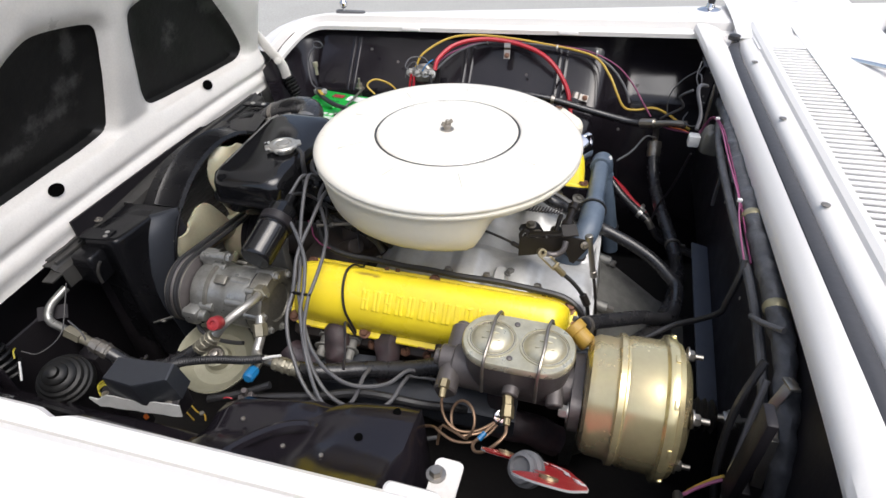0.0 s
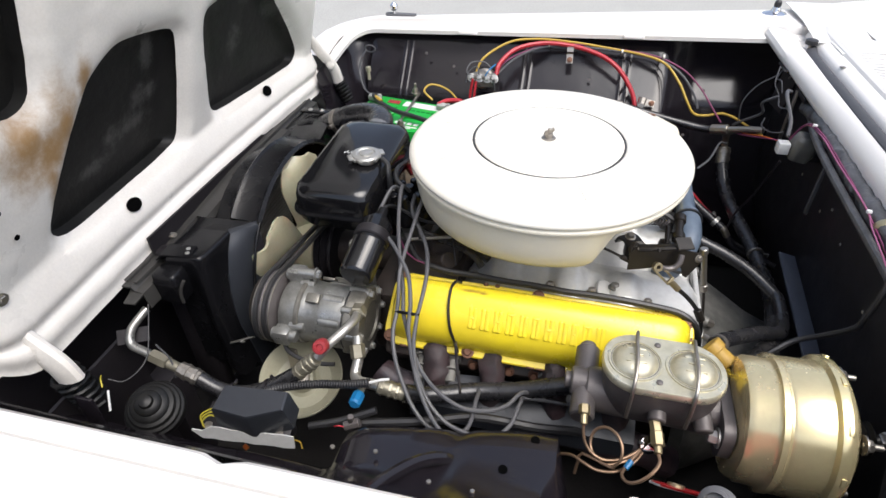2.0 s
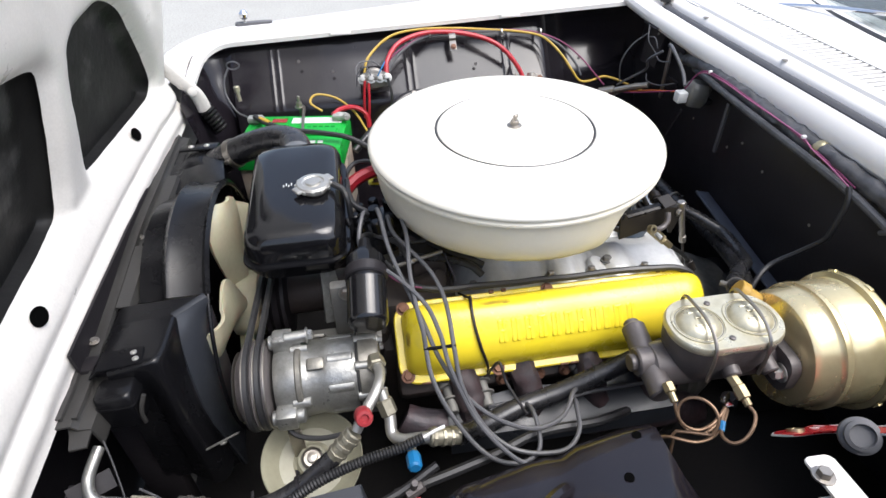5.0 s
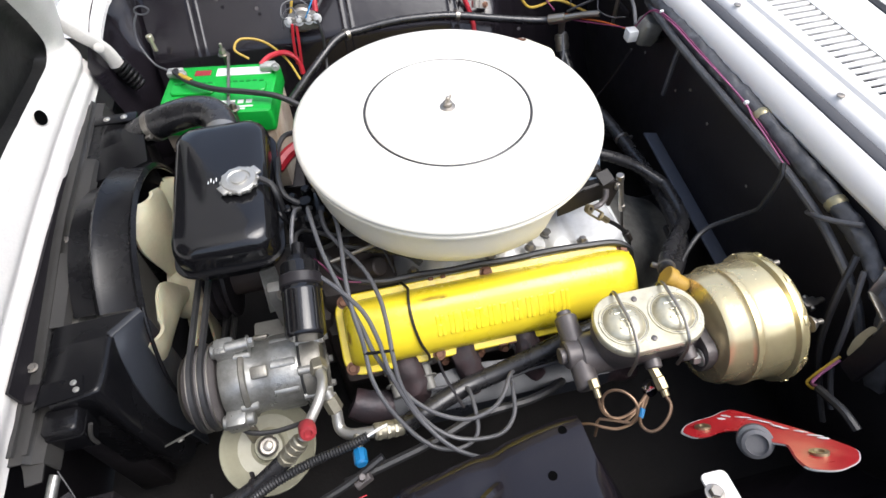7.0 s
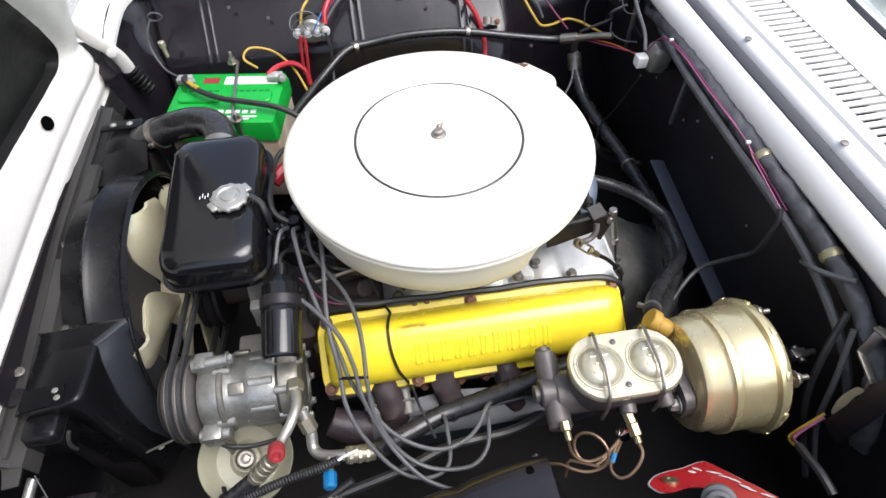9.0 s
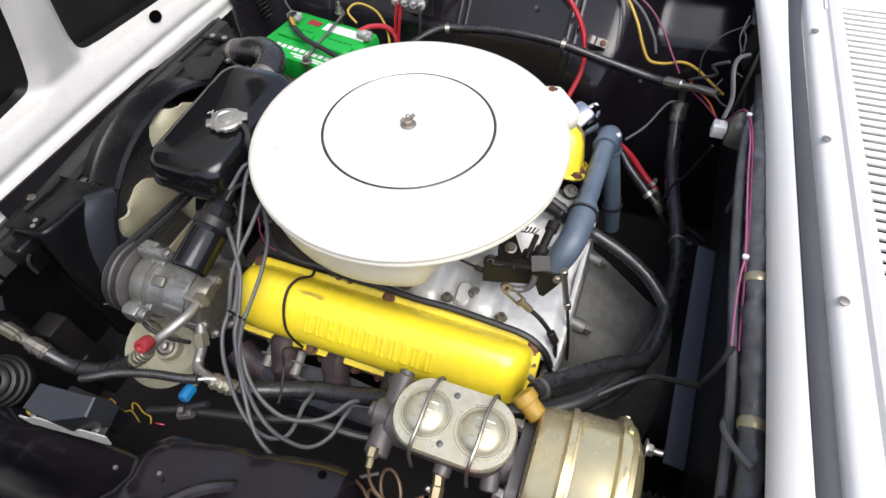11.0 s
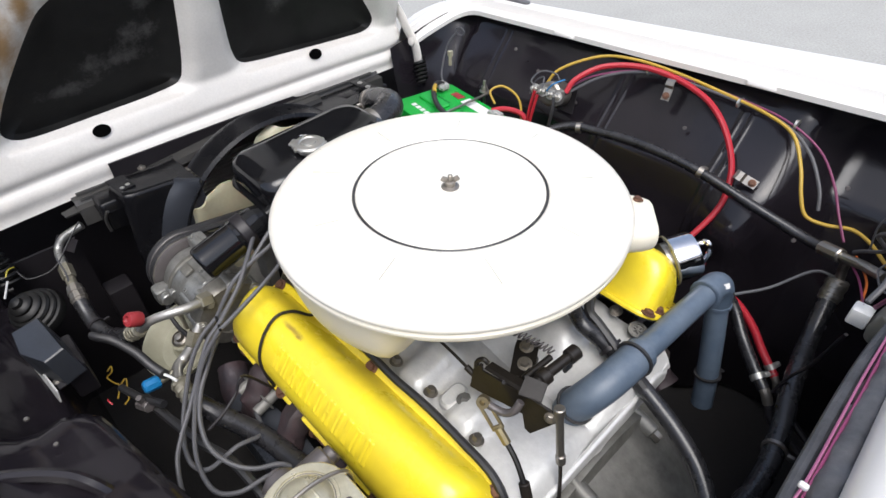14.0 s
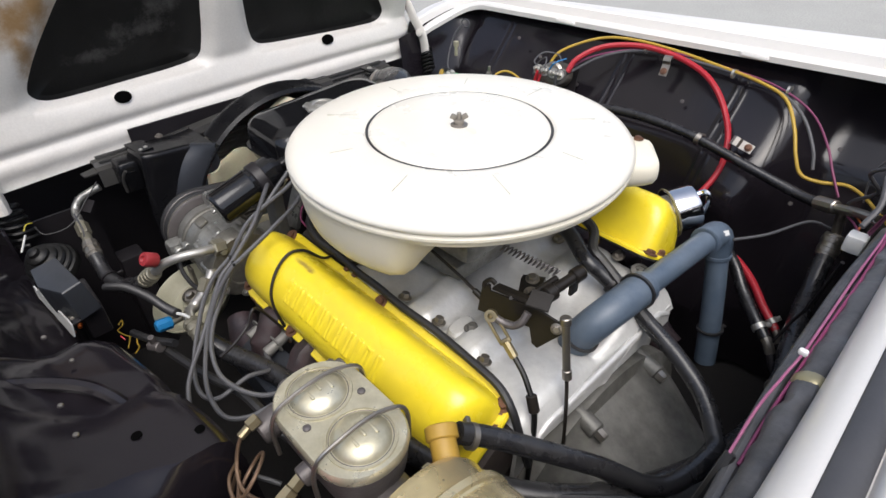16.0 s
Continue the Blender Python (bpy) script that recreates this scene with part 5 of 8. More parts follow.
part("rod_ferrule", merged(rod((0.2615, -0.0805, 0.848), (0.2635, -0.0815, 0.838), 0.0068), rod((0.2635, -0.0815, 0.84), (0.278, -0.088, 0.776), 0.0048), rod((0.2775, -0.0875, 0.78), (0.2805, -0.0885, 0.767), 0.006)), STEEL, tl)

# ---- expansion tank ----
tank = thing("expansion_tank", (-0.365, 0.02, 0.8), "gloss black coolant expansion tank with a metal cap", "coolant tank")
tmm = Matrix.Translation((-0.368, 0.026, 0.84)) @ Matrix.Rotation(radians(3.0), 4, "X")
part("upper_shell", loft([(outline(0.152, 0.274, 0.03, 7), 0.002), (outline(0.15, 0.272, 0.03, 7), 0.03), (outline(0.143, 0.265, 0.032, 7), 0.044), (outline(0.127, 0.248, 0.034, 7), 0.0515), (outline(0.09, 0.212, 0.03, 7), 0.0545), (outline(0.04, 0.1, 0.018, 7), 0.0555)], tmm), GLOSSK, tank, "", 0.8)
part("seam", loft([(outline(0.163, 0.285, 0.034, 7), -0.003), (outline(0.165, 0.287, 0.035, 7), 0.0), (outline(0.163, 0.285, 0.034, 7), 0.003)], tmm), GLOSSK, tank)
part("lower_shell", loft([(outline(0.11, 0.222, 0.03, 7), -0.038), (outline(0.14, 0.257, 0.032, 7), -0.032), (outline(0.15, 0.27, 0.03, 7), -0.018), (outline(0.152, 0.274, 0.03, 7), -0.002)], tmm), GLOSSK, tank)
CAPM = Matrix.Translation((-0.335, -0.001, 0.897))
part("filler_neck", lathe([(0.021, -0.008), (0.019, 0.002), (0.021, 0.006)], CAPM, 24), STEEL, tank)
cap = part("cap", lathe([(0.026, 0.002), (0.0275, 0.004), (0.0275, 0.0075), (0.025, 0.0105), (0.018, 0.0112), (0.016, 0.0095), (0.0125, 0.0095), (0.0115, 0.0125), (0.005, 0.0135)], CAPM, 36), ALUP, tank, "dull pressed alloy pressure cap")
for a in (0.6, 0.6 + math.pi):
    part("ear", box((0.017, 0.02, 0.005), (0.026, 0, 0.0062), 0.0024, CAPM @ Matrix.Rotation(a, 4, "Z")), ALUP, cap)
for k in range(12):
    part("crimp", box((0.005, 0.006, 0.006), (0.0272, 0, 0.005), 0.0014, CAPM @ Matrix.Rotation(2 * math.pi * k / 12, 4, "Z")), ALUP, cap)
for k in range(4):
    part("chalk_mark", box((0.0015, 0.006 + 0.002 * (k % 2), 0.0004), (-0.383 + 0.004 * k, 0.012 + 0.004 * (k % 2), 0.8965), 0, None), LABELW, tank, "white scrawled mark")
part("overflow_pipe", tube([(-0.305, 0.0, 0.899), (-0.29, -0.012, 0.895), (-0.284, -0.025, 0.885), (-0.282, -0.03, 0.85), (-0.283, -0.035, 0.78)], 0.005, 8), RUBBER, tank)
hose = thing("radiator_hose", (-0.45, 0.2, 0.83), "black rubber radiator hose elbow with a steel clamp", "hose")
part("hose", tube([(-0.37, 0.135, 0.865), (-0.371, 0.178, 0.872), (-0.386, 0.213, 0.873), (-0.42, 0.238, 0.866), (-0.465, 0.25, 0.852), (-0.51, 0.262, 0.83), (-0.545, 0.27, 0.81)], 0.0275, 16), HOSEK, hose)
part("hose_clamp", clamp((-0.505, 0.26, 0.833), (-1, 0.25, -0.45), 0.028), STEEL, hose)
part("hose_clamp", clamp((-0.37, 0.158, 0.869), (0.02, -1, -0.12), 0.028), STEEL, hose)
rt = thing("radiator_neck", (-0.56, 0.2, 0.8), "black moulded shroud corner below the radiator hose", "shroud corner")
part("body", box((0.07, 0.09, 0.07), (-0.57, 0.262, 0.797), 0.014), PLASTK, rt)
part("tab", box((0.075, 0.025, 0.004), (-0.575, 0.29, 0.838), 0.001), PLASTK, rt)
for x in (-0.59, -0.56):
    part("screw", hexbolt((x, 0.29, 0.84), (0, 0, 1), 0.004, 0.003), ALUP, rt)

# ---- battery ----
bat = thing("battery", (-0.412, 0.415, 0.58), "green topped car battery with a stained white case", "car battery")
bmat = Matrix.Translation((-0.398, 0.388, 0.016)) @ Matrix.Rotation(radians(-9), 4, "Z") @ Matrix.Diagonal((0.95, 0.9, 1, 1))
part("case", box((0.232, 0.178, 0.17), (0, 0, 0.66), 0.006, bmat), CASEB, bat)
part("top_cover", loft([(outline(0.24, 0.186, 0.008), 0.743), (outline(0.24, 0.186, 0.008), 0.775), (outline(0.234, 0.18, 0.008), 0.788), (outline(0.225, 0.172, 0.008), 0.79)], bmat), GREENB, bat)
for x in (-0.055, 0.055):
    part("vent_cap", loft([(outline(0.092, 0.038, 0.01), 0.788), (outline(0.092, 0.038, 0.01), 0.794), (outline(0.088, 0.034, 0.009), 0.796)], bmat @ Matrix.Translation((x, -0.005, 0))), GREENB, bat, "ribbed green vent cap")
    for k in range(6):
        part("vent_rib", box((0.01, 0.006, 0.002), (x - 0.035 + 0.014 * k, 0.012, 0.7965), 0.0008, bmat), DGREENB, bat)
part("label", box((0.12, 0.03, 0.0008), (0.045, 0.06, 0.7905), 0, bmat), LABELW, bat, "white label panel")
part("label_mark", box((0.035, 0.02, 0.0008), (-0.045, 0.06, 0.7907), 0, bmat), REDC, bat, "small red oval badge")
for k in range(9):
    part("printed_bar", box((0.012, 0.012, 0.0008), (-0.07 + 0.0175 * k, -0.055, 0.7905), 0, bmat), LABELW, bat, "white printed bar")
for k, w in enumerate((0.1, 0.07)):
    part("printed_bar", box((w, 0.005, 0.0008), (0.03, -0.072 - 0.008 * k, 0.7905), 0, bmat), LABELW, bat, "white printed bar")
for x, y in ((-0.1, 0.052), (0.1, 0.06)):
    t = part("terminal", merged(lathe([(0.009, 0.788), (0.0085, 0.806), (0.006, 0.808)], bmat @ Matrix.Translation((x, y, 0)), 16), box((0.034, 0.024, 0.014), (x, y, 0.799), 0.004, bmat), hexbolt(bmat @ Vector((x + 0.018, y - 0.012, 0.803)), (0, -1, 0.2), 0.006, 0.01)), LEAD, bat, "corroded grey battery terminal")
hold = thing("battery_clamp", (-0.405, 0.42, 0.75), "thin steel battery hold-down rods and bar", "battery clamp")
part("rod", rod((-0.388, 0.49, 0.62), (-0.386, 0.488, 0.845), 0.0035), STEEL, hold)
part("rod", rod((-0.365, 0.296, 0.62), (-0.367, 0.292, 0.835), 0.0035), STEEL, hold)
part("bar", box((0.006, 0.205, 0.004), (-0.377, 0.391, 0.816), 0.001), STEEL, hold)
part("nut", hexbolt((-0.387, 0.489, 0.819), (0, 0, 1), 0.0075, 0.012), STEEL, hold)
part("nut", hexbolt((-0.366, 0.294, 0.819), (0, 0, 1), 0.0075, 0.012), STEEL, hold)
solo("battery_tray", merged(box((0.27, 0.22, 0.006), (-0.412, 0.418, 0.571), 0.002), box((0.05, 0.05, 0.24), (-0.45, 0.45, 0.45), 0.004)), BLACKM, "black steel battery tray", "battery tray")

# ---- air conditioning compressor ----
comp = thing("compressor", (-0.35, -0.235, 0.64), "cast aluminium air conditioning compressor with a belt pulley", "compressor")


def cx(h):
    return Matrix.Translation((h, -0.232, 0.715)) @ Matrix.Rotation(radians(90), 4, "Y")


part("body", lathe([(0.03, -0.412), (0.05, -0.41), (0.055, -0.402), (0.056, -0.374), (0.0535, -0.364), (0.0525, -0.347), (0.0555, -0.339), (0.0565, -0.333), (0.0565, -0.299), (0.0555, -0.294)], cx(0), 40), ALU, comp)
part("rear_head", lathe([(0.057, -0.292), (0.06, -0.29), (0.06, -0.268), (0.056, -0.262), (0.036, -0.26), (0.034, -0.264), (0.01, -0.264)], cx(0), 40), ALUD, comp)
part("front_band", lathe([(0.056, -0.38), (0.0585, -0.378), (0.0585, -0.372), (0.056, -0.37)], cx(0), 40, False), ALUD, comp)
part("joint", lathe([(0.0575, -0.2945), (0.0585, -0.2932), (0.0575, -0.2918)], cx(0), 40, False), RUBBER, comp)
for k in range(8):
    a = 2 * math.pi * k / 8 + 0.2
    y, z = -0.232 + 0.053 * math.sin(a), 0.715 + 0.053 * math.cos(a)
    part("bolt", hexbolt((-0.262, y, z), (1, 0, 0), 0.0058, 0.0075), ALUP, comp)
    out = Vector((0, math.sin(a), math.cos(a)))
    part("bolt_lug", rod(Vector((-0.296, -0.232, 0.715)) + 0.0545 * out, Vector((-0.2635, -0.232, 0.715)) + 0.0545 * out, 0.0078, 14), ALU, comp)
    if k % 2 == 0:
        part("bolt_lug", rod(Vector((-0.386, -0.232, 0.715)) + 0.052 * out, Vector((-0.36, -0.232, 0.715)) + 0.052 * out, 0.0085, 14), ALU, comp)
    y2, z2 = -0.232 + 0.0478 * math.sin(a + 0.3), 0.715 + 0.0478 * math.cos(a + 0.3)
    part("casting_rib", rod((-0.335, y2, z2), (-0.298, y2, z2), 0.0105), ALU, comp)
for a in (0.35, 2.6, -1.6):
    y2, z2 = -0.232 + 0.063 * math.sin(a), 0.715 + 0.063 * math.cos(a)
    part("mounting_ear", merged(box((0.03, 0.028, 0.03), (-0.395, y2, z2), 0.006), rod((-0.415, y2, z2), (-0.37, y2, z2), 0.011)), ALU, comp)
part("top_bolt", merged(rod((-0.392, -0.215, 0.784), (-0.36, -0.213, 0.784), 0.009), hexbolt((-0.36, -0.213, 0.784), (1, 0, 0), 0.008, 0.008)), ALU, comp)
pul = part("pulley", lathe([(0.02, -0.465), (0.04, -0.463), (0.046, -0.462), (0.05, -0.455), (0.062, -0.453), (0.064, -0.4505), (0.054, -0.445), (0.064, -0.4395), (0.066, -0.437), (0.064, -0.4345), (0.054, -0.429), (0.064, -0.4235), (0.064, -0.419), (0.06, -0.416), (0.03, -0.414)], cx(0), 44), IRON, comp, "double groove belt pulley")
part("clutch_plate", lathe([(0.012, -0.474), (0.02, -0.473), (0.045, -0.467), (0.05, -0.464)], cx(0), 36), STEEL, pul)
part("coil_wire", tube([(-0.405, -0.285, 0.69), (-0.39, -0.3, 0.676), (-0.36, -0.302, 0.663), (-0.33, -0.298, 0.658), (-0.31, -0.296, 0.66)], 0.0038, 8), RUBBER, comp)
for x in (-0.449, -0.434, -0.42):
    part("groove_rim", lathe([(0.0632, x - 0.0012), (0.0655, x - 0.0008), (0.0655, x + 0.0008), (0.0632, x + 0.0012)], cx(0), 44, False), STEEL, pul, "bright worn rim")
for a in (0.9, -0.4):
    y2, z2 = -0.232 + 0.0585 * math.sin(a), 0.715 + 0.0585 * math.cos(a)
    part("cast_pad", box((0.024, 0.018, 0.006), (0, 0, 0), 0.0028, facing((-0.35, y2, z2), (0, math.sin(a), math.cos(a)))), ALUD, comp)
# pipes of the compressor
dp = thing("discharge_fitting", (-0.29, -0.34, 0.74), "bright alloy hose elbow with a red service cap", "hose fitting")
part("elbow", tube([(-0.268, -0.262, 0.765), (-0.262, -0.29, 0.772), (-0.268, -0.318, 0.775), (-0.285, -0.342, 0.765), (-0.3, -0.358, 0.748)], 0.0072, 12), ALUP, dp)
part("flange_nut", rod((-0.268, -0.255, 0.763), (-0.265, -0.275, 0.768), 0.013, 6), FITTING, dp)
part("service_cap", lathe([(0.0105, 0.0), (0.0115, 0.002), (0.0115, 0.018), (0.01, 0.021), (0.006, 0.0215), (0.004, 0.018)], facing((-0.289, -0.352, 0.774), (0.15, -0.75, 0.55)), 12), REDC, dp, "red plastic service cap")
part("crimp", merged(rod((-0.302, -0.358, 0.746), (-0.333, -0.371, 0.718), 0.0122, 12), rod((-0.308, -0.361, 0.741), (-0.312, -0.363, 0.737), 0.0134, 8), rod((-0.316, -0.364, 0.734), (-0.32, -0.366, 0.73), 0.0134, 8), rod((-0.324, -0.368, 0.727), (-0.328, -0.369, 0.722), 0.0134, 8)), FITTING, dp)
sf = thing("suction_fitting", (-0.23, -0.35, 0.68), "olive plated hose fitting with a blue service cap", "hose fitting")
part("nut", rod((-0.262, -0.295, 0.722), (-0.255, -0.31, 0.705), 0.0125, 6), FITTING, sf)
part("elbow", tube([(-0.264, -0.285, 0.73), (-0.256, -0.31, 0.705), (-0.255, -0.33, 0.69), (-0.242, -0.344, 0.692), (-0.215, -0.352, 0.702), (-0.195, -0.355, 0.705)], 0.0085, 12), ALUP, sf)
part("crimp", merged(rod((-0.207, -0.354, 0.7045), (-0.163, -0.352, 0.6945), 0.0125, 12), rod((-0.202, -0.354, 0.7035), (-0.197, -0.354, 0.7022), 0.0138, 8), rod((-0.19, -0.354, 0.7008), (-0.185, -0.3535, 0.6995), 0.0138, 8), rod((-0.178, -0.353, 0.698), (-0.173, -0.353, 0.6968), 0.0138, 8)), FITTING, sf)
part("valve", rod((-0.231, -0.35, 0.70), (-0.231, -0.378, 0.699), 0.006), FITTING, sf)
part("service_cap", lathe([(0.0095, 0), (0.01, 0.003), (0.0098, 0.02), (0.007, 0.023)], facing((-0.231, -0.374, 0.7), (0.02, -0.55, 0.1)), 8), BLUEC, sf, "blue plastic service cap")

# belts
belt = thing("drive_belt", (-0.42, -0.1, 0.65), "black rubber drive belts from compressor to water pump", "drive belt")
for x in (-0.445, -0.429):
    pts = []
    c1, c2 = Vector((x, -0.232, 0.715)), Vector((x, 0.012, 0.665))
    loop = []
    for k in range(15):
        a = radians(80 + 200 * k / 14)
        loop.append(c1 + Vector((0, 0.062 * math.cos(a), 0.062 * math.sin(a))))
    for k in range(15):
        a = radians(-80 + 160 * k / 14)
        loop.append(c2 + Vector((0, 0.075 * math.cos(a), 0.075 * math.sin(a))))
    loop.append(loop[0])
    part("belt", tube(loop, 0.0055, 6, 2), RUBBER, belt)
wp = thing("water_pump", (-0.36, 0.012, 0.56), "dark cast water pump with stacked pulleys", "water pump")
part("pulley", lathe([(0.03, -0.455), (0.076, -0.452), (0.066, -0.445), (0.076, -0.437), (0.066, -0.429), (0.076, -0.421), (0.076, -0.415), (0.03, -0.413)], Matrix.Translation((0, 0.012, 0.665)) @ Matrix.Rotation(radians(90), 4, "Y"), 40), BLACKM, wp)
part("snout", merged(rod((-0.42, 0.012, 0.665), (-0.27, 0.012, 0.665), 0.038), box((0.06, 0.3, 0.16), (-0.27, 0.0, 0.62), 0.02)), BLOCK, wp)
brk = thing("compressor_bracket", (-0.3, -0.1, 0.66), "cast alloy accessory bracket on the engine front", "bracket")
part("arm", merged(plate([(0, 0), (0.032, 0), (0.03, 0.07), (0.022, 0.12), (0.006, 0.125)], 0.01, facing((-0.345, -0.105, 0.70), (0.2, -0.8, 0.35), (0, 0.3, 1)))), ALU, brk)
part("arm", merged(box((0.04, 0.02, 0.12), (-0.305, -0.14, 0.75), 0.005), box((0.08, 0.06, 0.02), (-0.33, -0.16, 0.70), 0.005)), DARKCAST, brk)
part("bolt", hexbolt((-0.3, -0.152, 0.8), (0, -1, 0.3), 0.008, 0.008), STEEL, brk)

# ---- ignition ----
coilt = thing("ignition_coil", (-0.262, -0.2, 0.8), "gloss black ignition coil can on its bracket", "ignition coil")
c0, c1 = Vector((-0.27, -0.25, 0.826)), Vector((-0.265, -0.146, 0.858))
cm = facing(c0, c1 - c0)
part("can", lathe([(0.024, 0), (0.027, 0.003), (0.028, 0.006), (0.028, 0.064), (0.0292, 0.066), (0.028, 0.068), (0.028, 0.105), (0.026, 0.108)], cm, 32), GLOSSK, coilt)
part("tower", lathe([(0.022, 0.108), (0.018, 0.118), (0.01, 0.122), (0.009, 0.14)], cm, 20), PLASTK, coilt)
part("strap", lathe([(0.0285, 0.072), (0.0305, 0.074), (0.0305, 0.088), (0.0285, 0.09)], cm, 28), BLACKM, coilt)
dist = thing("distributor", (-0.235, -0.04, 0.76), "black distributor cap with plug wire towers", "distributor")
dm = facing((-0.232, -0.03, 0.775), (-0.15, 0, 1))
part("body", lathe([(0.03, 0), (0.035, 0.02), (0.045, 0.03)], dm, 24), DARKCAST, dist)
part("cap", lathe([(0.047, 0.03), (0.047, 0.05), (0.04, 0.066), (0.03, 0.07)], dm, 28), PLASTK, dist)
for k in range(8):
    a = 2 * math.pi * k / 8
    part("tower", lathe([(0.009, 0.06), (0.008, 0.086), (0.006, 0.088)], dm @ Matrix.Translation((0.032 * math.cos(a), 0.032 * math.sin(a), 0)), 10), PLASTK, dist)
part("centre_tower", lathe([(0.01, 0.066), (0.009, 0.092)], dm, 12), PLASTK, dist)


def wire(name, pts, r, mat, label, category="wire", group="", seg=8, steps=5, ribs=None):
    return solo(name, tube(pts, r, seg, steps, ribs), mat, label, category, group)


PLUG = "dark grey spark plug wire looping off the distributor"
# the wires over the front end of the near valve cover
wire("plug_wire", [(-0.205, -0.075, 0.872), (-0.202, -0.11, 0.876), (-0.202, -0.139, 0.868), (-0.204, -0.168, 0.853), (-0.204, -0.2, 0.842), (-0.202, -0.232, 0.828), (-0.197, -0.258, 0.806), (-0.196, -0.274, 0.788), (-0.194, -0.303, 0.771), (-0.183, -0.331, 0.748), (-0.165, -0.355, 0.722), (-0.143, -0.377, 0.698), (-0.115, -0.393, 0.682), (-0.083, -0.397, 0.679), (-0.058, -0.383, 0.685), (-0.054, -0.342, 0.697), (-0.06, -0.305, 0.68), (-0.108, -0.292, 0.664)], 0.0033, GREYRUB, PLUG, "spark plug wire", "plug wires")
wire("plug_wire", [(-0.238, -0.05, 0.868), (-0.24, -0.075, 0.893), (-0.237, -0.1, 0.895), (-0.231, -0.136, 0.869), (-0.22, -0.173, 0.849), (-0.21, -0.202, 0.833), (-0.2, -0.226, 0.817), (-0.192, -0.249, 0.804), (-0.185, -0.273, 0.79), (-0.174, -0.292, 0.77), (-0.159, -0.315, 0.753), (-0.137, -0.341, 0.738), (-0.105, -0.362, 0.725), (-0.067, -0.371, 0.713), (-0.031, -0.361, 0.705), (-0.007, -0.341, 0.699), (0.012, -0.313, 0.7), (0.03, -0.297, 0.68), (0.046, -0.288, 0.664)], 0.0033, GREYRUB, PLUG, "spark plug wire", "plug wires")
wire("plug_wire", [(-0.255, -0.045, 0.866), (-0.262, -0.07, 0.884), (-0.271, -0.1, 0.868), (-0.27, -0.126, 0.862), (-0.253, -0.158, 0.858), (-0.22, -0.192, 0.849), (-0.189, -0.229, 0.831), (-0.176, -0.262, 0.81), (-0.172, -0.281, 0.796), (-0.169, -0.301, 0.784), (-0.16, -0.322, 0.763), (-0.147, -0.346, 0.737), (-0.133, -0.366, 0.72), (-0.11, -0.393, 0.706), (-0.084, -0.412, 0.696), (-0.04, -0.425, 0.68), (0.02, -0.42, 0.66), (0.08, -0.38, 0.64)], 0.0033, GREYRUB, PLUG, "spark plug wire", "plug wires")
wire("plug_wire", [(-0.225, -0.06, 0.868), (-0.218, -0.1, 0.86), (-0.178, -0.162, 0.842), (-0.163, -0.207, 0.831), (-0.159, -0.242, 0.818), (-0.159, -0.272, 0.804), (-0.159, -0.288, 0.796), (-0.156, -0.32, 0.766), (-0.142, -0.347, 0.733), (-0.12, -0.369, 0.706), (-0.09, -0.386, 0.691), (-0.054, -0.394, 0.687), (-0.02, -0.391, 0.686), (0.003, -0.368, 0.69), (0.012, -0.329, 0.694), (0.025, -0.305, 0.68), (0.14, -0.29, 0.664)], 0.0033, GREYRUB, PLUG, "spark plug wire", "plug wires")
wire("plug_wire", [(-0.265, -0.125, 0.865), (-0.2665, -0.1, 0.862), (-0.26, -0.078, 0.85), (-0.245, -0.07, 0.838), (-0.228, -0.078, 0.835), (-0.212, -0.092, 0.832), (-0.2, -0.12, 0.82)], 0.0033, RUBBER, "short black lead from coil to distributor", "spark plug wire", "plug wires")
wire("plug_wire", [(-0.225, -0.02, 0.868), (-0.19, 0.0, 0.862), (-0.165, 0.03, 0.84), (-0.15, 0.07, 0.82)], 0.0033, GREYRUB, PLUG, "spark plug wire", "plug wires")
solo("wire_separator", moved(box((0.046, 0.004, 0.004), (0, 0, 0), 0.001), Matrix.Translation((-0.1775, -0.2785, 0.795)) @ Matrix.Rotation(radians(-16), 4, "Y") @ Matrix.Rotation(radians(-14), 4, "Z")), PLASTK, "black comb that spaces the plug wires", "wire comb")
for x, lift in ((-0.165, 0.0), (-0.112, 0.004), (0.045, 0.002), (0.15, 0.0)):
    plug = thing("spark_plug", (x, -0.25, 0.66 + lift), "grey spark plug boot in the cylinder head", "spark plug", "spark plugs")
    part("boot", merged(rod((x, -0.245, 0.672 + lift), (x + 0.004, -0.292, 0.66 + lift), 0.0085, 14), rod((x, -0.244, 0.672 + lift), (x + 0.001, -0.254, 0.67 + lift), 0.014, 16)), DARKCAST, plug)
    part("heat_disc", lathe([(0.006, -0.001), (0.0145, -0.001), (0.0155, 0.0), (0.0145, 0.0015), (0.006, 0.0015)], facing((x + 0.002, -0.272, 0.6655 + lift), (0.1, -1, -0.2)), 22), DARKCAST, plug)
wire("ignition_loom", [(-0.235, -0.09, 0.8), (-0.2, -0.136, 0.786), (-0.15, -0.15, 0.781), (-0.1, -0.1495, 0.7795), (-0.04, -0.153, 0.779), (0.0, -0.152, 0.7785), (0.06, -0.1545, 0.778), (0.12, -0.153, 0.778), (0.19, -0.1555, 0.776), (0.235, -0.158, 0.772), (0.262, -0.164, 0.757), (0.276, -0.163, 0.72), (0.282, -0.15, 0.66)], 0.0055, RUBBER, "black taped wiring along the valve cover edge", "wiring loom")
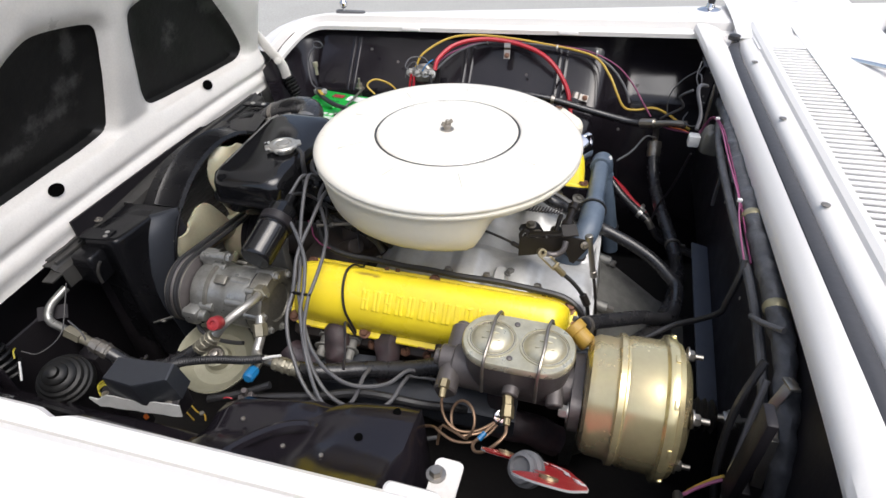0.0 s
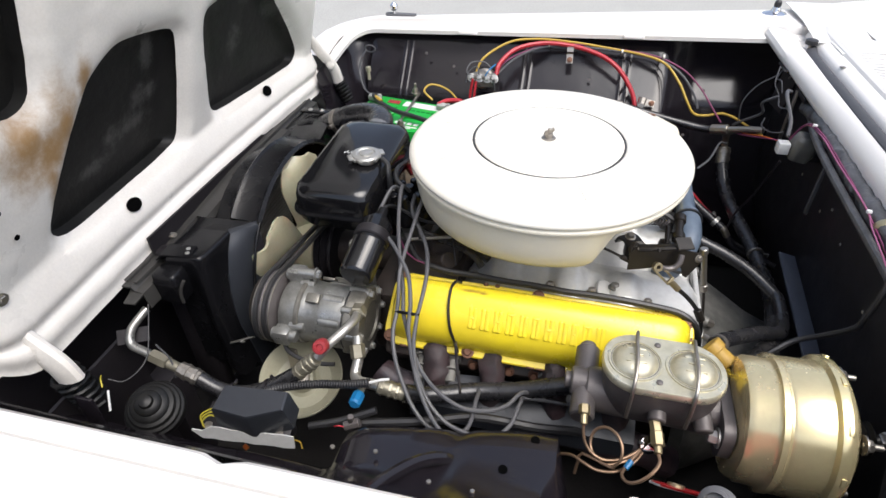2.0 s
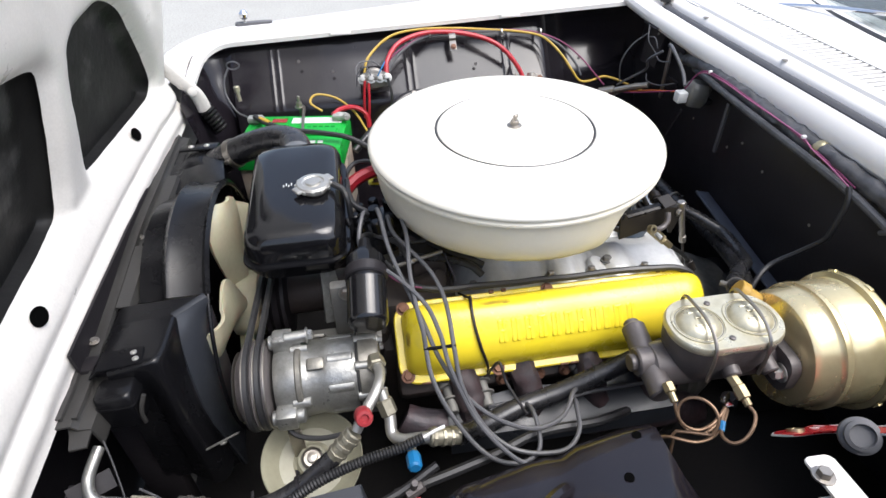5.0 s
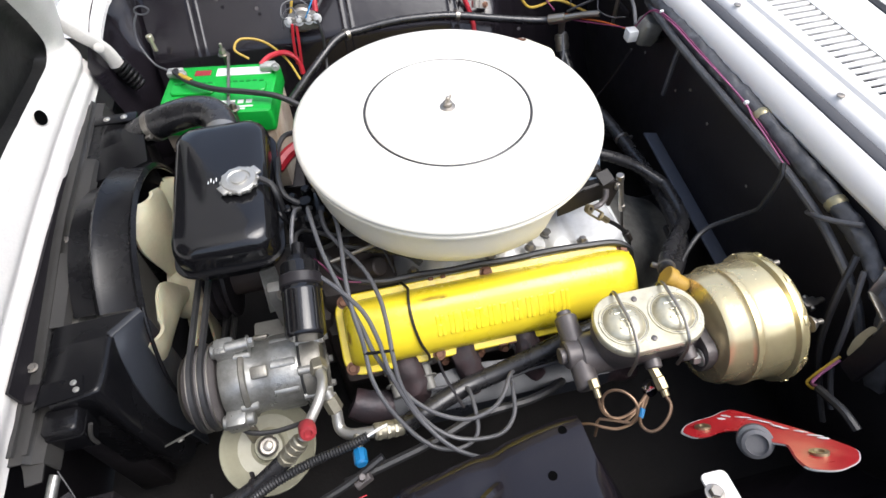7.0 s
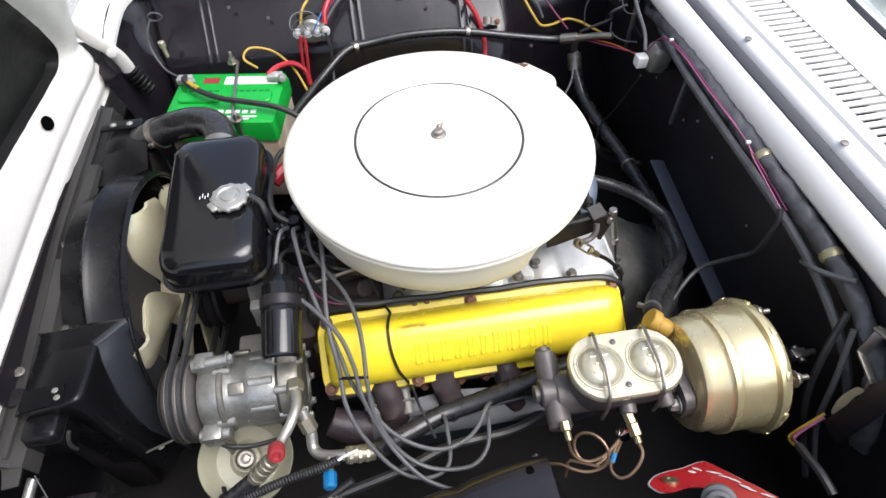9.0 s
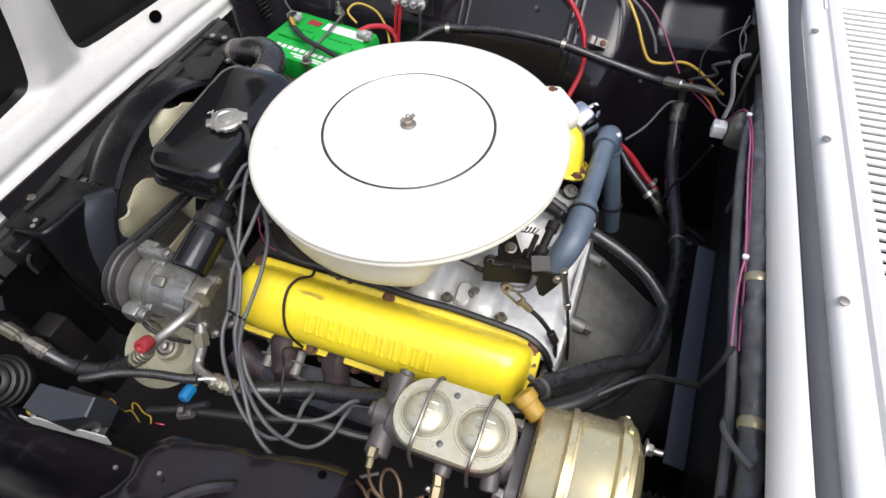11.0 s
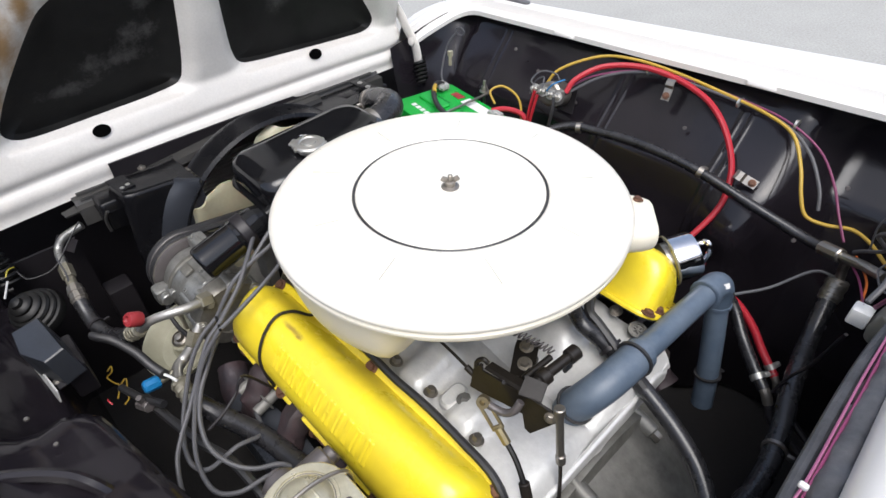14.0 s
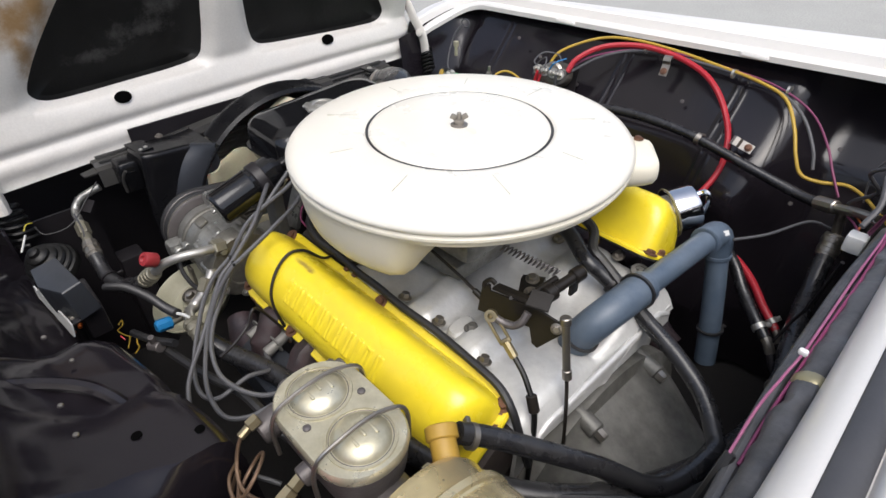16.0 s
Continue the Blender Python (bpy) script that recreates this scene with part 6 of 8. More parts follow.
over = [(0.07, -0.01), (0.06, 0.006), (0.054, 0.02), (0.0475, 0.052), (0.03, 0.0685), (0.0, 0.0668), (-0.03, 0.0535), (-0.047, 0.031), (-0.057, 0.008), (-0.064, -0.006)]
wire("thin_wire", [ML @ Vector((-0.14 + 0.02 * k / 9 + 0.006 * math.sin(k), y, w)) for k, (y, w) in enumerate(over)] + [(-0.097, -0.291, 0.762), (-0.091, -0.312, 0.745), (-0.081, -0.34, 0.736), (-0.074, -0.362, 0.735)], 0.0022, BLACKM, "thin black wire tied across the valve cover", "wire")

wire("vacuum_hose", [(-0.21, -0.085, 0.812), (-0.188, -0.098, 0.812), (-0.14, -0.112, 0.81), (-0.105, -0.124, 0.802), (-0.087, -0.135, 0.788)], 0.006, HOSEK, "black hose lying across the front of the intake", "hose")
solo("steel_pipe", merged(rod((-0.225, -0.114, 0.808), (-0.145, -0.106, 0.822), 0.0032, 8), rod((-0.2, -0.1115, 0.8125), (-0.192, -0.111, 0.814), 0.0055, 6)), STEEL, "thin steel pipe at the front of the intake", "pipe")
wire("red_wire", [(-0.25, -0.1, 0.806), (-0.238, -0.112, 0.8), (-0.226, -0.13, 0.797), (-0.205, -0.146, 0.794), (-0.185, -0.15, 0.79)], 0.0014, PURW, "thin dull red wire by the coil", "wire")
wire("thin_wire", [(-0.15, -0.09, 0.83), (-0.143, -0.112, 0.82), (-0.136, -0.13, 0.803), (-0.131, -0.141, 0.788)], 0.002, BLACKM, "thin black wire end under the air cleaner", "wire")
wire("thin_wire", [(-0.235, -0.06, 0.83), (-0.21, -0.082, 0.832), (-0.18, -0.09, 0.834), (-0.15, -0.088, 0.84)], 0.003, RUBBER, "short black lead under the air cleaner", "wire")

# ---- master cylinder and booster ----
mc = thing("master_cylinder", (0.18, -0.338, 0.72), "dark cast iron brake master cylinder with a tin lid", "brake cylinder")
mm = Matrix.Translation((0.189, -0.339, 0))
part("reservoir", loft([(outline(0.11, 0.05, 0.024, 6), 0.752), (outline(0.128, 0.068, 0.03, 6), 0.772), (outline(0.142, 0.084, 0.036, 6), 0.8), (outline(0.148, 0.09, 0.04, 6), 0.82), (outline(0.15, 0.092, 0.042, 6), 0.831)], mm), IRON, mc, "", 0.9)
lid = part("lid", loft([(outline(0.153, 0.094, 0.044, 8), 0.832), (outline(0.154, 0.095, 0.044, 8), 0.835), (outline(0.153, 0.094, 0.044, 8), 0.8405), (outline(0.15, 0.091, 0.043, 8), 0.8425)], mm), TIN, mc, "dull gold tin lid with two round domes")
for x in (-0.036, 0.036):
    m = mm @ Matrix.Translation((x, 0, 0))
    part("dome", lathe([(0.035, 0.842), (0.0342, 0.8442), (0.0322, 0.8442), (0.031, 0.841), (0.0295, 0.841), (0.028, 0.8445), (0.022, 0.8505), (0.012, 0.8535), (0.0, 0.854)], m, 36), TIN, lid)
    part("dome_groove", lathe([(0.0312, 0.8422), (0.0302, 0.8428), (0.0294, 0.8422)], m, 36, False), IRON, lid, "dark line round the dome")
    for dy in (-0.011, 0.0, 0.011):
        part("embossed_bar", box((0.026 if dy else 0.018, 0.0035, 0.0035), (0, dy, 0.8538 - 0.0012 * abs(dy) / 0.008), 0.0015, m), TIN, lid)
    for dx in (0.0,):
        b = [(x + 0.006, 0.05, 0.8), (x + 0.005, 0.051, 0.835), (x + 0.003, 0.043, 0.851), (x, 0.02, 0.859), (x, 0.0, 0.861), (x, -0.02, 0.859), (x - 0.002, -0.043, 0.85), (x - 0.003, -0.052, 0.83), (x - 0.003, -0.052, 0.79)]
        part("bail", tube([mm @ Vector((p[0], p[1], p[2])) for p in b], 0.0024, 8, 5), STEEL, mc, "sprung steel bail wire")
for y in (0.032, -0.031):
    part("rivet", lathe([(0.0042, 0.8424), (0.004, 0.844), (0.002, 0.845)], mm @ Matrix.Translation((-0.007, y, 0)), 12), IRON, lid)
part("bore", merged(rod((0.095, -0.339, 0.772), (0.285, -0.339, 0.768), 0.031, 24), rod((0.078, -0.339, 0.782), (0.1, -0.339, 0.782), 0.02, 20), rod((0.07, -0.339, 0.782), (0.08, -0.339, 0.782), 0.012, 16)), IRON, mc)
part("cross_boss", merged(rod((0.098, -0.283, 0.79), (0.097, -0.39, 0.77), 0.0165, 20), rod((0.098, -0.275, 0.791), (0.098, -0.29, 0.788), 0.011, 16)), IRON, mc)
part("outlet_boss", rod((0.19, -0.36, 0.8), (0.188, -0.39, 0.79), 0.0115, 16), IRON, mc)
part("outlet_boss", rod((0.245, -0.36, 0.79), (0.248, -0.385, 0.78), 0.012, 14), IRON, mc)
part("flange", loft([(outline(0.06, 0.11, 0.02), 0), (outline(0.06, 0.11, 0.02), 0.014)], Matrix.Translation((0.268, -0.342, 0.77)) @ Matrix.Rotation(radians(90), 4, "Y")), IRON, mc)
for y in (-0.382, -0.29):
    part("nut", hexbolt((0.266, y, 0.772), (-1, 0, 0), 0.009, 0.012), ALUP, mc)

bo = thing("brake_booster", (0.345, -0.337, 0.66), "gold zinc plated brake booster drum on the firewall", "brake booster")
BM = Matrix.Translation((0, -0.337, 0.766)) @ Matrix.Rotation(radians(90), 4, "Y")
part("front_shell", lathe([(0.03, 0.282), (0.066, 0.284), (0.078, 0.288), (0.0825, 0.296), (0.0835, 0.318), (0.086, 0.3215), (0.09, 0.323), (0.09, 0.33), (0.087, 0.332), (0.0865, 0.336)], BM, 56), ZINC, bo)
part("rear_shell", lathe([(0.0865, 0.334), (0.0885, 0.338), (0.0895, 0.37), (0.0905, 0.378), (0.0975, 0.381), (0.0985, 0.386), (0.0975, 0.392), (0.092, 0.394), (0.09, 0.4), (0.07, 0.412), (0.03, 0.416)], BM, 56), ZINC, bo)
for k in range(10):
    a = 2 * math.pi * k / 10
    part("crimp_tab", box((0.006, 0.012, 0.003), (0.389, 0, 0.0), 0.001, Matrix.Translation((0, -0.337, 0.766)) @ Matrix.Rotation(a, 4, "X") @ Matrix.Translation((0, 0, 0.0985))), ZINC, bo)
part("check_valve", merged(rod((0.283, -0.285, 0.806), (0.262, -0.273, 0.818), 0.0135, 16), rod((0.266, -0.275, 0.816), (0.255, -0.268, 0.822), 0.0165, 16)), MASTIC, bo, "amber rubber check valve")
part("pushrod_boot", tube([(0.41, -0.337, 0.766), (0.455, -0.337, 0.768)], 0.017, 16, 6, (0.009, 0.006)), BOOTK, bo, "black bellows boot")
part("clevis", merged(rod((0.45, -0.337, 0.768), (0.5, -0.337, 0.77), 0.005), box((0.022, 0.016, 0.012), (0.475, -0.337, 0.769), 0.002), rod((0.475, -0.35, 0.769), (0.475, -0.324, 0.769), 0.005)), STEEL, bo)
for y, z in ((-0.285, 0.82), (-0.39, 0.82), (-0.285, 0.72), (-0.39, 0.72)):
    part("stud", merged(rod((0.41, y, z), (0.432, y, z), 0.004), hexbolt((0.412, y, z), (1, 0, 0), 0.008, 0.009)), STEEL, bo)
# brake lines
bl = thing("brake_lines", (0.14, -0.43, 0.66), "coiled copper brake lines below the master cylinder", "brake line")
part("union", merged(rod((0.098, -0.386, 0.793), (0.0985, -0.399, 0.7895), 0.0075, 6), rod((0.0985, -0.398, 0.7895), (0.0995, -0.41, 0.784), 0.0048, 10)), BRASS, bl)
part("union", merged(rod((0.186, -0.386, 0.7895), (0.189, -0.402, 0.785), 0.0075, 6), rod((0.189, -0.401, 0.7855), (0.191, -0.418, 0.78), 0.0085, 6), rod((0.191, -0.417, 0.78), (0.1915, -0.427, 0.777), 0.005, 10)), BRASS, bl)
tee = (0.182, -0.405, 0.762)
part("tee_block", lathe([(0.008, -0.005), (0.0115, -0.004), (0.0125, 0), (0.0115, 0.004), (0.007, 0.005)], facing(tee, (0.3, -0.7, 0.7)), 18), CHROME, bl)


def coil_ring(start, end, grow):
    """The round coil of the front line; angles in degrees."""
    out = []
    for k in range(25):
        a, g = radians(start + (end - start) * k / 24), 1 + grow * k / 24
        out.append(Vector((0.1305, -0.4195, 0.7605)) + g * (math.cos(a) * Vector((0.0175, -0.0095, 0.0095)) + math.sin(a) * Vector((-0.001, 0.0165, 0.0145))))
    return out


part("line", tube([(0.0993, -0.408, 0.785), (0.1, -0.414, 0.776), (0.104, -0.421, 0.764), (0.114, -0.428, 0.754), (0.13, -0.4315, 0.749), (0.15, -0.427, 0.75), (0.167, -0.417, 0.755), tee], 0.0021, 8, 4), COPPER, bl)
part("line", tube([tee, (0.168, -0.42, 0.752), (0.152, -0.429, 0.747)] + coil_ring(-80, -430, 0.12) + [(0.104, -0.424, 0.742), (0.1, -0.43, 0.73), (0.098, -0.436, 0.712)], 0.0021, 8, 2), COPPER, bl)
part("line", tube([tee, (0.17, -0.423, 0.748), (0.15, -0.438, 0.741), (0.125, -0.442, 0.739), (0.105, -0.436, 0.741), (0.09, -0.425, 0.735), (0.07, -0.415, 0.715)], 0.0021, 8, 4), COPPER, bl)
part("line", tube([(0.1915, -0.426, 0.777), (0.1925, -0.439, 0.776), (0.184, -0.452, 0.771), (0.17, -0.461, 0.762), (0.158, -0.46, 0.755), (0.152, -0.449, 0.752), (0.158, -0.434, 0.749), (0.168, -0.42, 0.754), tee], 0.0023, 8, 4), COPPER, bl)
part("sleeve", rod((0.157, -0.4375, 0.748), (0.164, -0.427, 0.752), 0.0038, 8), BLUEC, bl, "blue sleeve")

# ---- hoses ----
h = thing("suction_hose", (0.0, -0.29, 0.66), "thick black refrigerant hose along the engine side", "hose")
part("hose", tube([(-0.165, -0.352, 0.695), (-0.13, -0.333, 0.678), (-0.06, -0.305, 0.672), (0.0, -0.296, 0.68), (0.06, -0.29, 0.7), (0.12, -0.283, 0.718), (0.2, -0.268, 0.728), (0.28, -0.245, 0.73), (0.34, -0.2, 0.72), (0.39, -0.13, 0.705), (0.426, -0.03, 0.678), (0.445, 0.07, 0.655), (0.449, 0.16, 0.642), (0.441, 0.22, 0.646), (0.426, 0.285, 0.655), (0.412, 0.35, 0.662), (0.401, 0.42, 0.674), (0.392, 0.477, 0.712)], 0.0145, 14), HOSEK, h)
part("crimp", merged(rod((0.392, 0.476, 0.709), (0.391, 0.496, 0.744), 0.016, 12), rod((0.392, 0.48, 0.717), (0.392, 0.484, 0.724), 0.0172, 12), rod((0.391, 0.488, 0.731), (0.391, 0.492, 0.738), 0.0172, 12)), STEEL, h, "crimped hose ferrule")
part("end_pipe", tube([(0.391, 0.494, 0.742), (0.388, 0.494, 0.765), (0.387, 0.487, 0.785), (0.393, 0.462, 0.806), (0.412, 0.443, 0.819), (0.44, 0.42, 0.83)], 0.0075, 10), STEEL, h)
part("tie", clamp((0.444, 0.205, 0.645), (0.1, -1, 0.05), 0.0155, 0.006), STEEL, h)
part("tie", clamp((0.06, -0.29, 0.7), (1, 0.1, 0.3), 0.0135, 0.004), RUBBER, h)
v = thing("vacuum_hose", (0.35, -0.03, 0.66), "black vacuum hose looping over the bell housing", "hose")
part("hose", tube([(0.1, 0.1, 0.825), (0.14, 0.095, 0.818), (0.184, 0.077, 0.803), (0.206, 0.082, 0.79), (0.226, 0.086, 0.777), (0.259, 0.09, 0.757), (0.284, 0.085, 0.75), (0.339, 0.073, 0.733), (0.386, 0.056, 0.715), (0.42, 0.028, 0.7), (0.434, -0.001, 0.695), (0.418, -0.09, 0.705), (0.365, -0.145, 0.745), (0.32, -0.19, 0.772), (0.285, -0.228, 0.795), (0.268, -0.256, 0.812)], 0.0115, 14), HOSEK, v)
part("hose_clamp", clamp((0.275, -0.245, 0.803), (0.5, 0.8, -0.5), 0.0125, 0.006), STEEL, v)
part("hose_tie", clamp((0.226, 0.086, 0.777), (1, -0.1, -0.5), 0.0125, 0.005), BLACKM, v)
wire("vacuum_hose", [(0.12, 0.135, 0.83), (0.16, 0.125, 0.82), (0.182, 0.095, 0.812), (0.2, 0.092, 0.803), (0.227, 0.088, 0.79), (0.26, 0.084, 0.77), (0.29, 0.082, 0.752)], 0.0075, RUBBER, "short black branch hose under the air cleaner", "hose")
wire("vacuum_hose", [(0.43, -0.05, 0.63), (0.4, -0.13, 0.66), (0.35, -0.2, 0.69), (0.29, -0.235, 0.71), (0.22, -0.25, 0.7)], 0.0085, RUBBER, "thin black hose beside the bell housing", "hose")

pv = thing("breather_pipe", (0.26, 0.15, 0.62), "blue grey plastic breather pipe with push-fit elbows", "breather pipe")
part("elbow", tube([(0.226, 0.004, 0.705), (0.236, -0.001, 0.74), (0.249, 0.003, 0.768), (0.259, 0.025, 0.785), (0.263, 0.06, 0.789), (0.264, 0.1, 0.788)], 0.0228, 20), BLUEP, pv)
part("pipe", tube([(0.263, 0.07, 0.789), (0.266, 0.19, 0.783), (0.2685, 0.298, 0.777)], 0.0175, 18, 4), BLUEP, pv)
part("top_elbow", tube([(0.2675, 0.27, 0.779), (0.269, 0.302, 0.777), (0.273, 0.313, 0.767), (0.277, 0.314, 0.735)], 0.0215, 18), BLUEP, pv)
part("down_pipe", tube([(0.276, 0.314, 0.75), (0.292, 0.304, 0.69), (0.309, 0.292, 0.62), (0.322, 0.284, 0.55)], 0.0172, 18, 4), BLUEP, pv)
for at, ax in (((0.264, 0.098, 0.788), (0.02, 1, -0.05)), ((0.2678, 0.274, 0.7785), (0.02, 1, -0.05)), ((0.2768, 0.314, 0.738), (0.12, -0.05, -1))):
    part("socket_rim", lathe([(0.0175, -0.004), (0.0228, -0.003), (0.0232, 0.0), (0.0228, 0.003), (0.0175, 0.004)], facing(at, ax), 24, False), BLUEP, pv)
part("tie", clamp((0.2635, 0.085, 0.789), (0.02, 1, 0.0), 0.0248, 0.004), RUBBER, pv)
part("tie", clamp((0.239, -0.0005, 0.748), (0.3, 0.1, 0.8), 0.0248, 0.004), RUBBER, pv)
part("tie", clamp((0.311, 0.291, 0.612), (0.18, -0.1, -1), 0.0195, 0.004), RUBBER, pv)
part("label", box((0.012, 0.008, 0.0006), (0, 0, 0), 0, facing((0.2855, 0.296, 0.7915), (0.75, -0.35, 0.6))), LABELW, pv, "small white sticker")
part("chrome_stub", tube([(0.236, 0.318, 0.79), (0.24, 0.318, 0.82), (0.232, 0.318, 0.832), (0.222, 0.316, 0.826)], 0.0045, 8), CHROME, pv)

he = thing("heater_hose", (0.34, 0.34, 0.6), "black heater hose clamped to a firewall pipe", "hose")
part("hose", tube([(0.24, 0.36, 0.74), (0.285, 0.37, 0.705), (0.325, 0.345, 0.672), (0.36, 0.318, 0.655), (0.39, 0.3, 0.64)], 0.0095, 12), HOSEK, he)
part("hose_clamp", clamp((0.374, 0.309, 0.648), (0.6, -0.35, -0.3), 0.0102, 0.009), ALUP, he)
part("spout", tube([(0.382, 0.304, 0.645), (0.395, 0.298, 0.636), (0.405, 0.294, 0.622)], 0.008, 10), STEEL, he)
part("pipe", tube([(0.404, 0.294, 0.624), (0.43, 0.28, 0.6), (0.512, 0.26, 0.58)], 0.007, 10), BLACKM, he)
he2 = thing("heater_hose", (0.34, 0.38, 0.6), "red heater hose beside the black one", "hose")
part("hose", tube([(0.255, 0.37, 0.715), (0.29, 0.385, 0.695), (0.325, 0.384, 0.668), (0.355, 0.372, 0.642), (0.39, 0.355, 0.62)], 0.0068, 12), REDR, he2)
part("hose_clamp", clamp((0.378, 0.361, 0.629), (0.6, -0.25, -0.4), 0.0075, 0.009), ALUP, he2)
part("spout", tube([(0.385, 0.357, 0.624), (0.396, 0.352, 0.614), (0.402, 0.349, 0.602)], 0.0062, 10), STEEL, he2)
part("pipe", tube([(0.401, 0.349, 0.604), (0.44, 0.33, 0.58), (0.512, 0.3, 0.56)], 0.0055, 10), BLACKM, he2)

rl = thing("refrigerant_line", (0.1, 0.48, 0.8), "black refrigerant line clipped along the inner fender", "hose")
part("line", tube([(-0.27, 0.37, 0.755), (-0.2, 0.425, 0.8), (-0.141, 0.474, 0.827), (-0.085, 0.49, 0.83), (-0.01, 0.495, 0.836), (0.063, 0.496, 0.835), (0.128, 0.497, 0.828), (0.21, 0.496, 0.811), (0.29, 0.495, 0.795), (0.335, 0.49, 0.79), (0.362, 0.479, 0.796)], 0.0088, 12), HOSEK, rl)
part("ferrule", merged(rod((0.348, 0.486, 0.792), (0.38, 0.466, 0.804), 0.0115, 10), rod((0.38, 0.466, 0.804), (0.412, 0.443, 0.819), 0.007, 10)), STEEL, rl)
for p, ax in (((0.13, 0.497, 0.828), (1, 0.0, -0.18)), ((-0.12, 0.48, 0.829), (1, 0.4, 0.1))):
    part("clip", clamp(p, ax, 0.0095, 0.009), STEEL, rl)

al = thing("condenser_line", (-0.55, -0.39, 0.68), "alloy condenser pipe joining a black rubber hose", "hose")
part("pipe", tube([(-0.611, -0.337, 0.764), (-0.615, -0.352, 0.759), (-0.6185, -0.374, 0.75), (-0.612, -0.39, 0.735), (-0.585, -0.394, 0.727), (-0.55, -0.398, 0.717)], 0.007, 12), ALU, al)
part("nut", merged(rod((-0.575, -0.395, 0.724), (-0.545, -0.398, 0.716), 0.0115, 6), rod((-0.545, -0.398, 0.716), (-0.52, -0.401, 0.71), 0.0085, 12)), FITTING, al)
part("crimp", merged(rod((-0.525, -0.4, 0.711), (-0.487, -0.404, 0.70), 0.0125, 10), rod((-0.515, -0.401, 0.708), (-0.508, -0.402, 0.706), 0.014, 10), rod((-0.5, -0.403, 0.704), (-0.494, -0.403, 0.702), 0.014, 10)), STEEL, al)
part("hose", tube([(-0.49, -0.404, 0.701), (-0.455, -0.404, 0.682), (-0.415, -0.398, 0.68), (-0.375, -0.386, 0.692), (-0.33, -0.37, 0.72)], 0.012, 14), HOSEK, al)
part("tie", clamp((-0.378, -0.387, 0.691), (0.9, 0.25, 0.35), 0.0124, 0.004), BLACKM, al)
part("tie", clamp((-0.44, -0.402, 0.6805), (1, 0.1, -0.2), 0.0124, 0.004), BLACKM, al)
part("pipe_bracket", plate([(-0.02, -0.012), (0.03, -0.012), (0.03, 0.012), (-0.02, 0.012)], 0.003, facing((-0.625, -0.375, 0.735), (0.3, -0.6, 0.7))), BLACKM, al)
wire("corrugated_loom", [(-0.43, -0.415, 0.672), (-0.4, -0.41, 0.688), (-0.355, -0.395, 0.705), (-0.3, -0.38, 0.712), (-0.25, -0.372, 0.716), (-0.215, -0.365, 0.722)], 0.0058, RUBBER, "black corrugated wiring loom beside the compressor", "wiring loom", "", 10, 6, (0.0042, 0.0016))
wire("bare_wire_end", [(-0.215, -0.365, 0.722), (-0.2, -0.361, 0.727), (-0.185, -0.358, 0.73)], 0.0022, LABELW, "white wire end out of the loom", "wire")

# ---- wires ----
wire("red_cable", [(-0.178, 0.505, 0.876), (-0.172, 0.525, 0.9), (-0.14, 0.565, 0.923), (-0.08, 0.595, 0.932), (-0.01, 0.605, 0.928), (0.06, 0.593, 0.916), (0.108, 0.572, 0.897), (0.143, 0.557, 0.862), (0.166, 0.541, 0.822), (0.176, 0.512, 0.775), (0.163, 0.474, 0.728), (0.145, 0.44, 0.7), (0.12, 0.39, 0.69)], 0.0056, REDR, "thick red battery cable along the inner fender", "cable")
wire("yellow_wire", [(-0.23, 0.505, 0.876), (-0.215, 0.53, 0.908), (-0.16, 0.585, 0.933), (-0.09, 0.608, 0.938), (0.0, 0.612, 0.934), (0.09, 0.608, 0.926), (0.17, 0.6, 0.918), (0.225, 0.585, 0.905), (0.262, 0.552, 0.873), (0.285, 0.525, 0.84), (0.305, 0.515, 0.815), (0.335, 0.52, 0.81), (0.37, 0.528, 0.815), (0.4, 0.52, 0.81), (0.43, 0.5, 0.8), (0.46, 0.48, 0.79)], 0.003, YELW, "yellow wire draped along the inner fender", "wire")
wire("purple_wire", [(-0.19, 0.51, 0.872), (-0.15, 0.55, 0.905), (-0.07, 0.598, 0.926), (0.02, 0.61, 0.93), (0.11, 0.612, 0.924), (0.2, 0.606, 0.915), (0.27, 0.59, 0.892), (0.315, 0.56, 0.86), (0.345, 0.53, 0.828), (0.37, 0.51, 0.8)], 0.002, PURW, "purple wire along the inner fender", "wire")
wire("black_wire", [(-0.185, 0.508, 0.868), (-0.13, 0.56, 0.908), (-0.05, 0.602, 0.925), (0.1, 0.606, 0.922), (0.2, 0.598, 0.912), (0.26, 0.575, 0.89), (0.3, 0.55, 0.85), (0.315, 0.535, 0.82)], 0.003, GREYRUB, "dark grey wire along the inner fender", "wire")
for x in (-0.06, 0.12, 0.22):
    solo("wire_clip", clamp((x, 0.604, 0.927 - 0.06 * max(0, x)), (1, 0, 0), 0.007, 0.004), ALUP, "small clip round the fender wires", "wire clip", "wire clips")
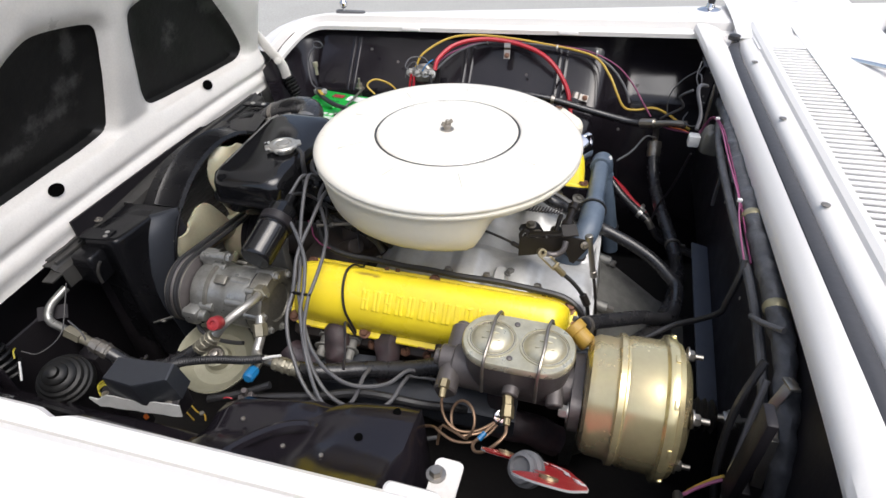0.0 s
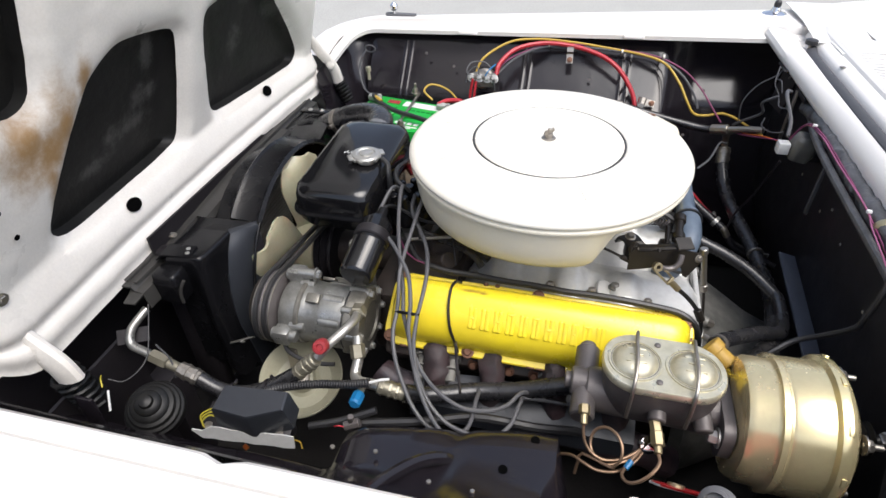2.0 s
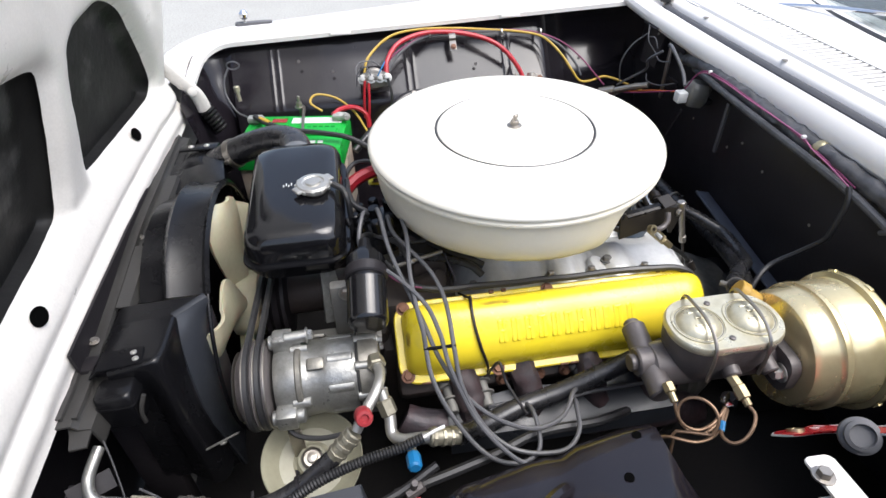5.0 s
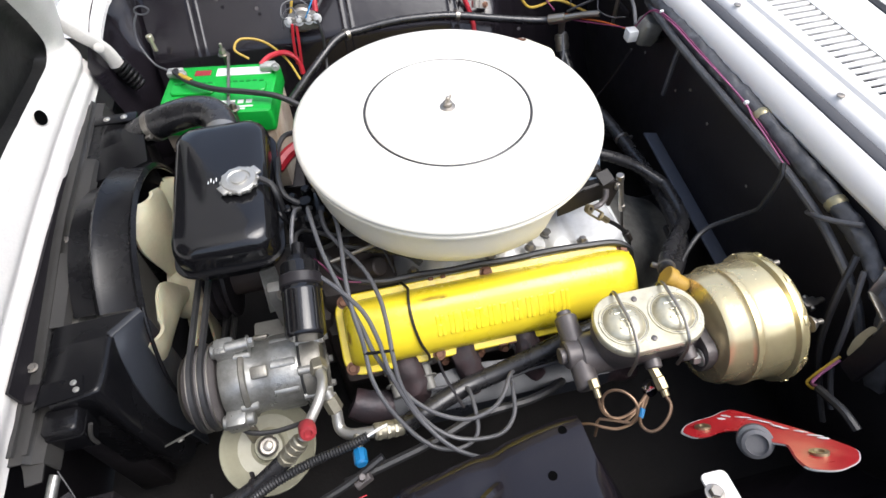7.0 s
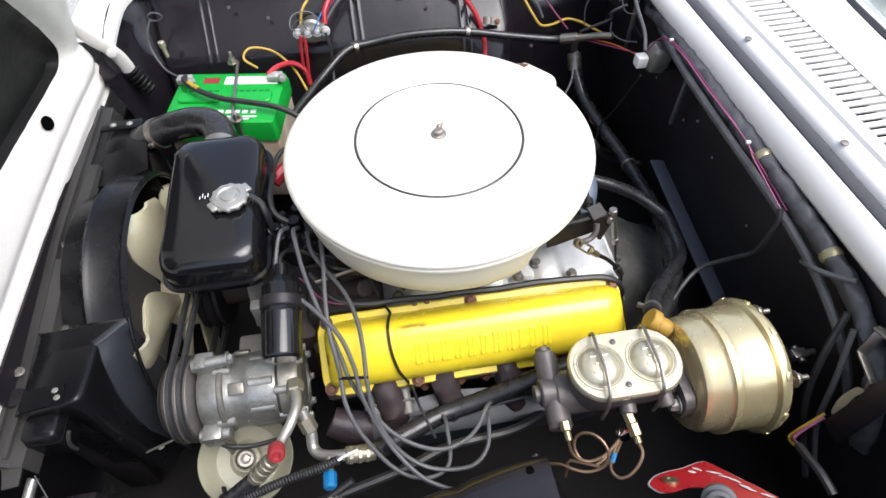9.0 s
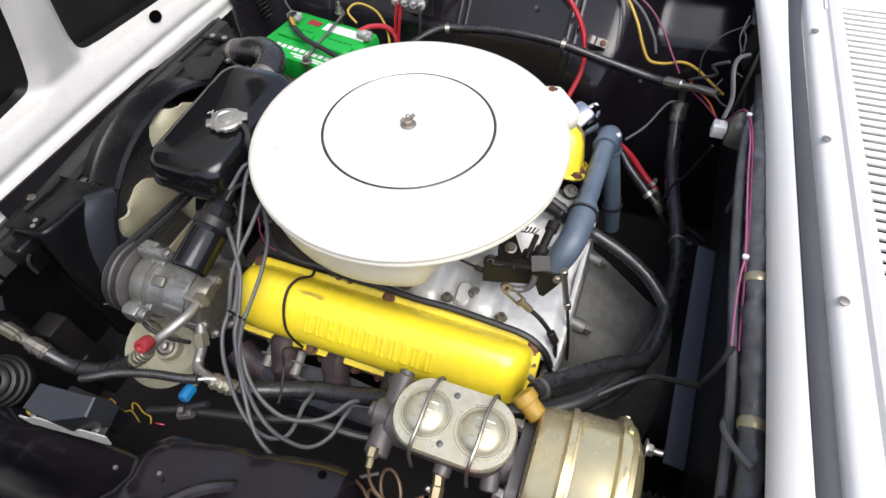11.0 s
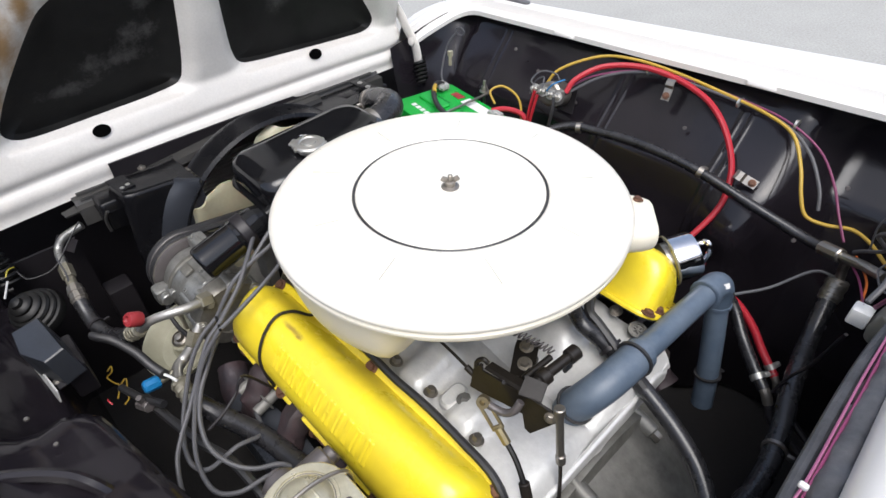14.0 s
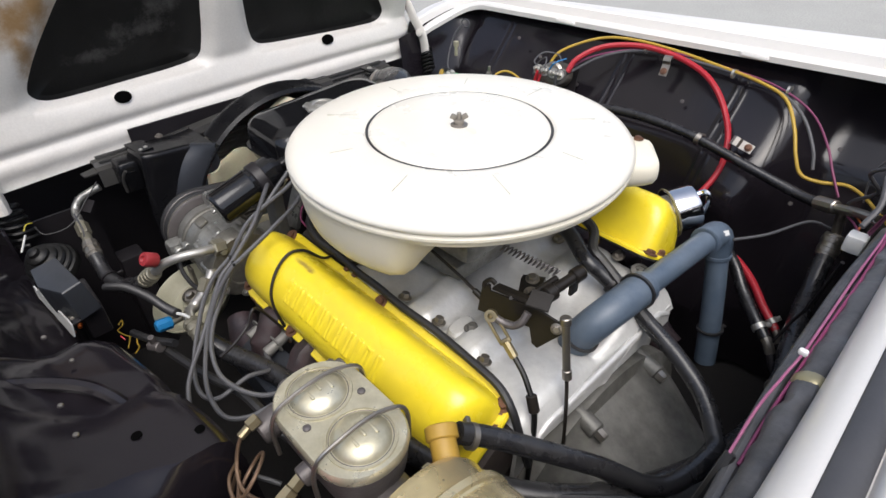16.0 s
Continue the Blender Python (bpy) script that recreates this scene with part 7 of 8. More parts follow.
for at, out, lean in (((-0.006, 0.594, 0.918), (0, -0.75, 0.6), 0.05), ((0.185, 0.533, 0.828), (0.1, -0.8, 0.55), 1.35)):
    m = facing(at, out) @ Matrix.Rotation(lean, 4, "Z")
    cb = thing("cable_bracket", at, "dull steel strap with a bolt over the red cable", "cable bracket", "cable brackets")
    part("strap", moved(thick_strip([[(x, y, h) for x in (-0.008, 0.008)] for y, h in ((-0.03, -0.004), (-0.022, -0.003), (-0.008, 0.0), (-0.004, 0.006), (0.004, 0.0075), (0.009, 0.004), (0.011, -0.003))], 0.002), m), STEEL, cb)
    part("bolt", hexbolt(m @ Vector((0, -0.022, -0.001)), m.to_3x3() @ Vector((0, 0, 1)), 0.0045, 0.004), BOLT, cb)

sol = thing("starter_solenoid", (-0.207, 0.5, 0.82), "starter solenoid with wired studs on the inner fender", "solenoid")
part("can", lathe([(0.022, 0), (0.025, 0.003), (0.025, 0.045), (0.02, 0.05)], facing((-0.207, 0.535, 0.855), (0, -0.9, 0.3)), 24), STEEL, sol)
part("block", box((0.06, 0.03, 0.03), (-0.207, 0.49, 0.868), 0.006), DARKCAST, sol)
for x in (-0.235, -0.215, -0.195, -0.178):
    part("stud", merged(rod((x, 0.485, 0.872), (x, 0.465, 0.882), 0.004), hexbolt((x, 0.478, 0.876), (0, -0.9, 0.5), 0.007, 0.006)), ALUP, sol)
part("mount", plate([(-0.035, -0.03), (0.035, -0.03), (0.03, 0.03), (-0.03, 0.03)], 0.003, facing((-0.207, 0.54, 0.85), (0, -0.9, 0.3))), BLACKM, sol)
for k, (c, pts) in enumerate(((REDR, [(-0.23, 0.47, 0.875), (-0.235, 0.465, 0.84), (-0.238, 0.46, 0.79)]), (REDR, [(-0.222, 0.47, 0.87), (-0.225, 0.46, 0.83), (-0.23, 0.455, 0.78)]), (RUBBER, [(-0.178, 0.465, 0.88), (-0.172, 0.455, 0.85), (-0.175, 0.44, 0.8), (-0.18, 0.4, 0.77)]), (BLUEC, [(-0.2, 0.47, 0.885), (-0.19, 0.475, 0.9), (-0.18, 0.5, 0.905)]), (GREYRUB, [(-0.235, 0.48, 0.88), (-0.248, 0.48, 0.89), (-0.24, 0.5, 0.905), (-0.21, 0.51, 0.905), (-0.19, 0.5, 0.895)]), (GREYRUB, [(-0.215, 0.475, 0.885), (-0.225, 0.49, 0.9), (-0.245, 0.49, 0.885), (-0.25, 0.48, 0.86)]))):
    part("lead", tube(pts, 0.0032 if k < 3 else 0.0016, 8), c, sol)

wire("battery_ground_cable", [(-0.482, 0.45, 0.82), (-0.478, 0.425, 0.83), (-0.45, 0.39, 0.829), (-0.4, 0.355, 0.827), (-0.34, 0.332, 0.826), (-0.28, 0.31, 0.82), (-0.23, 0.28, 0.8), (-0.2, 0.24, 0.78)], 0.0058, RUBBER, "black battery ground cable", "cable")
wire("battery_live_cable", [(-0.31, 0.43, 0.818), (-0.29, 0.45, 0.822), (-0.26, 0.468, 0.815), (-0.235, 0.46, 0.8), (-0.23, 0.45, 0.77)], 0.0058, REDR, "red battery cable to the solenoid", "cable")
wire("yellow_wire", [(-0.335, 0.468, 0.812), (-0.36, 0.48, 0.83), (-0.345, 0.505, 0.838), (-0.3, 0.505, 0.825), (-0.26, 0.47, 0.8), (-0.235, 0.42, 0.77)], 0.0026, YELW, "thin yellow wire looped over the battery", "wire")
wire("thin_wire", [(-0.535, 0.548, 0.902), (-0.548, 0.535, 0.88), (-0.55, 0.52, 0.85), (-0.53, 0.49, 0.82), (-0.505, 0.47, 0.812)], 0.0022, GREYRUB, "thin grey wire coiled by the battery", "wire")
wire("thin_wire", [Vector((-0.525 + 0.014 * math.cos(a), 0.548, 0.905 + 0.009 * math.sin(a))) for a in [k * 0.7 for k in range(20)]], 0.0018, GREYRUB, "small coil of spare wire", "wire", "", 6, 3)
solo("bulb_holder", merged(rod((-0.52, 0.509, 0.835), (-0.522, 0.512, 0.86), 0.0045), rod((-0.521, 0.511, 0.857), (-0.522, 0.512, 0.87), 0.007)), TIN, "small plated stud by the battery", "stud")
wire("overflow_hose", [(-0.2, 0.12, 0.84), (-0.24, 0.16, 0.842), (-0.272, 0.17, 0.835), (-0.288, 0.14, 0.83), (-0.285, 0.08, 0.85), (-0.283, 0.02, 0.868), (-0.275, -0.01, 0.862), (-0.255, -0.025, 0.855)], 0.0048, RUBBER, "thin black hose between tank and air cleaner", "hose")
wire("red_boot_cable", [(-0.295, 0.12, 0.805), (-0.27, 0.145, 0.815), (-0.235, 0.165, 0.818), (-0.2, 0.17, 0.815)], 0.012, REDR, "red cable boot behind the tank", "cable")
wire("small_hose", [(-0.29, -0.03, 0.842), (-0.265, -0.02, 0.842), (-0.235, -0.01, 0.83)], 0.0075, RUBBER, "short black hose at the tank", "hose")
wire("black_hose", [(-0.21, 0.02, 0.8), (-0.17, -0.05, 0.81), (-0.12, -0.09, 0.8), (-0.08, -0.11, 0.785)], 0.007, RUBBER, "black hose under the air cleaner", "hose")

# ---- firewall fittings ----
loom = thing("firewall_loom", (0.475, 0, 0.9), "thick taped wiring loom along the firewall", "wiring loom")
trunk = tube([(0.497, 0.4, 0.9), (0.492, 0.33, 0.915), (0.488, 0.24, 0.921), (0.487, 0.15, 0.921), (0.489, 0.05, 0.919), (0.491, -0.05, 0.917), (0.495, -0.15, 0.913), (0.499, -0.24, 0.906), (0.502, -0.3, 0.896), (0.504, -0.37, 0.87), (0.505, -0.43, 0.82), (0.505, -0.47, 0.74)], 0.0138, 16, 14)
part("taped_trunk", lumpy(trunk, 0.0045, 55), TAPE, loom, "grey taped trunk")
part("trunk", tube([(0.492, 0.33, 0.9), (0.476, 0.26, 0.91), (0.468, 0.18, 0.912), (0.466, 0.1, 0.911), (0.468, 0.0, 0.908), (0.471, -0.08, 0.905), (0.476, -0.15, 0.899), (0.482, -0.22, 0.888), (0.486, -0.29, 0.87), (0.492, -0.37, 0.83), (0.496, -0.43, 0.77)], 0.0068, 10), TAPE, loom)
part("purple_wire", tube([(0.448, 0.28, 0.88), (0.46, 0.255, 0.925), (0.472, 0.2, 0.93), (0.476, 0.1, 0.927), (0.477, 0.0, 0.925), (0.478, -0.07, 0.919), (0.479, -0.13, 0.912), (0.481, -0.172, 0.905)], 0.0016, 6), PURW, loom, "dark purple wire")
part("pink_wire", tube([(0.45, 0.283, 0.876), (0.461, 0.26, 0.92), (0.47, 0.2, 0.928), (0.471, 0.1, 0.928), (0.474, -0.035, 0.9275), (0.472, -0.075, 0.921), (0.47, -0.12, 0.917), (0.472, -0.172, 0.906)], 0.0013, 8), PINKW, loom, "pink wire")
part("tape_patch", lathe([(0.0135, -0.007), (0.0152, -0.004), (0.0152, 0.004), (0.0135, 0.007)], facing((0.4915, -0.072, 0.9165), (0.02, -1, -0.02)), 18, False), OLIVE, loom, "yellowed tape patch")
part("tape_patch", lathe([(0.0135, -0.007), (0.0152, -0.004), (0.0152, 0.004), (0.0135, 0.007)], facing((0.4995, -0.258, 0.9035), (0.02, -1, -0.1)), 18, False), OLIVE, loom, "yellowed tape patch")
part("knot", box((0.008, 0.006, 0.006), (0.474, -0.048, 0.929), 0.002), LABELW, loom, "white tie knot")
part("knot", box((0.008, 0.005, 0.006), (0.466, 0.235, 0.932), 0.002), LABELW, loom, "white tie knot")
wire("branch_wire", [(0.473, -0.168, 0.907), (0.471, -0.18, 0.885), (0.466, -0.182, 0.835), (0.464, -0.178, 0.812), (0.445, -0.16, 0.775), (0.415, -0.15, 0.745), (0.38, -0.17, 0.73), (0.33, -0.215, 0.725)], 0.0045, RUBBER, "black wire hanging from the firewall loom", "wire")
wire("branch_wire", [(0.484, -0.24, 0.87), (0.476, -0.262, 0.887), (0.482, -0.285, 0.9), (0.497, -0.31, 0.915)], 0.004, GREYRUB, "short grey wire off the firewall loom", "wire")
wire("branch_wire", [(0.48, -0.34, 0.89), (0.46, -0.37, 0.83), (0.455, -0.4, 0.76), (0.46, -0.44, 0.7), (0.46, -0.48, 0.66)], 0.005, RUBBER, "black wire dropping beside the booster", "wire")
wire("branch_wire", [(0.482, -0.36, 0.88), (0.47, -0.4, 0.81), (0.465, -0.43, 0.74), (0.47, -0.47, 0.68)], 0.004, GREYRUB, "grey wire dropping beside the booster", "wire")
wire("branch_wire", [(0.43, 0.37, 0.93), (0.41, 0.39, 0.905), (0.425, 0.42, 0.87), (0.4, 0.46, 0.83), (0.39, 0.48, 0.81)], 0.0028, GREYRUB, "thin grey wire hanging by the firewall", "wire")
wire("branch_wire", [(0.46, 0.4, 0.93), (0.44, 0.36, 0.945), (0.435, 0.33, 0.94), (0.445, 0.3, 0.91), (0.44, 0.27, 0.89)], 0.0038, GREYRUB, "grey wire looped to the relay", "wire")
wire("branch_wire", [(0.385, 0.49, 0.79), (0.41, 0.43, 0.81), (0.425, 0.36, 0.84), (0.438, 0.282, 0.874)], 0.0016, PURW, "thin purple wire to the relay plug", "wire")
wire("branch_wire", [(0.395, 0.495, 0.795), (0.415, 0.45, 0.805), (0.428, 0.38, 0.835), (0.436, 0.282, 0.872)], 0.0016, ORANGE, "thin orange wire to the relay plug", "wire")
wire("branch_wire", [(0.3, 0.29, 0.79), (0.33, 0.34, 0.79), (0.36, 0.42, 0.79), (0.385, 0.46, 0.77)], 0.0022, GREYRUB, "thin grey vacuum line behind the engine", "wire")
wire("branch_wire", [(0.44, 0.26, 0.84), (0.425, 0.29, 0.74), (0.41, 0.31, 0.68), (0.4, 0.3, 0.64)], 0.0024, BLACKM, "thin black wire down the firewall", "wire")
ry = thing("relay", (0.47, 0.235, 0.85), "grey relay with a white plug on the firewall", "relay")
part("body", loft([(outline(0.036, 0.036, 0.01), -0.03), (outline(0.046, 0.046, 0.014), -0.015), (outline(0.046, 0.046, 0.014), 0.012), (outline(0.036, 0.036, 0.012), 0.02)], Matrix.Translation((0.478, 0.279, 0.870)) @ Matrix.Rotation(0.2, 4, "Y")), DARKCAST, ry)
part("plug", box((0.022, 0.022, 0.024), (0.441, 0.277, 0.863), 0.003), LABELW, ry, "off-white plastic plug")
part("foot", box((0.03, 0.03, 0.01), (0.498, 0.279, 0.847), 0.002), BLACKM, ry)
bb = thing("blower_bracket", (0.48, 0.45, 0.8), "black bracket stack in the firewall corner", "bracket")
part("rail", box((0.005, 0.012, 0.13), (0.478, 0.42, 0.86), 0.001), STEEL, bb)
part("cross_bar", box((0.004, 0.07, 0.01), (0.48, 0.4, 0.925), 0.001), BLACKM, bb)
part("cross_bar", box((0.004, 0.06, 0.01), (0.482, 0.395, 0.85), 0.001), BLACKM, bb)
part("rail", box((0.006, 0.008, 0.11), (0.49, 0.18, 0.83), 0.001, Matrix.Rotation(0.0, 4, "X")), GREYRUB, bb)
for p in ((0.5, 0.31, 0.79), (0.5, 0.17, 0.79), (0.5, 0.13, 0.82), (0.5, 0.05, 0.8), (0.5, -0.1, 0.78), (0.5, 0.36, 0.84)):
    solo("firewall_screw", hexbolt(Vector(p) + Vector((0.011, 0, 0)), (-1, 0, 0), 0.0032, 0.003, False), STEEL, "small steel screw in the firewall", "screw", "firewall screws")
bar = Matrix.Translation((0.49, -0.02, 0.65)) @ Matrix.Rotation(radians(-90), 4, "Z") @ Matrix.Rotation(radians(7), 4, "Y") @ Matrix.Rotation(radians(-14), 4, "X")
solo("brace_bar", box((0.4, 0.034, 0.005), (0, 0, 0), 0.0015, bar), BLUEBAR, "blue black flat steel brace behind the engine", "brace")

# ---- driver side small things ----
rg = thing("voltage_regulator", (-0.33, -0.485, 0.72), "black voltage regulator box on a bright base", "regulator")
rm = Matrix.Translation((-0.347, -0.47, 0.729)) @ Matrix.Rotation(radians(6), 4, "Z") @ Matrix.Rotation(radians(8), 4, "X")
shape = [(-0.042, 0.022), (-0.046, -0.018), (0.008, -0.026), (0.012, -0.0255), (0.06, -0.008), (0.058, 0.022)]
# cover colour carries the sky's bluish reflection on black
part("cover", loft([([(0.008 + (x - 0.008) * g, y * g) for x, y in shape], z) for g, z in ((1.0, 0.003), (0.93, 0.05), (0.91, 0.0535), (0.87, 0.055))], rm), SHROUDW, rg)
part("base", box((0.13, 0.04, 0.003), (-0.008, 0.0, 0.001), 0.001, rm), BLACKM, rg)
edge = [(-0.085 + 0.015 * k, -0.006 + (0.012 if k == 0 else 0) - 0.001 * math.sin(2.3 * k)) for k in range(11)] + [(0.065 - 0.015 * k, 0.016 - 0.008 * (k > 8) + 0.0014 * math.sin(1.7 * k * k)) for k in range(11)]
part("base_edge", plate(edge, 0.0022, rm @ Matrix.Translation((0.0, -0.026, -0.006)) @ Matrix.Rotation(radians(72), 4, "X")), SILVERP, rg, "ragged bright flange")
for x in (-0.045, 0.042):
    part("screw", hexbolt(rm @ Vector((x * 1.2 - 0.01, -0.016, 0.002)), (0, 0, 1), 0.004, 0.003), STEEL, rg)
for k in range(3):
    part("yellow_lead", tube([rm @ Vector((-0.04, -0.012 + 0.005 * k, 0.016)), rm @ Vector((-0.058, -0.01 + 0.005 * k, 0.02)), rm @ Vector((-0.07 - 0.003 * k, -0.016 + 0.004 * k, 0.011)), rm @ Vector((-0.068, -0.02, 0.002))], 0.0012, 6), LEADY, rg)
solo("base_support", box((0.08, 0.03, 0.06), (-0.345, -0.455, 0.706), 0.004), BLACKM, "black ledge below the regulator", "bracket")
bt = thing("headlamp_boot", (-0.54, -0.47, 0.66), "black ribbed rubber boot behind the headlamp", "rubber boot")
btm = facing((-0.53, -0.465, 0.69), (0.25, -0.35, 0.9))
part("boot", lathe([(r * 0.87, h) for r, h in ((0.05, -0.01), (0.051, 0.0), (0.049, 0.005), (0.045, 0.007), (0.046, 0.011), (0.044, 0.014), (0.039, 0.016), (0.04, 0.02), (0.037, 0.024), (0.031, 0.026), (0.032, 0.031), (0.029, 0.034), (0.022, 0.036), (0.022, 0.041), (0.019, 0.044), (0.012, 0.046), (0.01, 0.052), (0.004, 0.054))], btm, 36), BOOTK, bt)
wire("thin_wire", [(-0.6, -0.34, 0.78), (-0.585, -0.37, 0.76), (-0.572, -0.41, 0.73), (-0.58, -0.45, 0.725), (-0.6, -0.46, 0.735)], 0.0012, RUBBER, "thin wire by the headlamp boot", "wire")
solo("plug_tip", rod((-0.585, -0.478, 0.735), (-0.578, -0.495, 0.71), 0.0018), LABELW, "white wire tip by the headlamp boot", "wire")
wire("thin_wire", [(-0.61, -0.46, 0.74), (-0.6, -0.47, 0.745), (-0.594, -0.477, 0.738)], 0.0013, LEADY, "short yellow wire by the headlamp boot", "wire")
hn = thing("horn", (-0.38, -0.3, 0.58), "cream enamelled horn dish below the compressor", "horn")
hm = facing((-0.378, -0.298, 0.603), (0.1, -0.35, 0.93))
part("dish", lathe([(0.013, 0.014), (0.021, 0.012), (0.024, -0.004), (0.03, -0.008), (0.05, -0.006), (0.064, 0.006), (0.07, 0.017), (0.0725, 0.019), (0.074, 0.017), (0.072, 0.008), (0.066, -0.002), (0.05, -0.014), (0.02, -0.016)], hm, 48, True), HORNP, hn)
part("core", lathe([(0.016, 0.012), (0.016, 0.02), (0.013, 0.022), (0.012, 0.018), (0.008, 0.018), (0.007, 0.026), (0.003, 0.027)], hm, 24), STEEL, hn)
solo("horn_bracket", box((0.02, 0.006, 0.07), (-0.395, -0.285, 0.63), 0.002), STEEL, "small steel bracket of the horn", "bracket")
lb = facing((-0.537, -0.2735, 0.63), (0.061, 0.002, 0.032), (0, -0.6, 0.8))
solo("loose_bracket", merged(box((0.003, 0.007, 0.069), (0, 0, 0.0345), 0.0008, lb), lathe([(0.005, 0.0), (0.005, 0.003), (0.002, 0.004)], lb @ Matrix.Translation((-0.0015, 0.0, 0.04)) @ Matrix.Rotation(radians(-90), 4, "Y"), 10)), DARKCAST, "small steel bracket on the shroud", "bracket")

# red bracket with a grey grommet
rb = thing("red_bracket", (0.24, -0.51, 0.79), "chipped red painted bracket with a grey rubber bung", "bracket")
BRACKET = rounded([(0.172, -0.486), (0.19, -0.474), (0.212, -0.469), (0.239, -0.467), (0.271, -0.459), (0.278, -0.465), (0.283, -0.494), (0.291, -0.523), (0.292, -0.551), (0.289, -0.571), (0.271, -0.585), (0.238, -0.59), (0.217, -0.58), (0.227, -0.563), (0.239, -0.551), (0.246, -0.543), (0.236, -0.534), (0.237, -0.516), (0.231, -0.504), (0.214, -0.5), (0.19, -0.504), (0.175, -0.501)], 2)


def on_bracket(x, y):
    """Height of the bracket's sloping face, with its pressed swell."""
    return 0.80 - 0.13 * (x - 0.178) - 1.35 * (y + 0.481) + 0.004 * math.exp(-((x - 0.262 - 0.3 * (-0.49 - y)) / 0.012) ** 2)


def bracket_face(poly, low, high):
    bm = plate(poly, high - low)
    bmesh.ops.triangulate(bm, faces=[f for f in bm.faces if len(f.verts) > 4])
    bmesh.ops.subdivide_edges(bm, edges=bm.edges[:], cuts=1)
    for v in bm.verts:
        v.co.z += low + on_bracket(v.co.x, v.co.y)
    return bm


part("plate", bracket_face(BRACKET, 0.0, 0.004), REDPAINT, rb)
mx, my = sum(p[0] for p in BRACKET) / len(BRACKET), sum(p[1] for p in BRACKET) / len(BRACKET)
part("bare_edge", bracket_face([(x + 0.0013 * (x - mx) / math.hypot(x - mx, y - my), y + 0.0013 * (y - my) / math.hypot(x - mx, y - my)) for x, y in BRACKET], -0.001, 0.0028), LABELW, rb, "pale edge where the paint has worn off")
part("eyelet", lathe([(0.0095, 0.0), (0.0095, 0.0052), (0.005, 0.0056), (0.0045, 0.0)], facing((0.201, -0.488, 0.807), (0.13, 1.35, 1)), 24), BRASS, rb)
part("eyelet", lathe([(0.0095, 0.0), (0.0095, 0.0052), (0.005, 0.0056), (0.0045, 0.0)], facing((0.253, -0.567, 0.9065), (0.13, 1.35, 1)), 24), BRASS, rb)
rng = random.Random(5)
for x, y, size in ((0.249, -0.473, 0.008), (0.262, -0.484, 0.011), (0.268, -0.494, 0.012), (0.272, -0.501, 0.012), (0.272, -0.512, 0.011), (0.274, -0.518, 0.008), (0.282, -0.529, 0.009), (0.285, -0.54, 0.01), (0.286, -0.547, 0.009), (0.24, -0.476, 0.006)):
    q = Vector((x, y, on_bracket(x, y) + 0.0043))
    chip = [(size * math.cos(t) * rng.uniform(0.5, 1.0), 0.0032 * math.sin(t) * rng.uniform(0.3, 1.0)) for t in [k * 2 * math.pi / 9 for k in range(9)]]
    part("bare_chip", plate(chip, 0.0006, facing(q, (0.13, 1.35, 1)) @ Matrix.Rotation(-1.0 + rng.uniform(-0.3, 0.3), 4, "Z")), LABELW, rb, "pale chipped patch")
part("bung", lathe([(0.0165, -0.004), (0.0195, 0.003), (0.0195, 0.011), (0.016, 0.013), (0.016, 0.021), (0.012, 0.023), (0.011, 0.018), (0.004, 0.018)], facing((0.233, -0.522, 0.845), (-0.35, -0.35, 0.6)), 28), SEALR, rb, "grey rubber bung")
lt = thing("latch_plate", (0.14, -0.575, 0.87), "white painted metal tab with a bolt on the fender", "bracket")
part("tab", plate(outline(0.055, 0.03, 0.006), 0.003, facing((0.152, -0.577, 0.874), (0.05, 0.1, 1)), 0.0008), HOODW, lt)
part("bolt", hexbolt((0.142, -0.571, 0.878), (0, 0.1, 1), 0.007, 0.008), STEEL, lt)
part("leg", box((0.04, 0.04, 0.003), (0.15, -0.605, 0.866), 0.001), HOODW, lt)
nb = thing("firewall_bracket", (0.46, -0.4, 0.75), "cream metal bracket near the brake booster", "bracket")
part("plate", plate(rounded([(-0.004, -0.026), (0.005, -0.027), (0.006, 0.008), (0.012, 0.026), (0.002, 0.026), (-0.006, 0.0)], 2), 0.003, facing((0.466, -0.426, 0.815), (-0.8, -0.35, 0.45), (0, 0.2, 1))), OLIVE, nb, "tan metal tab")
part("leg", merged(box((0.012, 0.03, 0.16), (0.458, -0.452, 0.85), 0.003), box((0.014, 0.03, 0.012), (0.47, -0.445, 0.79), 0.003)), BLACKM, nb)
wire("yellow_loom_tail", [(0.456, -0.43, 0.778), (0.444, -0.433, 0.77), (0.428, -0.437, 0.752), (0.418, -0.441, 0.738), (0.41, -0.452, 0.748), (0.402, -0.464, 0.768)], 0.0022, YELW, "yellow and pink wire tail by the booster", "wire")
wire("pink_loom_tail", [(0.454, -0.434, 0.776), (0.442, -0.437, 0.768), (0.428, -0.441, 0.756), (0.416, -0.447, 0.748), (0.404, -0.463, 0.771)], 0.0022, PINKW, "pink wire tail by the booster", "wire")
wire("loom_tail", [(0.404, -0.462, 0.768), (0.4, -0.485, 0.782), (0.398, -0.506, 0.792), (0.4, -0.53, 0.79)], 0.006, RUBBER, "black sleeved wire tail by the booster", "wire")
wire("inner_loom", [(-0.142, -0.625, 0.835), (-0.14, -0.6, 0.812), (-0.136, -0.571, 0.797), (-0.121, -0.541, 0.789), (-0.096, -0.509, 0.779), (-0.07, -0.49, 0.768), (-0.05, -0.478, 0.745)], 0.0085, BLACKP, "glossy black sleeved loom across the near inner fender", "wiring loom")
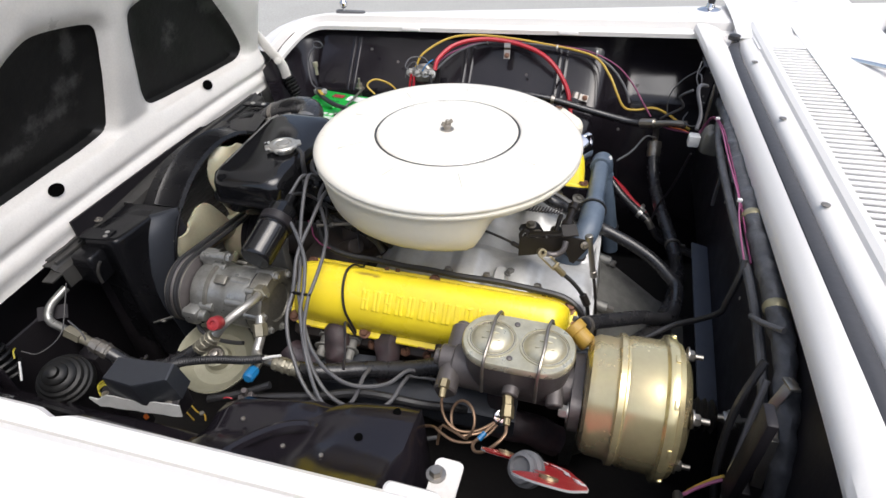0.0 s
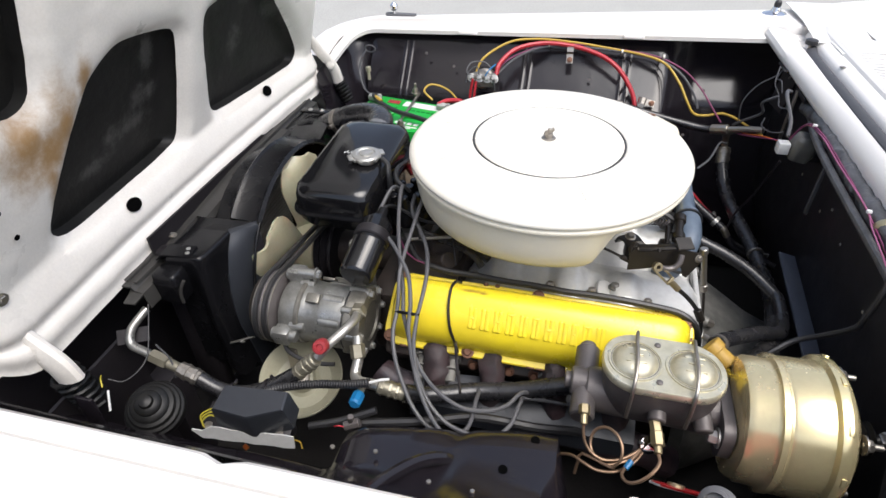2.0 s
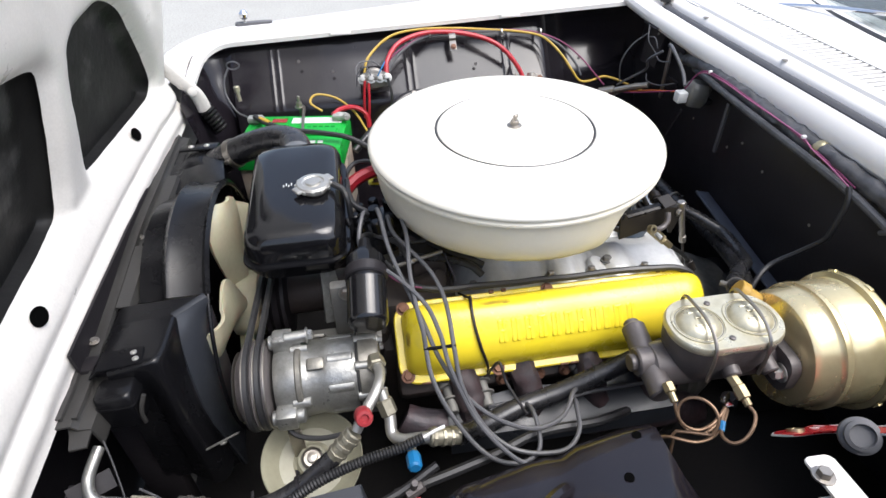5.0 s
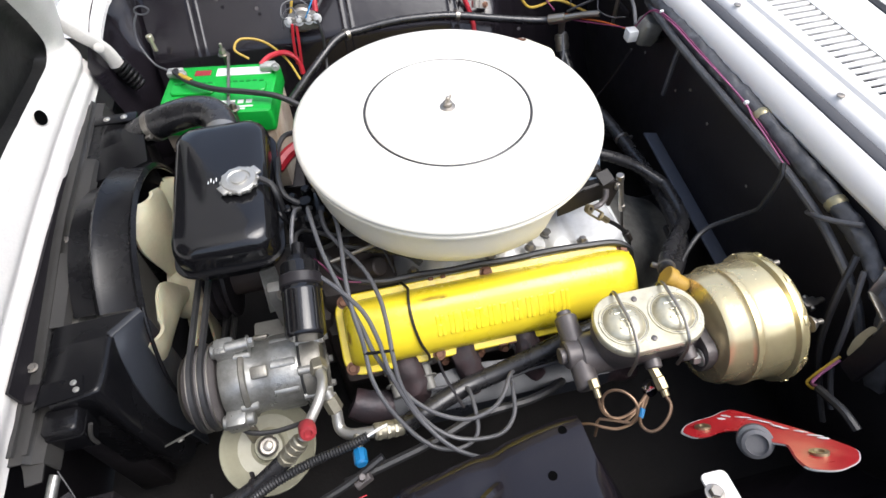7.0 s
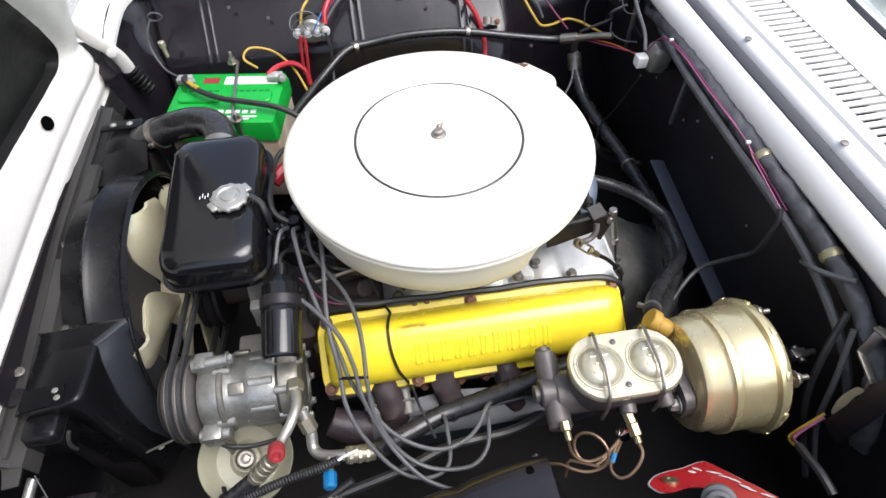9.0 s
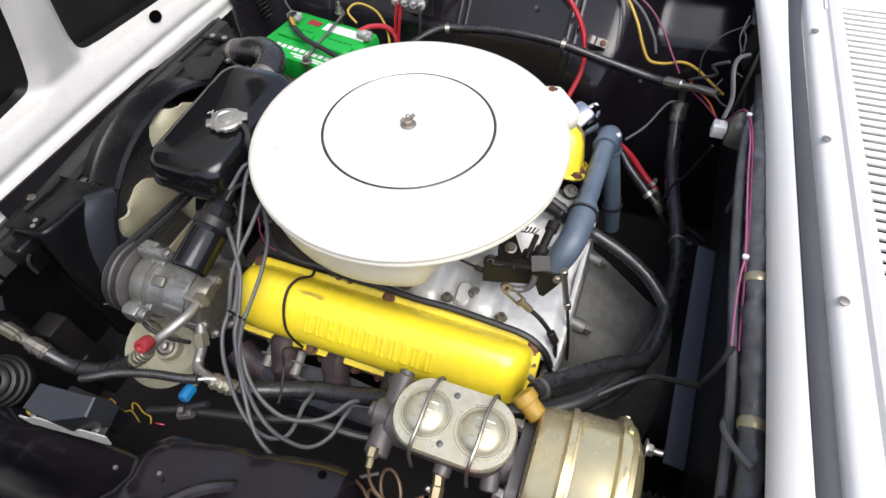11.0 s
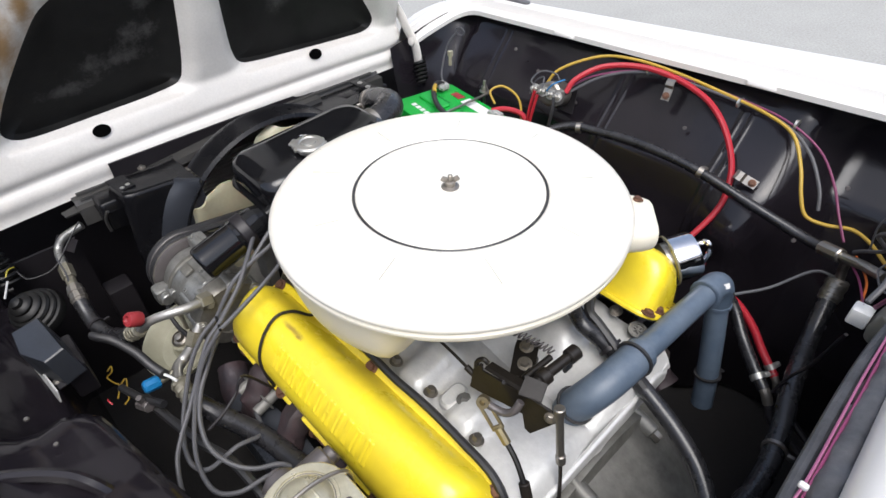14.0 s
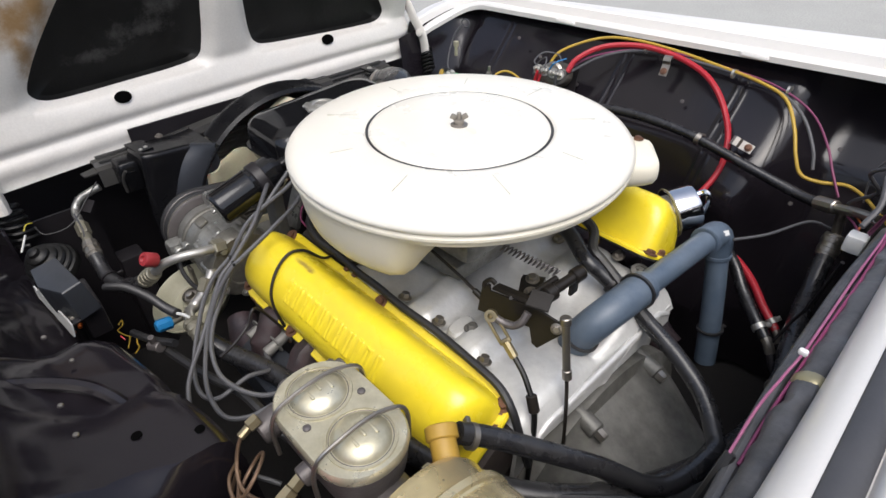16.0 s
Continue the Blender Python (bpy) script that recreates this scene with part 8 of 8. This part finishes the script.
for p in ((-0.15, -0.506, 0.777), (-0.073, -0.535, 0.787), (-0.021, -0.534, 0.786), (-0.2, -0.52, 0.79)):
    solo("fender_screw", hexbolt(p, (0, 0.15, 1), 0.0032, 0.003, False), STEEL, "small steel screw in the near inner fender", "screw", "fender screws")
wire("lower_hose", [(-0.26, -0.4, 0.655), (-0.2, -0.39, 0.66), (-0.12, -0.375, 0.67), (-0.05, -0.355, 0.675), (0.04, -0.345, 0.665), (0.1, -0.32, 0.64), (0.13, -0.28, 0.58)], 0.007, RUBBER, "black hose low beside the engine", "hose")
wire("lower_hose", [(-0.3, -0.42, 0.66), (-0.25, -0.405, 0.67), (-0.2, -0.385, 0.685)], 0.006, RUBBER, "short black braided hose", "hose")
solo("hose_union", merged(rod((-0.245, -0.41, 0.665), (-0.222, -0.402, 0.672), 0.009, 8), rod((-0.235, -0.406, 0.675), (-0.233, -0.408, 0.69), 0.005, 8)), IRON, "small dark steel hose union", "hose fitting")
wire("yellow_wire", [(-0.408, -0.425, 0.605), (-0.41, -0.417, 0.61), (-0.394, -0.42, 0.612), (-0.394, -0.43, 0.605), (-0.374, -0.425, 0.605), (-0.363, -0.421, 0.605), (-0.338, -0.432, 0.605)], 0.0013, YELW, "thin yellow wire ends", "wire")
wire("red_wire", [(-0.243, -0.441, 0.708), (-0.236, -0.441, 0.712), (-0.229, -0.439, 0.709)], 0.001, REDR, "thin red wire end", "wire")
solo("orange_plug", rod((-0.381, -0.474, 0.66), (-0.374, -0.477, 0.658), 0.0035, 10), ORANGE, "small orange plastic wire plug", "plug")

for p in ((-0.302, 0.572, 0.865), (-0.19, 0.565, 0.83), (0.33, 0.6, 0.84), (0.3, 0.55, 0.74), (-0.38, 0.585, 0.89), (0.05, 0.575, 0.855)):
    solo("fender_screw", hexbolt(p, (0, -0.9, 0.4), 0.0042, 0.003, False), IRON, "small black screw in the inner fender", "screw", "fender screws")
wire("battery_tag", [(-0.468, 0.412, 0.832), (-0.458, 0.4, 0.833), (-0.445, 0.388, 0.832)], 0.005, YELW, "yellow tape tag round the battery cable", "tag")
wire("thin_wire", [(-0.55, -0.40, 0.76), (-0.535, -0.40, 0.73), (-0.528, -0.41, 0.7)], 0.0014, GREYRUB, "thin wire beside the condenser pipe", "wire")

for pts in ([(0.45, 0.49, 0.95), (0.445, 0.47, 0.92), (0.455, 0.45, 0.9), (0.45, 0.41, 0.892), (0.46, 0.38, 0.9)], [(0.46, 0.5, 0.94), (0.45, 0.485, 0.925), (0.452, 0.455, 0.93), (0.456, 0.44, 0.91)], [(0.44, 0.44, 0.85), (0.43, 0.41, 0.845), (0.44, 0.37, 0.85), (0.45, 0.33, 0.87)], [(0.405, 0.5, 0.81), (0.4, 0.5, 0.86), (0.42, 0.5, 0.9), (0.45, 0.49, 0.93)]):
    wire("thin_wire", pts, 0.0015, GREYRUB, "thin loose grey wire in the firewall corner", "wire")

hl = thing("hood_latch", (0.49, -0.45, 0.8), "bent steel hood latch bracket below the scuttle", "latch")
for a, b in (((0.488, -0.385, 0.862), (0.5, -0.375, 0.9)), ((0.488, -0.385, 0.862), (0.488, -0.42, 0.85)), ((0.488, -0.42, 0.85), (0.486, -0.44, 0.79)), ((0.496, -0.372, 0.9), (0.498, -0.39, 0.905))):
    a, b = Vector(a), Vector(b)
    part("bar", box((0.012, 0.004, (b - a).length + 0.006), (0, 0, (b - a).length / 2), 0.0012, facing(a, b - a)), STEEL, hl)
bk = thing("corner_bracket", (0.47, 0.5, 0.86), "black stamped bracket in the far firewall corner", "bracket")
part("face", plate([(-0.03, -0.05), (0.03, -0.05), (0.034, 0.04), (0.0, 0.05), (-0.03, 0.045)], 0.004, facing((0.478, 0.5, 0.9), (-1, -0.2, 0.1)), 0.001), BLACKM, bk)
part("top_flange", box((0.03, 0.06, 0.003), (0.47, 0.5, 0.945), 0.001), BLACKM, bk)
for y, z in ((0.48, 0.93), (0.52, 0.9), (0.49, 0.87)):
    part("screw", hexbolt((0.474, y, z), (-1, -0.2, 0.1), 0.003, 0.003, False), STEEL, bk)
wire("yellow_wire", [(-0.363, -0.419, 0.605), (-0.371, -0.409, 0.605), (-0.359, -0.409, 0.608), (-0.343, -0.416, 0.605), (-0.327, -0.418, 0.605), (-0.318, -0.428, 0.605)], 0.0013, YELW, "thin yellow wire ends", "wire")
